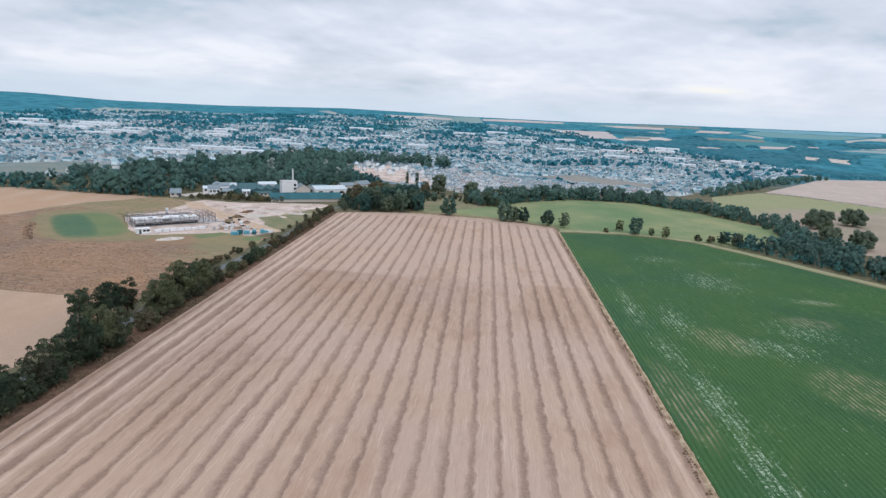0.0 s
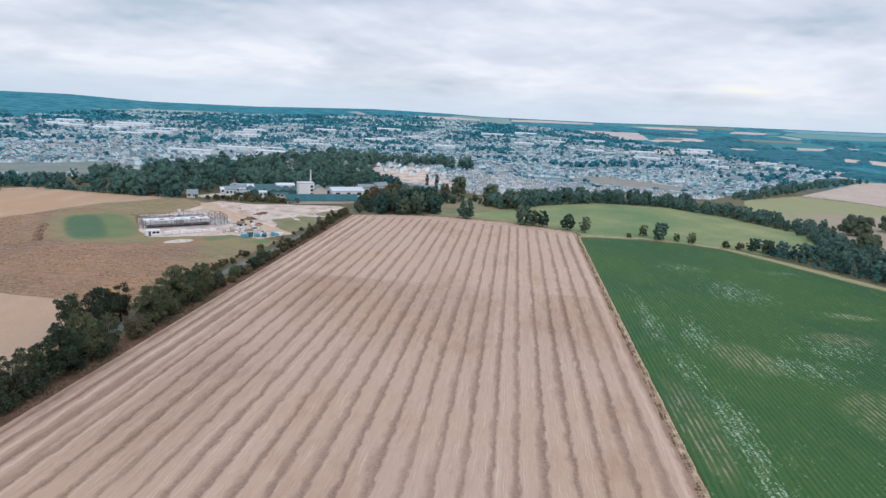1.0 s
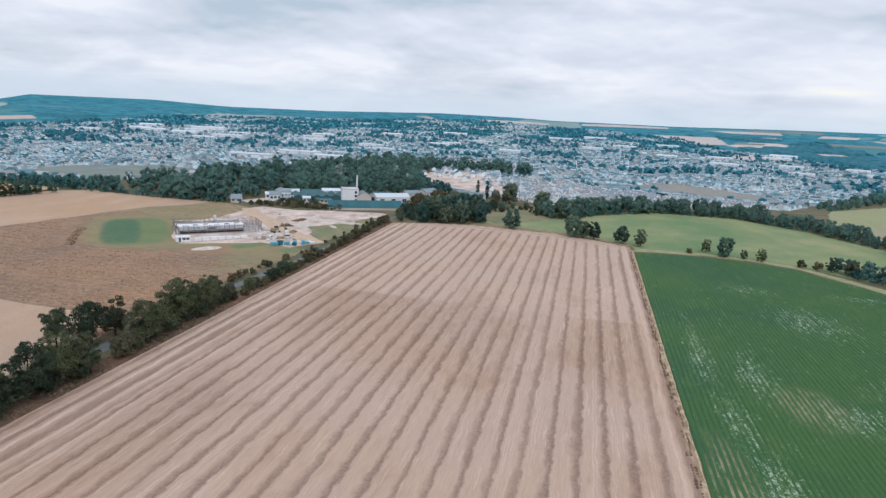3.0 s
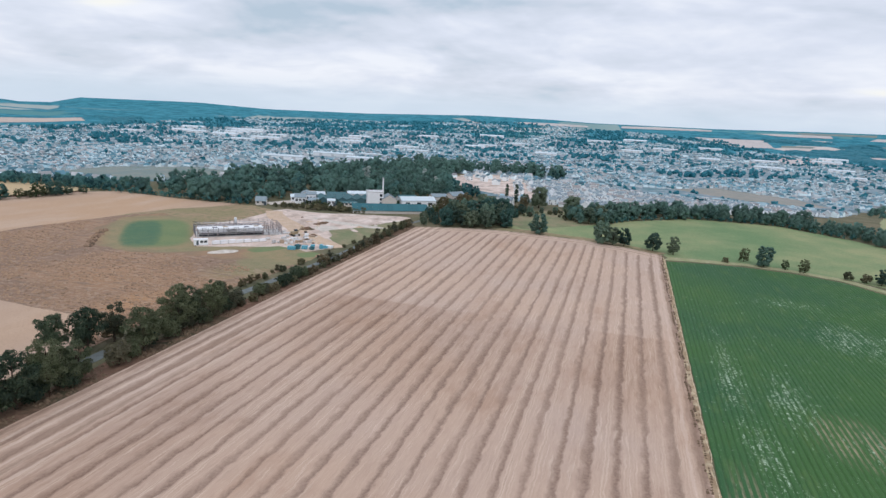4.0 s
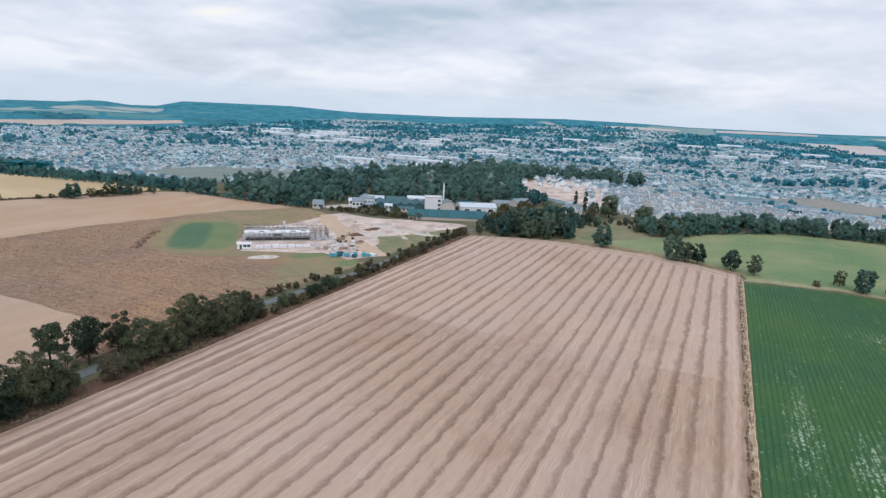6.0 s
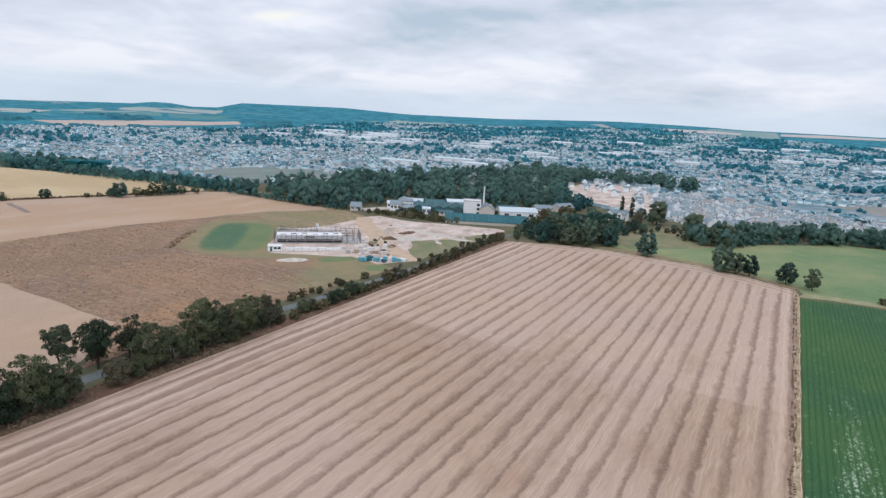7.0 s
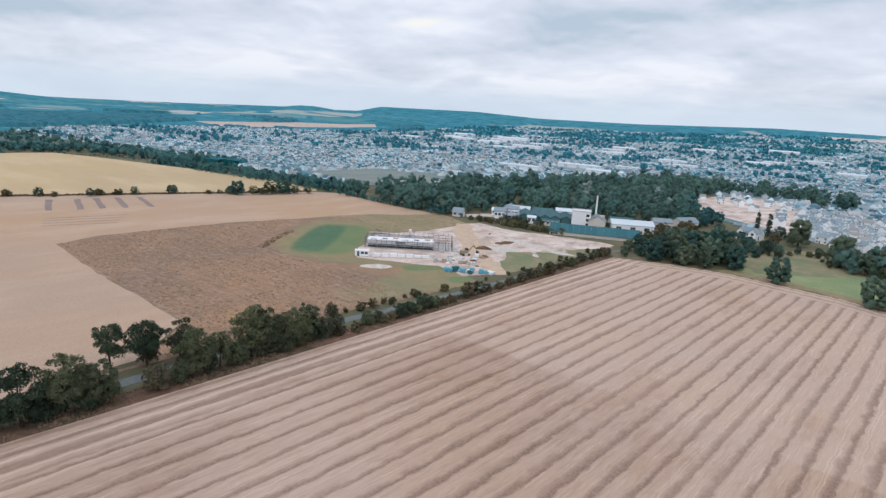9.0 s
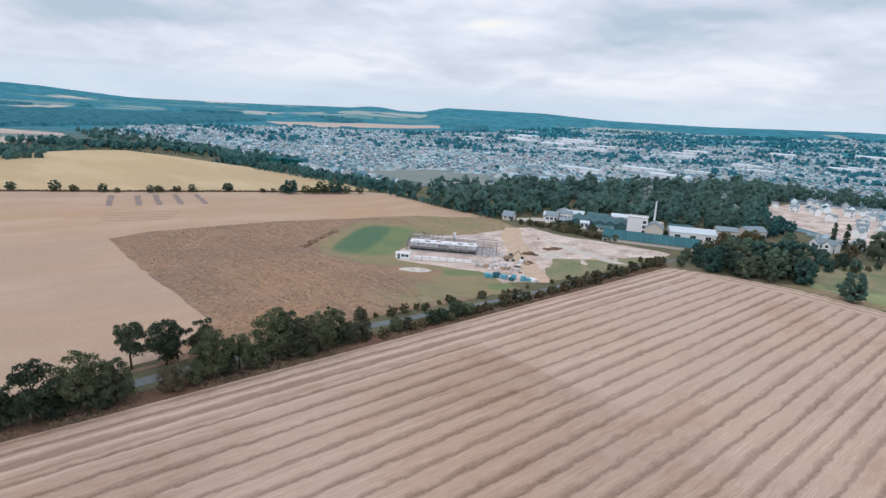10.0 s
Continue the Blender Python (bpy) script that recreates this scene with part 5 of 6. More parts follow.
ROUGH = [(-100, 152), (-119, 171), (-176, 172), (-230, 174), (-236, 209), (-235, 248), (-226, 278), (-216, 266), (-198, 238), (-178, 230), (-150, 238), (-110, 236), (-99, 228), (-98.5, 215), (-101, 190)]
tufts("weed_tussocks", sprinkle(ROUGH, 9500, 61, 0.05, -0.15), 0.12, 0.34, M_DRY, "brown tussocks of dry weeds on rough ground", 61, 2.2)
tufts("dark_weeds", sprinkle(ROUGH, 4200, 65, 0.05, -0.12), 0.10, 0.30, M_WEED, "brown dead weeds in patches on rough ground", 65, 2.0)
tufts("bund_weeds", sprinkle([(-181, 233), (-184, 232), (-205, 262), (-202, 265)], 420, 66, 0.3, -0.5), 0.25, 0.6, M_WEED, "dark weeds on the earth bunds", 66)
tufts("margin_grass", [(42.35 + 0.35 * noise.noise(Vector((0, y * 0.2, 1))) + d, y, 0.18) for y in np.arange(-10, 333, 0.5) for d in (0.0,)], 0.12, 0.28, M_STRAW, "tall bleached grass on the margin between the fields", 62, 0.6)
tufts("margin_weeds", [(41.25 + 0.5 * noise.noise(Vector((4, y * 0.15, 1))) + d, y, 0.18) for y in np.arange(-10, 340, 0.9) for d in (-0.5, 0.2) if noise.noise(Vector((7 + d, y * 0.3, 1))) > -0.1], 0.10, 0.34, M_BANKGRASS, "brown weeds on the margin between the fields", 67)
tufts("hedge_bank_grass", [(float(np.interp(y, [140, 186, 257, 293, 346], [-375, -358, -333, -320, -303])) + 2.2 * noise.noise(Vector((y * 0.9, 3, k))), y, 0.12) for y in np.arange(140, 346, 0.6) for k in (1, 5)], 0.3, 0.9, M_BANKGRASS, "dry brown grass on the bank between two fields", 68, 1.2)
tufts("bank_grass", sprinkle([(-88.5, 60), (-82.2, 60), (-82.2, 346), (-87, 350)], 4200, 64, 0.14, -0.05), 0.12, 0.40, M_BANKGRASS, "dry grass on the bank along the hedge", 64)


# ---- buildings ----
def house_kinds():
    """Houses of the estate: walls, roof, chimney, door and windows, built once each."""
    kinds = []
    for w, d, h, rise, wall, roof, wing in ((8, 6.6, 5.2, 2.1, M_WHITE, M_SLATE, 0), (9.5, 6.4, 5.2, 2.0, M_WHITE, M_SLATE, 1), (7.5, 6.5, 3.0, 2.0, M_WHITE, M_TILE, 0), (9, 6.6, 5.2, 2.2, M_WHITE, M_SLATE, 1), (12, 6.6, 5.2, 2.1, M_WHITE, M_TILE, 0)):
        base = thing("house", "white-rendered house with a slate-grey pitched roof on the estate" if roof is M_SLATE else "white-rendered house with a brown tiled roof on the estate", "house", pose(0, 0, -500), "estate houses")
        part("wall", Geo().body(w, d, h, rise), wall, base)
        part("roof", Geo().roof(w, d, h, rise, 0.2), roof, base)
        part("chimney", Geo().box(w / 2 - 0.8, 0.3, h + rise - 0.8, 0.9, 0.6, 1.9).box(w / 2 - 0.8, 0.3, h + rise + 1.1, 1.05, 0.75, 0.15), wall, base)
        part("door", Geo().box(-w * 0.1, -d / 2, 0, 1.0, 0.12, 2.1), M_DOOR, base)
        storeys = (0.9, 3.4) if h > 4 else (0.9,)
        for z in storeys:
            for sx in (-0.33, 0.36):
                for sy in ((-1, 1) if sx < 0 else (-1,)):
                    part("window", Geo().box(w * sx, sy * d / 2, z, 1.2, 0.10, 1.15), M_GLASS, base)
        if wing:
            g = Geo().body(4.6, 4.0, h - 0.5, 1.8)
            part("porch_wing", g, wall, base, at=pose(-w / 2 + 2.4, -d / 2 - 1.0, 0, 0, 0, 90))
            part("wing_roof", Geo().roof(4.6, 4.0, h - 0.5, 1.8), roof, base, at=pose(-w / 2 + 2.4, -d / 2 - 1.0, 0, 0, 0, 90))
        kinds.append(base)
    return kinds


HOUSES = house_kinds()
# long pale roofs: place on the plan, length and depth; they turn with the run of the streets
WEST_HALLS = [(-660, 968, 60, 34), (-565, 947, 70, 30), (-837, 1114, 60, 34), (-340, 648, 46, 14), (-320, 1591, 80, 34), (-720, 1130, 90, 40), (-500, 1180, 60, 30), (-440, 1010, 56, 24), (-600, 1040, 50, 26),
              (-780, 1010, 50, 30), (-420, 1380, 60, 30), (-735, 985, 60, 24), (-695, 1056, 64, 26), (-787, 897, 46, 20), (-565, 880, 50, 20), (-324, 728, 56, 13), (-298, 764, 40, 13), (-323, 961, 56, 22),
              (-480, 1090, 54, 22)]
EAST_HALLS = [(-268, 700, 40, 14), (-114, 1047, 50, 30), (218, 1067, 60, 32), (411, 1462, 70, 34), (30, 1865, 80, 40), (370, 1350, 70, 30), (150, 1210, 50, 26), (300, 960, 40, 22), (90, 1480, 70, 30),
              (-60, 1700, 80, 30), (-200, 1300, 56, 26), (430, 1130, 46, 24), (250, 1260, 60, 26), (330, 1120, 50, 24), (20, 1330, 60, 26), (-250, 1120, 50, 26), (200, 1640, 70, 34), (-279, 891, 46, 18),
              (-240, 1176, 50, 22)]
WAREHOUSES = [(x, y, w, d, 5 + 0.04 * w, -0.026 * x) for x, y, w, d in WEST_HALLS + EAST_HALLS]
for x, y, w, d, h, turn in WAREHOUSES:
    h *= 0.6
    fx, fy = far_place(x, y)
    t = thing("warehouse", "long pale metal-clad warehouse in the town", "warehouse", pose(fx, fy, float(land(fx, fy)), 0, 0, turn), "warehouses")
    part("wall", Geo().body(w, d, h, d * 0.08), M_SHEET, t)
    part("roof", Geo().roof(w, d, h, d * 0.08, 0.5, 0.4), M_PALEROOF, t)
    for i in range(3):
        part("door", Geo().box(w * (i - 1) * 0.3, -d / 2, 0, 4, 0.3, 4), M_STEEL, t)


OPEN_FIELD = [(-400, 395), (-318, 405), (-292, 470), (-300, 505), (-350, 512), (-405, 450)]
drape("open_field", OPEN_FIELD, 0.5, M_DULLFIELD, "dull greyish open field behind the wood", "field")


def blocked(x, y):
    """Ground of the town that carries no dwelling."""
    bad = inside(WOOD, x, y) | inside([(56, 646), (100, 690), (160, 640), (175, 590), (130, 588), (92, 612)], x, y)
    bad |= inside([(-128, 560), (-60, 485), (-40, 506), (-60, 575), (-76, 625), (-132, 608)], x, y)
    bad |= inside(OPEN_FIELD, x, y)
    for wx, wy, w, d, h, turn in WAREHOUSES:
        bad |= np.hypot(x - wx, y - wy) < w * 0.62
    return bad


ESTATE = [(-60, 506), (-36, 484), (-14, 466), (8, 470), (66, 498), (166, 546), (205, 600), (90, 640), (20, 645), (-30, 640), (-58, 574)]


def build_town():
    """Rows of houses in blocks with a lie of their own. The nearest are things, the rest one mesh."""
    rng = np.random.default_rng(12)
    far = []
    size = 150.0
    spots = [(-116, 593), (-118, 640), (-88, 574), (-102, 593), (-86, 612), (-72, 609), (-66, 566), (-60, 590), (-76, 640), (-62, 545), (-58, 525), (-70, 586)]
    for bx in np.arange(-1900, 800, size):
        for by in np.arange(330, 3400, size):
            turn = 180 * noise.noise(Vector((bx * 0.0021, by * 0.0021, 7))) + rng.uniform(-12, 12)
            c, s = math.cos(radians(turn)), math.sin(radians(turn))
            r = math.hypot(bx, by)
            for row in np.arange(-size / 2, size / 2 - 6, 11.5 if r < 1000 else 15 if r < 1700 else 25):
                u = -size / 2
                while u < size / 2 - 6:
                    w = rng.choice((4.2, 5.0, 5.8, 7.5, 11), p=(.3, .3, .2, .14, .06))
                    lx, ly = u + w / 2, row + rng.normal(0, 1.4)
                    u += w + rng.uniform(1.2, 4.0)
                    x, y = bx + lx * c - ly * s, by + lx * s + ly * c
                    green = noise.noise(Vector((x * 0.006, y * 0.006, 2.0)))
                    if rng.random() > (0.95 if r < 1300 else 0.86) or (green > 0.16 and r > 1200) or (green > -0.06 and r > 1900):
                        continue
                    far.append((x, y, turn + rng.normal(0, 7) + (90 if rng.random() < 0.22 else 0), w, r))
    X, Y = np.array([f[0] for f in far]), np.array([f[1] for f in far])
    LX, LY = flat_of(X, Y)
    ok = inside(TOWN, LX, LY) & ~blocked(LX, LY)
    far = [f for f, k in zip(far, ok) if k]
    # the estate next to the pasture: short rows on curving streets
    near = []
    for lx in np.arange(-62, 200, 7.6):
        for ly in np.arange(466, 690, 9.6):
            x, y = lx + rng.normal(0, 1.0) + 4 * math.sin(ly * 0.05), ly + rng.normal(0, 1.2) + 6 * math.sin(lx * 0.035)
            a = 24 * math.sin(lx * 0.03) + 20 * math.cos(ly * 0.04) + (90 if rng.random() < 0.5 else 0)
            if rng.random() < 0.93:
                near.append((x, y, a, 9.0, math.hypot(x, y)))
    NX, NY = flat_of(np.array([f[0] for f in near]), np.array([f[1] for f in near]))
    nk = inside(ESTATE, NX, NY) & ~blocked(NX, NY)
    near = sorted((f for f, k in zip(near, nk) if k), key=lambda f: f[4])
    near, rest = near[:290], near[290:]
    FX, FY = flat_of(np.array([f[0] for f in far]), np.array([f[1] for f in far]))
    drop = set(f for f, k in zip(far, inside(ESTATE, FX, FY)) if k)
    far = far + [(x, y, turn, 7.0, r) for x, y, turn, w, r in rest]
    for i, (x, y) in enumerate(spots):
        fx, fy = far_place(x, y)
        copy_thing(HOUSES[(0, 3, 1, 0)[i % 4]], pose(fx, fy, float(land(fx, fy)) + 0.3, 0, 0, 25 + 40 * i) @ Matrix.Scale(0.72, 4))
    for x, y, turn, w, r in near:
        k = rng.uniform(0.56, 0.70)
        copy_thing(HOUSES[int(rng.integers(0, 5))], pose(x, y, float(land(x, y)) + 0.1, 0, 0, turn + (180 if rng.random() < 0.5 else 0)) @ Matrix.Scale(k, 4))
    vs, fs, ms, k = [], [], [], 0
    for x, y, turn, w, r in far:
        if (x, y, turn, w, r) in drop:
            continue
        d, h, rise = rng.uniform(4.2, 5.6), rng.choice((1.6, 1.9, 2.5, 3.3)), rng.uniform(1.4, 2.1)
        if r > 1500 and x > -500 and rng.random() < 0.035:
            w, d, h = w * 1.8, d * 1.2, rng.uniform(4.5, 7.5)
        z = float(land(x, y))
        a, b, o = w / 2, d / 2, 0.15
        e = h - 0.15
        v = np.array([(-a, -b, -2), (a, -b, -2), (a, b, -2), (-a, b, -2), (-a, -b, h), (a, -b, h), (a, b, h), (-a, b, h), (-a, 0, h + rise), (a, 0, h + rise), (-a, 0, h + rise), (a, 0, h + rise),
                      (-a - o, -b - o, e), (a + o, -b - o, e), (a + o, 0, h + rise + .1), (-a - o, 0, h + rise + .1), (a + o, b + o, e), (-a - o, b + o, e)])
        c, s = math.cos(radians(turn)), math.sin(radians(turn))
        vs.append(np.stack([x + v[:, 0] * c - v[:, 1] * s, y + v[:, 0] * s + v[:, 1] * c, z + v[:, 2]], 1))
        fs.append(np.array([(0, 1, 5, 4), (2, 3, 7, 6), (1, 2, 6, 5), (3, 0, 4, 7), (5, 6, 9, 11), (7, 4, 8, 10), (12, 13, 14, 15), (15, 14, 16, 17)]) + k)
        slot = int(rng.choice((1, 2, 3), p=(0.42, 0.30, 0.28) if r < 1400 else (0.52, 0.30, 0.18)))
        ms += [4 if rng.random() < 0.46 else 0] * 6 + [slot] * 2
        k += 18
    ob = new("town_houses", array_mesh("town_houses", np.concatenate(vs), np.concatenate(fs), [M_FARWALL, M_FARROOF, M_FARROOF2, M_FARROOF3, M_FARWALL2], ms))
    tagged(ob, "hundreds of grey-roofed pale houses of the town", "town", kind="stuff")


build_town()
for base in HOUSES:
    for o in (*base.children_recursive, base):
        bpy.data.objects.remove(o, do_unlink=True)


def town_trees():
    """Clumps of trees between the houses and woods on the rising ground."""
    rng = np.random.default_rng(31)
    out = []
    for _ in range(15500):
        x, y = rng.uniform(-1900, 800), rng.uniform(420, 3400)
        r = math.hypot(x, y)
        if r < 560 or r > 3400:
            continue
        g = noise.noise(Vector((x * 0.006, y * 0.006, 2.0)))
        if g > 0.13 and r > 1200 or g > -0.08 and r > 1850 or rng.random() < 0.20:
            out.append((x, y))
    X, Y = flat_of(np.array([p[0] for p in out]), np.array([p[1] for p in out]))
    ok = inside(TOWN, X, Y) & ~blocked(X, Y)
    return [(x, y, float(land(x, y)) - 0.5, rng.uniform(3.5, 7.5) if math.hypot(x, y) < 1200 else rng.uniform(6, 10)) for (x, y), k in zip(out, ok) if k]


def round_crowns(name, places, mat, label, seed):
    """Far trees, each one uneven rounded crown down to the ground."""
    rng = np.random.default_rng(seed)
    P = np.array(places)
    rad = P[:, 3] * rng.uniform(0.36, 0.62, len(P))
    v, f, n = clumps(P[:, :3] + np.array([0, 0, 1]) * (P[:, 3] * 0.42)[:, None], rad, rng, 1.0, 0.34, SMALL)
    me = array_mesh(name, v, f, [mat])
    tone = me.attributes.new("tone", "FLOAT", "FACE")
    tone.data.foreach_set("value", np.clip(np.repeat(rng.random(len(P)), len(f) // len(P)) + rng.normal(0, 0.2, len(f)), 0, 1).astype(np.float32))
    return tagged(new(name, me), label, "woodland", kind="stuff")


round_crowns("town_trees", town_trees(), M_LEAF_HAZY, "clumps of trees among the houses of the town", 7)


LEFT_WOOD = [(-880, 150), (-960, 330), (-1110, 560), (-1250, 720), (-1460, 740), (-1400, 250), (-1150, 60)]
PINK_FIELD = [(-1030, 660), (-1060, 900), (-1085, 1090), (-1200, 1190), (-1250, 1060), (-1215, 700)]
drape("distant_stubble_field", PINK_FIELD, 0.5, M_PINKFIELD, "pale pink harvested field beyond the town", "field")


STRIPS = ((((-861, 187), (-802, 237), (-765, 234), (-790, 177)), M_PINKFIELD, "pale pink strip field beyond the barley"), (((-790, 177), (-765, 234), (-728, 230), (-740, 171)), M_DULLFIELD, "dull green strip field beyond the barley"), (((-740, 171), (-728, 230), (-683, 218), (-668, 160)), M_PINKFIELD, "pale harvested strip field beyond the barley"))
for outline, mat, label in STRIPS:
    drape("strip_field", list(outline), 0.6, mat, label, "field", 0.08, 4.0)


# pale fields, pits and plots of the country beyond the town
VALLEY_FIELDS = ((((275, 2834), (530, 2809), (495, 2412), (370, 2394), (329, 2567)), "pale"),
                 (((698, 2219), (786, 2211), (822, 2106), (691, 2083)), "pale"),
                 (((975, 2322), (1077, 2319), (1033, 2222), (934, 2222)), "pale"),
                 (((421, 2031), (525, 2073), (569, 1982), (524, 1846), (407, 1844)), "pale"),
                 (((972, 2001), (1007, 1968), (916, 1803), (889, 1806)), "sand"),
                 (((1018, 1958), (1068, 1917), (996, 1783), (969, 1839)), "sand"),
                 (((477, 1542), (640, 1597), (633, 1481), (507, 1404)), "dull"),
                 (((714, 1574), (776, 1560), (707, 1441), (657, 1458)), "pale"),
                 (((1100, 2374), (1192, 2352), (1165, 2298), (1080, 2311)), "pale"))
SKYLINE_FIELDS = ((((545, 3105), (677, 3089), (822, 3033), (808, 2941), (609, 3003)), "pale"),
                  (((964, 2949), (1086, 2900), (1047, 2831), (918, 2874)), "pale"),
                  (((715, 2865), (779, 2831), (749, 2748), (693, 2785)), "pale"),
                  (((544, 2555), (650, 2551), (624, 2475), (526, 2467)), "dull"),
                  (((875, 2660), (1106, 2595), (1061, 2488), (861, 2553)), "dull"),
                  (((-27, 3223), (129, 3279), (380, 3240), (370, 3146), (-25, 3105)), "pale"),
                  (((722, 3177), (1010, 3096), (983, 3008), (724, 3070)), "dull"),
                  (((1199, 3066), (1405, 2985), (1681, 2824), (1607, 2694), (1340, 2841), (1183, 2961)), "blue"),
                  (((-503, 3043), (-317, 3112), (-178, 3130), (-174, 3056), (-329, 2976), (-489, 2964)), "pale"))
FAR_FIELDS = VALLEY_FIELDS + SKYLINE_FIELDS
FAR_KINDS = {"pale": (M_FARPALE, "pale bare field among distant woods"), "dull": (M_DULLFIELD, "dull green field among distant woods"), "sand": (M_PALE, "sandy pit among distant woods"), "blue": (M_HAZELAND, "bluish open moor on the skyline")}
for field, kind in FAR_FIELDS:
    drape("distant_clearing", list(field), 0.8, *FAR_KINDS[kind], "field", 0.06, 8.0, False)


def country_woods():
    """Closed woods outside the town: one uneven canopy of crowns, open where fields lie."""
    A, R = np.radians(np.arange(-95, 40, 0.30)), np.geomspace(700, 3440, 215)
    rng = np.random.default_rng(33)
    AA, RR = np.meshgrid(A, R, indexing="ij")
    AA, RR = AA + rng.normal(0, radians(0.09), AA.shape), RR + rng.normal(0, 0.28, RR.shape) * RR * 0.008
    X, Y = RR * np.sin(AA), RR * np.cos(AA)
    LX, LY = flat_of(X, Y)
    keep = ~inside(TOWN, LX, LY) & ~inside([(260, 610), (344, 540), (430, 550), (660, 760), (560, 910), (430, 860)], LX, LY)
    keep &= ~inside(PINK_FIELD, LX, LY)
    for field, kind in FAR_FIELDS:
        keep &= ~inside(list(field), X, Y)
    patch = np.array([noise.noise(Vector((x * 0.0034, y * 0.0034, 5.0))) + 0.35 * noise.noise(Vector((x * 0.013, y * 0.013, 2.0))) for x, y in zip(X.ravel(), Y.ravel())]).reshape(X.shape)
    bar = np.where(AA < radians(10), 0.30, np.where(RR > 2100, 0.06, 0.10))
    keep &= (patch > bar) & ~((AA > radians(8)) & (RR < 1080)) & ~((AA < radians(6)) & (RR > 2400)) & (RR < 2880) | inside(LEFT_WOOD, LX, LY)
    Z = land(X, Y) + np.where(keep, rng.uniform(5.5, 8.5, X.shape), -1.5)
    q = grid_faces(len(A), len(R))
    q = q[keep.ravel()[q].any(1)]
    used, q = np.unique(q[:, ::-1], return_inverse=True)
    me = array_mesh("country_woods", np.stack([X.ravel(), Y.ravel(), Z.ravel()], -1)[used], q.reshape(-1, 4), [M_LEAF_HAZY])
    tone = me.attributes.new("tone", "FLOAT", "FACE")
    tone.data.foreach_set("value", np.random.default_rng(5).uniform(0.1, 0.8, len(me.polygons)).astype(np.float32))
    tagged(new("country_woods", me), "dark woods in the country beyond the town, tinted hazy blue-green", "woodland", kind="stuff")


country_woods()


# ---- building site ----
def steel_frame_building():
    """School block going up: slabs on steel, boarded walls, scaffold round it, open frame at one end."""
    t = thing("unfinished_building", "two-storey steel-framed building wrapped in scaffolding on bare earth", "building", pose(-158.3, 270.6, 0.085, 0, 0, 41.8))
    t.scale = (1, 1, 0.64)
    L, W = 28.0, 13.0
    part("ground_slab", Geo().box(18, W / 2, -0.3, 37.5, W + 1.5, 0.5), M_CONCRETE, t)
    part("floor_slab", Geo().box(L / 2, W / 2, 2.55, L, W, 0.35), M_CONCRETE, t)
    part("roof_deck", Geo().box(L / 2, W * 0.28, 5.0, L + 0.6, W * 0.56, 0.3).box(L / 2, 0.2, 5.3, L, 0.3, 0.35), M_SHEET, t, "pale roof deck with low parapets")
    for i in range(15):
        part("roof_joist", Geo().box(i * 2.0, W * 0.78, 5.0, 0.2, W * 0.44, 0.26), M_REDSTEEL, t, "primed steel roof joist")
    for v in (W * 0.60, W * 0.80, W - 0.4):
        part("roof_beam", Geo().box(L / 2, v, 5.26, L, 0.22, 0.26), M_SCAFFOLD, t, "dark steel roof beam")
    for i in range(6):
        part("roof_crate", Geo().box(2.5 + i * 4.6, W * (0.16 + 0.09 * (i % 3)), 5.3, 2.2, 1.0, 0.45), (M_STEEL, M_SCAFFOLD, M_TIMBER)[i % 3], t, "crate of materials on the deck")
    for i in range(7):
        # no glass here: dark panels imitate the shade inside the open storey
        part("window", Geo().box(2 + i * 4, 0.9, 0.25, 3.6, 0.1, 2.2), M_GLASS, t, "dark panel standing for the shade of the open storey")
        if i != 3:
            part("wall_panel", Geo().box(2 + i * 4, 0.35, 3.0, 3.8, 0.2, 1.35), M_SHEET, t, "white boarded wall panel")
        part("wall_panel", Geo().box(2 + i * 4, W - 0.35, 0.2, 3.8, 0.2, 1.6), M_SHEET, t, "white boarded wall panel")
    for i in range(8):
        for v in (0.8, W / 2, W - 0.8):
            part("column", Geo().box(i * 4, v, 0.2, 0.3, 0.3, 4.8), M_REDSTEEL, t)
    # open frame beyond the slabs
    for i in (0, 1, 2):
        for v in (0.8, W / 2, W - 0.8):
            part("column", Geo().box(L + 2.6 + i * 2.9, v, 0.2, 0.28, 0.28, 6.6), M_REDSTEEL, t, "red-primed steel column")
        for z in (3.4, 6.6):
            part("beam", Geo().box(L + 2.6 + i * 2.9, W / 2, z, 0.22, W - 1.4, 0.35), M_REDSTEEL, t, "red-primed steel beam")
    for v in (0.8, W / 2, W - 0.8):
        for z in (3.4, 6.6):
            part("beam", Geo().box(L + 4.2, v, z, 9.0, 0.22, 0.35), M_REDSTEEL, t, "red-primed steel beam")
    part("hoist_tower", Geo().box(17.5, W + 2.0, 0.2, 1.1, 1.1, 8.6).box(17.5, W + 2.0, 8.8, 1.3, 1.3, 0.2), M_SHEET, t, "white hoist tower")
    # scaffold: standards, ledgers and boards
    for side, v in (("front", -1.1), ("back", W + 0.9)):
        top = 6.6 if side == "front" else 7.8
        for i in range(17):
            part("scaffold_pole", Geo().tube((i * 2.2 - 0.6, v, -0.1), (i * 2.2 - 0.6, v, top), 0.07, 0.07, 6), M_SCAFFOLD, t)
        for z in ((2.1, 4.2, 5.9) if side == "front" else (2.1, 4.2, 6.2, 7.3)):
            part("scaffold_ledger", Geo().tube((-1.0, v, z), (35.2, v, z), 0.06, 0.06, 6), M_SCAFFOLD, t)
        for z in ((2.0, 4.1) if side == "front" else (2.0, 4.1, 6.1)):
            part("scaffold_board", Geo().box(17.0, v + (0.55 if side == "front" else -0.5), z, 35.5, 0.9, 0.08), M_STEEL, t)
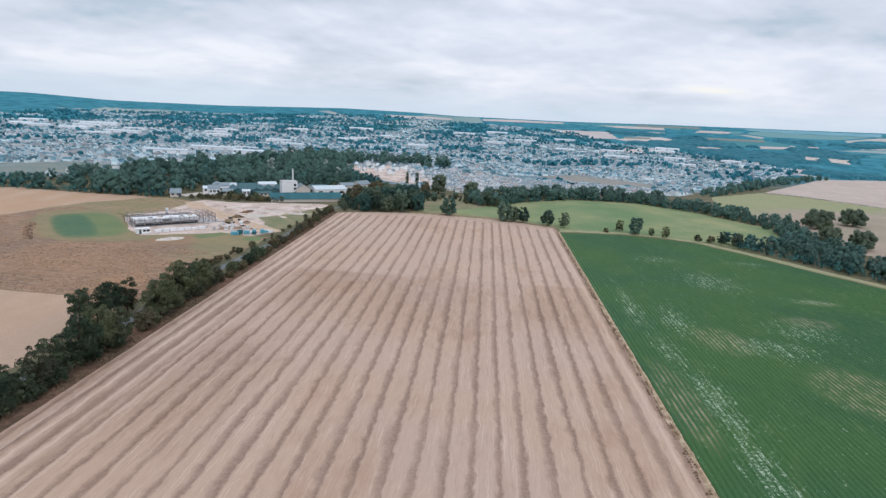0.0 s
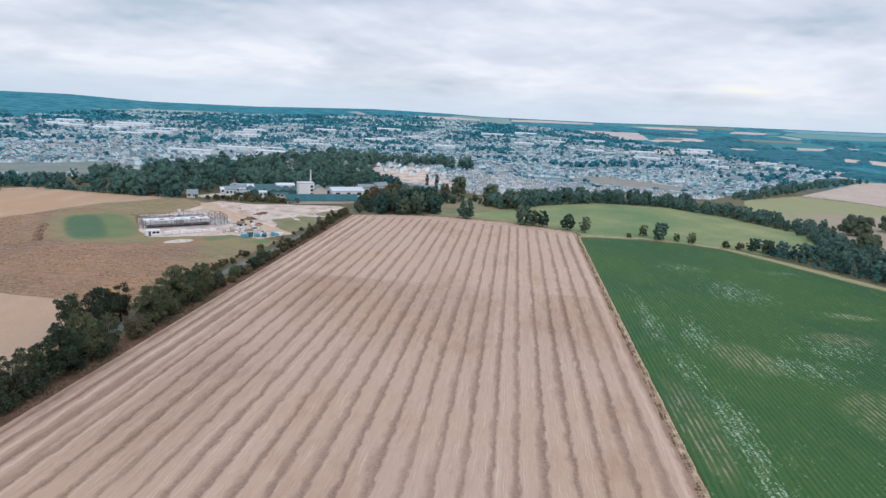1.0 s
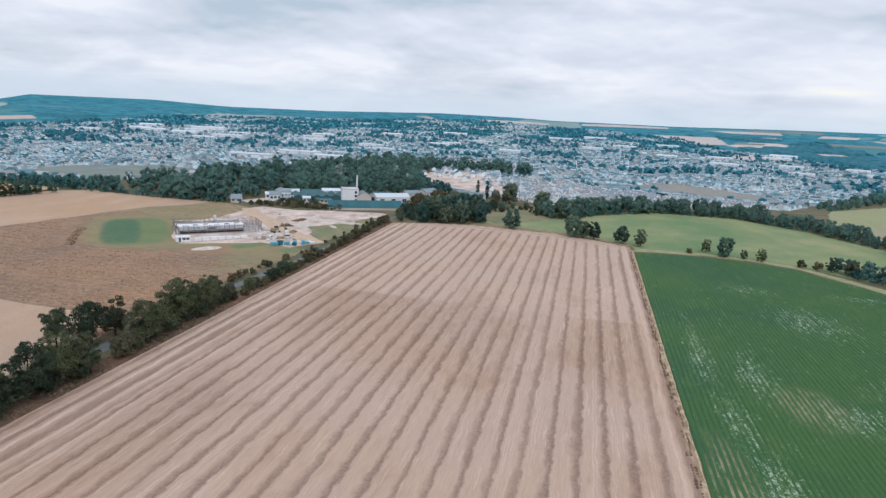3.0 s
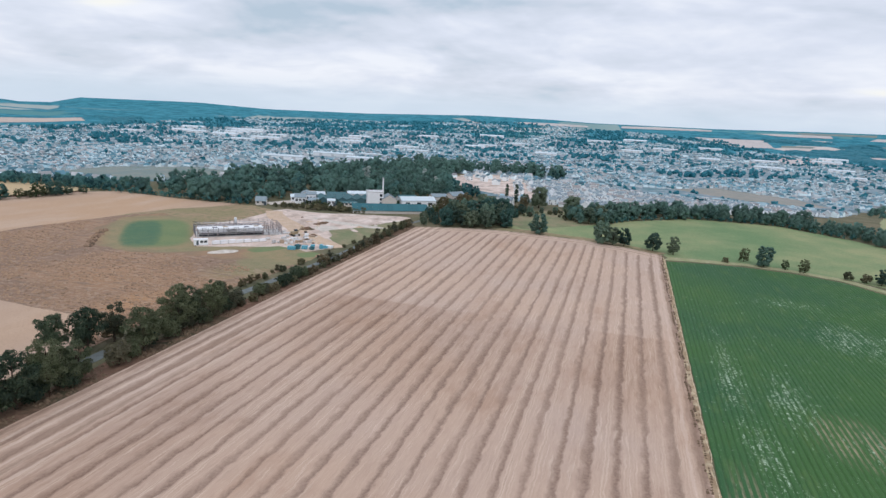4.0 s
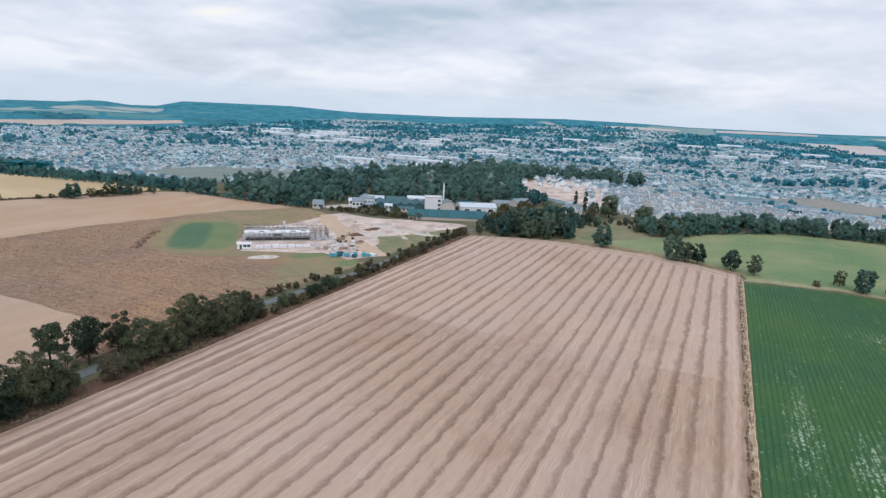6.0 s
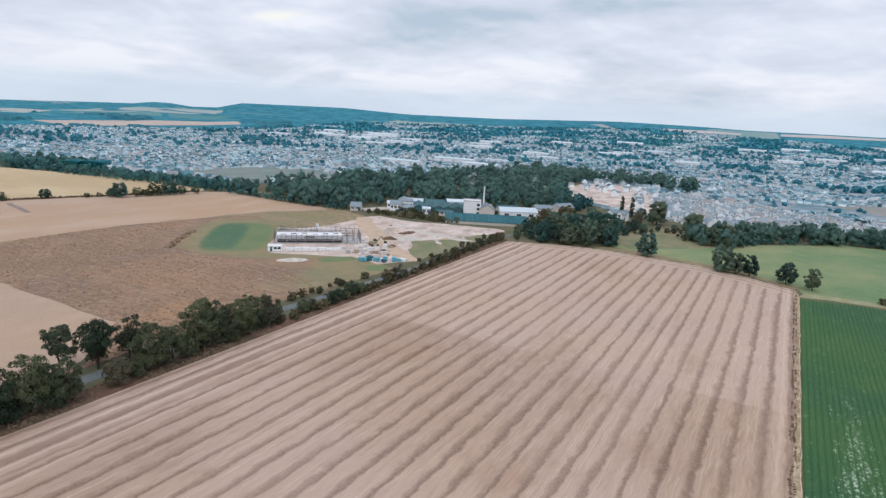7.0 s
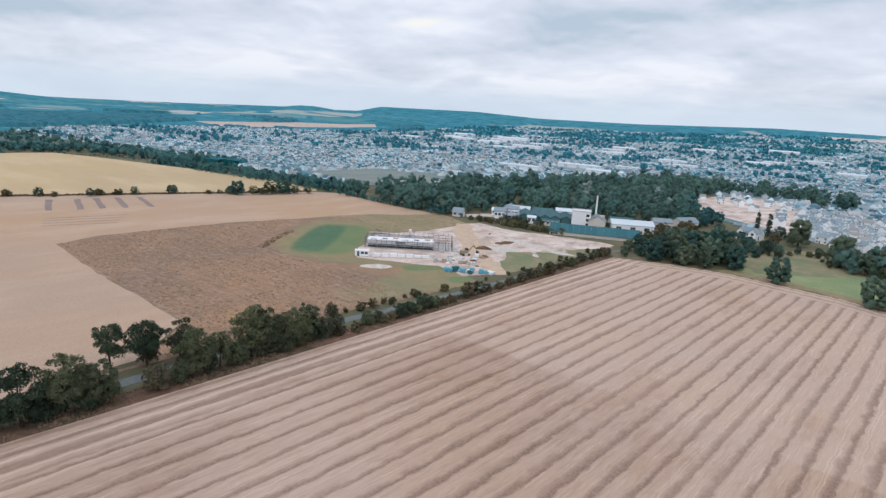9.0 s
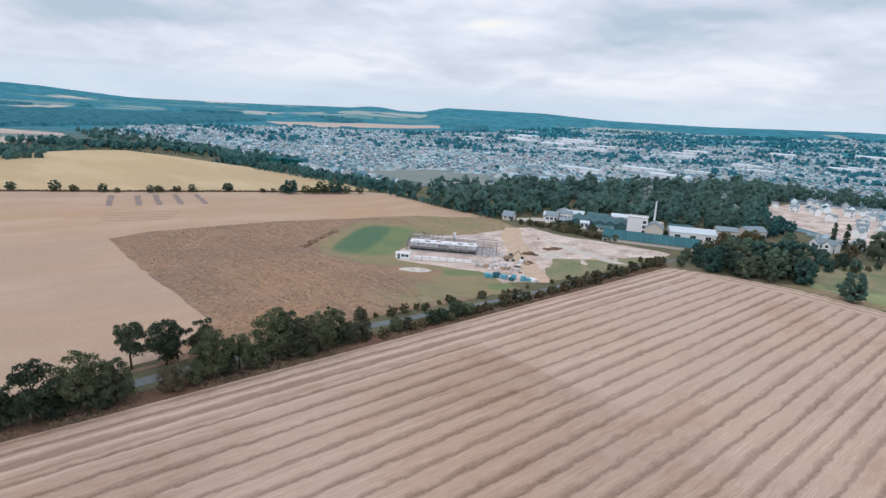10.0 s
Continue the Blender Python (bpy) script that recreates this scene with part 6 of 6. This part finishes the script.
    for u in (-1.4, 36.2):
        for i in range(7):
            part("scaffold_pole", Geo().tube((u, i * 2.2 - 0.4, -0.1), (u, i * 2.2 - 0.4, 6.8), 0.07, 0.07, 6), M_SCAFFOLD, t)
        for z in (2.1, 4.2, 6.2):
            part("scaffold_ledger", Geo().tube((u, -0.8, z), (u, W + 0.8, z), 0.06, 0.06, 6), M_SCAFFOLD, t)
    for i in range(9):
        part("roof_rail_post", Geo().tube((1 + i * 1.9, W - 1.6, 5.3), (1 + i * 1.9, W - 1.6, 7.9), 0.09, 0.09, 6), M_REDSTEEL, t)


steel_frame_building()


def cabin(x, y, turn, w, d, h, mat, label, name="site_cabin"):
    t = thing(name, label, "cabin", pose(x, y, 0.085, 0, 0, turn))
    part("body", Geo().box(0, 0, 0.15, w, d, h - 0.15), mat, t)
    part("roof", Geo().box(0, 0, h, w + 0.2, d + 0.2, 0.12), M_SHEET, t)
    door = part("door", Geo().box(-w * 0.25, -d / 2, 0.15, 0.9, 0.1, 2.0), M_DOOR, t)
    part("handle", Geo().box(-w * 0.25 + 0.35, -d / 2 - 0.08, 1.1, 0.06, 0.08, 0.2), M_STEEL, door)
    for k in (0.05, 0.32):
        part("window", Geo().box(w * k, -d / 2, 1.1, 1.2, 0.1, 0.9), M_GLASS, t)
    for sx in (-1, 1):
        part("skid", Geo().box(sx * w * 0.4, 0, 0, 0.2, d, 0.15), M_DARK, t)


cabin(-148.0, 258.5, 42, 5.6, 2.6, 2.4, M_WHITE, "white site cabin on the bare earth")


def stack(x, y, turn, w, d, h, mat, label, layers=3, group="stacked building materials"):
    """Building material on a pallet in layers."""
    t = thing("material_stack", label, "stack", pose(x, y, 0.085, 0, 0, turn), group)
    part("pallet", Geo().box(0, 0, 0, w, d, 0.14), M_TIMBER, t)
    for i in range(layers):
        part("layer", Geo().box((i % 2) * 0.08 - 0.04, 0, 0.14 + i * h / layers, w * (0.98 - 0.03 * i), d * 0.96, h / layers - 0.03), mat, t)


rnd = random.Random(5)
for i in range(7):
    stack(-143.5 + i * 2.25, 262.5 + i * 2.4, 46 + rnd.uniform(-6, 6), 3.0, 1.7, rnd.uniform(0.9, 1.5), M_SHEET, "white-wrapped stack of building panels on bare earth", 2)
for i in range(20):
    stack(-124 + i * 0.62 + rnd.uniform(-1.6, 1.6), 276.0 + i * 0.5 + rnd.uniform(-2.2, 2.2), rnd.uniform(0, 90), rnd.uniform(0.8, 2.0), rnd.uniform(0.8, 1.4), rnd.uniform(0.5, 1.5), rnd.choice((M_SHEET, M_SHEET, M_CONCRETE, M_TIMBER, M_STEEL)), "pale pallet stack of blocks on bare earth")
for i in range(17):
    m = rnd.choice((M_BLUE, M_SHEET, M_BLUE, M_TEAL, M_SHEET, M_STEEL))
    stack(-111.5 + i * 0.85 + rnd.uniform(-1.3, 1.3), 268.0 + i * 0.75 + rnd.uniform(-1.6, 1.6), rnd.uniform(0, 90), rnd.uniform(1.0, 3.0), rnd.uniform(1.0, 1.9), rnd.uniform(0.6, 1.9), m,
          {M_BLUE: "stack under bright blue sheeting", M_SHEET: "white-wrapped stack of insulation", M_TEAL: "dark teal crate of materials", M_STEEL: "grey stack of steel on bare earth"}[m], 2)
for i in range(22):
    stack(-127 + rnd.uniform(-9, 11), 290 + rnd.uniform(-9, 13), rnd.uniform(0, 90), rnd.uniform(1.2, 2.6), 1.3, rnd.uniform(0.5, 1.1), rnd.choice((M_TIMBER, M_SCAFFOLD, M_STEEL, M_CONCRETE, M_SHEET)), "scattered stack of building materials on bare earth", 2)


def excavator(x, y, turn, label):
    t = thing("excavator", label, "excavator", pose(x, y, 0.085, 0, 0, turn))
    for s in (-1, 1):
        part("track", Geo().box(0, s * 1.1, 0, 3.6, 0.55, 0.8), M_DARK, t)
    part("body", Geo().box(-0.5, 0, 0.9, 2.8, 2.4, 1.2), M_YELLOW, t)
    part("cab", Geo().box(0.7, 0.65, 0.9, 1.3, 1.1, 2.0), M_GLASS, t)
    part("boom", Geo().tube((0.8, -0.3, 1.5), (3.4, -0.3, 4.2), 0.28, 0.22, 6).tube((3.4, -0.3, 4.2), (5.4, -0.3, 1.6), 0.22, 0.16, 6), M_YELLOW, t)
    part("bucket", Geo().box(5.4, -0.3, 0.7, 0.9, 1.0, 1.0, 10), M_DARK, t)


excavator(-124, 295, 60, "dull yellow tracked excavator on the building site")


def heap(x, y, rx, ry, h, mat, label, seed, name="spoil_mound", z=0.05, turn=0):
    """Loose heap with an uneven surface."""
    n, m = 10, 28
    g = Geo()
    pts = [(0, 0, h)]
    for i in range(1, n + 1):
        for j in range(m):
            a = 2 * math.pi * j / m
            k = i / n
            b = noise.noise(Vector((math.cos(a) * 2 * k + seed, math.sin(a) * 2 * k, seed)))
            r = k * (1 + 0.28 * noise.noise(Vector((math.cos(a) * 1.3, math.sin(a) * 1.3, seed * 3))))
            pts.append((math.cos(a) * rx * r, math.sin(a) * ry * r, max(h * (1 - k ** 1.4) * (1 + 0.5 * b), 0) - (0.2 if i == n else 0)))
    f = [(0, 1 + j, 1 + (j + 1) % m) for j in range(m)]
    f += [(1 + i * m + j, 1 + (i + 1) * m + j, 1 + (i + 1) * m + (j + 1) % m, 1 + i * m + (j + 1) % m) for i in range(n - 1) for j in range(m)]
    ob = part(name, g.add(pts, f), mat, at=pose(x, y, z, 0, 0, turn))
    return tagged(ob, label, "mound")


heap(-132.5, 252.0, 7.0, 3.0, 0.9, M_PALE, "low heap of pale sand beside the grass", 1, "sand_mound", 0.05, 50)
for i, (x, y, rx, ry, h) in enumerate(((-127, 311, 4, 2, 1.4), (-121.5, 304, 4.5, 2, 1.2), (-128, 330, 5, 2, 1.0), (-133, 322, 3, 1.6, 1.2), (-117, 299, 3, 2, 1.0), (-105, 320, 3, 1.4, 0.8))):
    heap(x, y, rx, ry, h, M_BANK if i % 2 == 0 else M_SITE, "dug-out brown spoil heap on the building site", i + 3, turn=40 + 20 * i)
rnd2 = random.Random(14)
for i in range(26):
    x, y = rnd2.choice(((-128, 318), (-118, 306), (-134, 334), (-112, 292), (-145, 344), (-106, 330)))
    heap(x + rnd2.uniform(-7, 7), y + rnd2.uniform(-8, 8), rnd2.uniform(0.8, 2.6), rnd2.uniform(0.6, 1.4), rnd2.uniform(0.3, 0.9), rnd2.choice((M_BANK, M_SITE, M_HAUL, M_PALE)), "small heap of dug earth and rubble on the building site", i + 31, "earth_mound", 0.07, rnd2.uniform(0, 180))
for i, (x, y, rx, ry, h) in enumerate(((-184, 237, 4, 1.3, 0.6), (-189, 243, 4.5, 1.5, 0.7), (-194, 250, 4, 1.3, 0.6), (-199, 257, 4, 1.5, 0.7), (-203, 263, 3, 1.2, 0.5))):
    heap(x, y, rx, ry, h, M_BANK, "dark overgrown earth bund beside the mown grass", i + 13, "earth_bund", turn=125)


# ---- factory ----
def windows(t, w, d, z, n, ww, wh, side=-1):
    for i in range(n):
        x = -w / 2 + w * (i + 0.5) / n
        win = part("window", Geo().box(x, side * d / 2, z, ww, 0.14, wh), M_GLASS, t)
        part("sill", Geo().box(x, side * (d / 2 + 0.08), z - 0.12, ww + 0.2, 0.22, 0.1), M_CONCRETE, win)
        part("frame", Geo().box(x, side * (d / 2 + 0.06), z + wh, ww + 0.2, 0.14, 0.12).box(x, side * (d / 2 + 0.06), z, 0.08, 0.08, wh), M_WHITE, win)


def gabled(x, y, turn, w, d, h, rise, wall, roof, label, category="building", name="factory_building", n=4, ww=1.4, wh=1.4):
    t = thing(name, label, category, pose(x, y, 0, 0, 0, turn))
    part("wall", Geo().body(w, d, h, rise), wall, t)
    part("roof", Geo().roof(w, d, h, rise, 0.35, 0.25), roof, t)
    windows(t, w, d, h * 0.45, n, ww, wh)
    part("door", Geo().box(w * 0.42, -d / 2, 0, 1.6, 0.14, 2.4), M_DOOR, t)
    return t


def long_shed():
    t = thing("long_shed", "long low shed with a sloping teal metal roof", "shed", pose(-111.0, 383.5, 0, 0, 0, 29))
    L = 45.0
    v = [(-L / 2, -4.5, 0), (L / 2, -4.5, 0), (L / 2, 4.5, 0), (-L / 2, 4.5, 0), (-L / 2, -4.5, 1.7), (L / 2, -4.5, 1.7), (L / 2, 4.5, 4.3), (-L / 2, 4.5, 4.3)]
    part("wall", Geo().add(v, ((0, 1, 5, 4), (1, 2, 6, 5), (2, 3, 7, 6), (3, 0, 4, 7), (4, 5, 6, 7))), M_CREAM, t)
    n = 15
    for i in range(n):
        x0, x1 = -L / 2 - 0.3 + (L + 0.6) * i / n, -L / 2 - 0.3 + (L + 0.6) * (i + 1) / n - 0.06
        q = [(x0, -4.9, 1.62), (x1, -4.9, 1.62), (x1, 4.8, 4.42), (x0, 4.8, 4.42), (x0, -4.9, 1.80), (x1, -4.9, 1.80), (x1, 4.8, 4.60), (x0, 4.8, 4.60)]
        part("roof_sheet", Geo().add(q, ((3, 2, 1, 0), (4, 5, 6, 7), (0, 1, 5, 4), (1, 2, 6, 5), (2, 3, 7, 6), (3, 0, 4, 7))), M_TEAL, t)


long_shed()
t = thing("factory_tower", "tall flat-roofed white factory block", "building", pose(-127.5, 398.5, 0, 0, 0, 29))
part("wall", Geo().box(0, 0, 0, 10, 8, 9.6), M_SHEET, t)
part("parapet", Geo().box(0, -3.9, 9.6, 10.2, 0.4, 0.5).box(0, 3.9, 9.6, 10.2, 0.4, 0.5).box(-4.9, 0, 9.6, 0.4, 7.4, 0.5).box(4.9, 0, 9.6, 0.4, 7.4, 0.5), M_STEEL, t)
for z in (2.0, 4.6, 7.0):
    part("window", Geo().box(3.4, -4, z, 1.6, 0.16, 1.5), M_GLASS, t)
    part("window", Geo().box(5, 0, z, 0.16, 1.6, 1.5), M_GLASS, t)
gabled(-119.5, 401.5, 119, 9, 9, 5.6, 2.6, M_CREAM, M_SLATE, "pinkish gabled factory house beside the white block", n=3)
gabled(-104.5, 412.0, 35, 22, 12, 5.0, 1.8, M_WHITE, M_PALEROOF, "white factory hall with a pale grey metal roof", n=3, ww=2.6, wh=1.8)
gabled(-113, 417, 35, 12, 10, 4.5, 2.0, M_CREAM, M_DARKTEAL, "low factory hall with a dull green roof", n=4)
for i in range(6):
    gabled(-162.0 + i * 5.0, 395.0 + i * 3.0, 122, 18, 5.2, 3.3, 1.3, M_DARKTEAL, M_DARKTEAL, "bay of the factory's green saw-tooth roofed works", n=2)
gabled(-171.5, 384.0, 30, 6.5, 6, 4.2, 1.8, M_WHITE, M_SLATE, "white office house at the factory gate", n=3)
gabled(-163.5, 386.0, 30, 6, 5, 2.6, 1.2, M_CREAM, M_SLATE, "low grey annexe of the factory", n=3)
gabled(-142.0, 391.0, 29, 10, 5, 2.2, 0.8, M_CREAM, M_DARKTEAL, "pale lean-to workshop of the factory", n=4)
gabled(-151.5, 386.5, 29, 4.5, 4, 3.4, 0.8, M_SHEET, M_PALEROOF, "small pale store at the works", n=2)
for x, y, turn, w, d, h, wall, roof in ((-177.5, 391, 30, 8, 6, 3.0, M_SHEET, M_PALEROOF), (-175.5, 399, 118, 9, 6, 4.6, M_CREAM, M_SLATE), (-168.5, 392.5, 30, 6, 5, 5.2, M_SHEET, M_SLATE), (-170.5, 404, 30, 10, 6, 4.0, M_WHITE, M_PALEROOF), (-160.5, 412, 32, 12, 7, 3.6, M_CREAM, M_DARKTEAL), (-150, 421, 32, 12, 7, 4.2, M_SHEET, M_PALEROOF)):
    gabled(x, y, turn, w, d, h, 1.3, wall, roof, "pale unit in the crowded yard of the works", n=3)
gabled(-97.5, 436, 35, 10, 9, 5.0, 1.6, M_CREAM, M_SLATE, "cream house behind the factory", "house", "house", 3)
gabled(-90.0, 452, 60, 12, 8, 4.6, 2.2, M_CREAM, M_SLATE, "grey-roofed house behind the factory", "house", "house", 3)
gabled(-187.5, 366.0, 20, 6, 5, 2.6, 2.2, M_CREAM, M_SLATE, "small steep-roofed cottage at the field corner", "house", "house", 2)
sheet("yard", [(-190, 374), (-183, 368), (-174, 384), (-182, 392)], 0.09, M_PALE, "pale gravel yard at the factory gate", "yard", 0.6, 2)
t = thing("factory_chimney", "tall slim white metal factory chimney", "chimney", pose(-133.7, 427.2, 0))
part("flue", Geo().tube((0, 0, -0.2), (0, 0, 14.8), 0.62, 0.46, 14), M_WHITE, t)
part("cap", Geo().tube((0, 0, 14.8), (0, 0, 15.2), 0.56, 0.56, 14), M_STEEL, t)
part("base", Geo().box(0, 0, -0.2, 2.4, 2.4, 2.2), M_CONCRETE, t)
part("boiler_house", Geo().box(3.5, -2.0, 0, 5, 4, 4.2), M_CREAM, t)

# villa in its garden
t = gabled(-56, 459, -8, 11, 6, 4.0, 2.0, M_WHITE, M_SLATE, "white villa with two front gables and a slate roof", "house", "villa", 4)
for sx in (-3.4, 3.0):
    part("gable_wing", Geo().body(3.8, 3.8, 4.4, 2.0), M_WHITE, t, at=pose(sx, -4.6, 0, 0, 0, 90))
    part("wing_roof", Geo().roof(3.8, 3.8, 4.4, 2.0), M_SLATE, t, at=pose(sx, -4.6, 0, 0, 0, 90))
    for z in (0.8, 2.8):
        part("window", Geo().box(sx, -6.5, z, 1.4, 0.12, 1.2), M_GLASS, t)
for sx in (-5.0, 5.0):
    part("chimney", Geo().box(sx, 0, 5.4, 0.9, 0.7, 2.0), M_CREAM, t)

rng = random.Random(91)
for i in range(22):
    k = i / 21
    tree(BUSHES[i % 3], -52 + 44 * k + rng.uniform(-7, 7), 428 + 4 * math.sin(i) + rng.uniform(-13, 14), rng.uniform(0, 360), rng.uniform(1.6, 3.6) / 4, "garden shrub below the villa", "shrub", "garden shrubs", name="shrub")
# pale trees that stand out of the wood
PALE = tree_meshes(51, 14, 6, 0.5, 14, 1500, 0.5, M_LEAF_PALE, 0.25, 5)
for x, y, h in ((-166, 474, 18), (-131, 508, 16), (-161, 463, 12), (-117, 494, 12)):
    tree(PALE, x, y, x * 3, h / 14, "silvery pale tree standing out of the dark wood", name="tree")
# hedge before the factory
rng = random.Random(77)
for i in range(20):
    k = i / 19
    tree(BUSHES[rng.choice((0, 2))], -176 + 52 * k + rng.uniform(-1, 1), 364 + 8 * k + rng.uniform(-1.2, 1.2), rng.uniform(0, 360), rng.uniform(2.6, 4.4) / 4, "dark hedge bush before the factory", "bush", "factory hedge bushes", name="bush")
for i in range(14):
    tree(SCRUBS[rng.choice((0, 2))], -168 + rng.uniform(0, 30), 377 + rng.uniform(0, 9), rng.uniform(0, 360), rng.uniform(2.2, 4.0) / 6, "garden shrub before the factory works", "shrub", "factory shrubs", name="shrub")
for i in range(9):
    tree(SCRUBS[2], -118 + rng.uniform(-2, 2) + i * 4.0, 402 + rng.uniform(-3, 3) + i * 4.5, rng.uniform(0, 360), rng.uniform(3, 5) / 6, "shrub behind the factory halls", "shrub", "factory shrubs", name="shrub")

# dark trampled strips in the pale stubble
for i, (x, y) in enumerate(((-320, 198.5), (-316, 211.2), (-314.5, 220.4), (-312, 230.7), (-308.5, 242))):
    c, k = math.cos(radians(-17 + i)), math.sin(radians(-17 + i))
    sheet("trampled_strip", [(x + c * u - k * v, y + k * u + c * v) for u, v in ((-17, -1.5), (17, -1.5), (17, 1.5), (-17, 1.5))], 0.075, M_SCAR, "dark trampled strip in the pale stubble", "field mark", 0.4, 2)
for i in range(4):
    x = -268 - i * 5.5
    sheet("wheel_track", [(x, 180 + 2 * i), (x + 0.9, 180 + 2 * i), (x + 8.5, 208 + 4 * i), (x + 7.5, 208 + 4 * i)], 0.075, M_SCAR, "thin dark wheel track in the pale stubble", "field mark", 0.3, 3)

sheet("hedge_bank", [(-377, 140), (-373, 138), (-356, 186), (-331, 257), (-318, 293), (-301, 346), (-305, 349), (-322, 294), (-335, 258), (-360, 187)], 0.12, M_BANK, "dark dry hedge bank between two fields", "bank", 0.8, 3)
drape("town_road", [(-620, 560), (-610, 556), (-566, 420), (-572, 418)], 0.5, M_PALE, "pale straight road into the town", "road", 0.08, 4.0)

sheet("haul_road", belt([(-169, 350), (-164, 341), (-150, 327), (-133, 311), (-117, 297), (-105, 288), (-96, 281)], 9.5), 0.13, M_HAUL, "tan earth haul road across the building site", "road", 0.9, 3)

# ---- the plan set out at its true size ----
for ob in list(scene.objects):
    if ob.parent is None and ob.type in ("MESH", "EMPTY"):
        ob.matrix_basis = Matrix.Scale(TRUE, 4) @ ob.matrix_basis
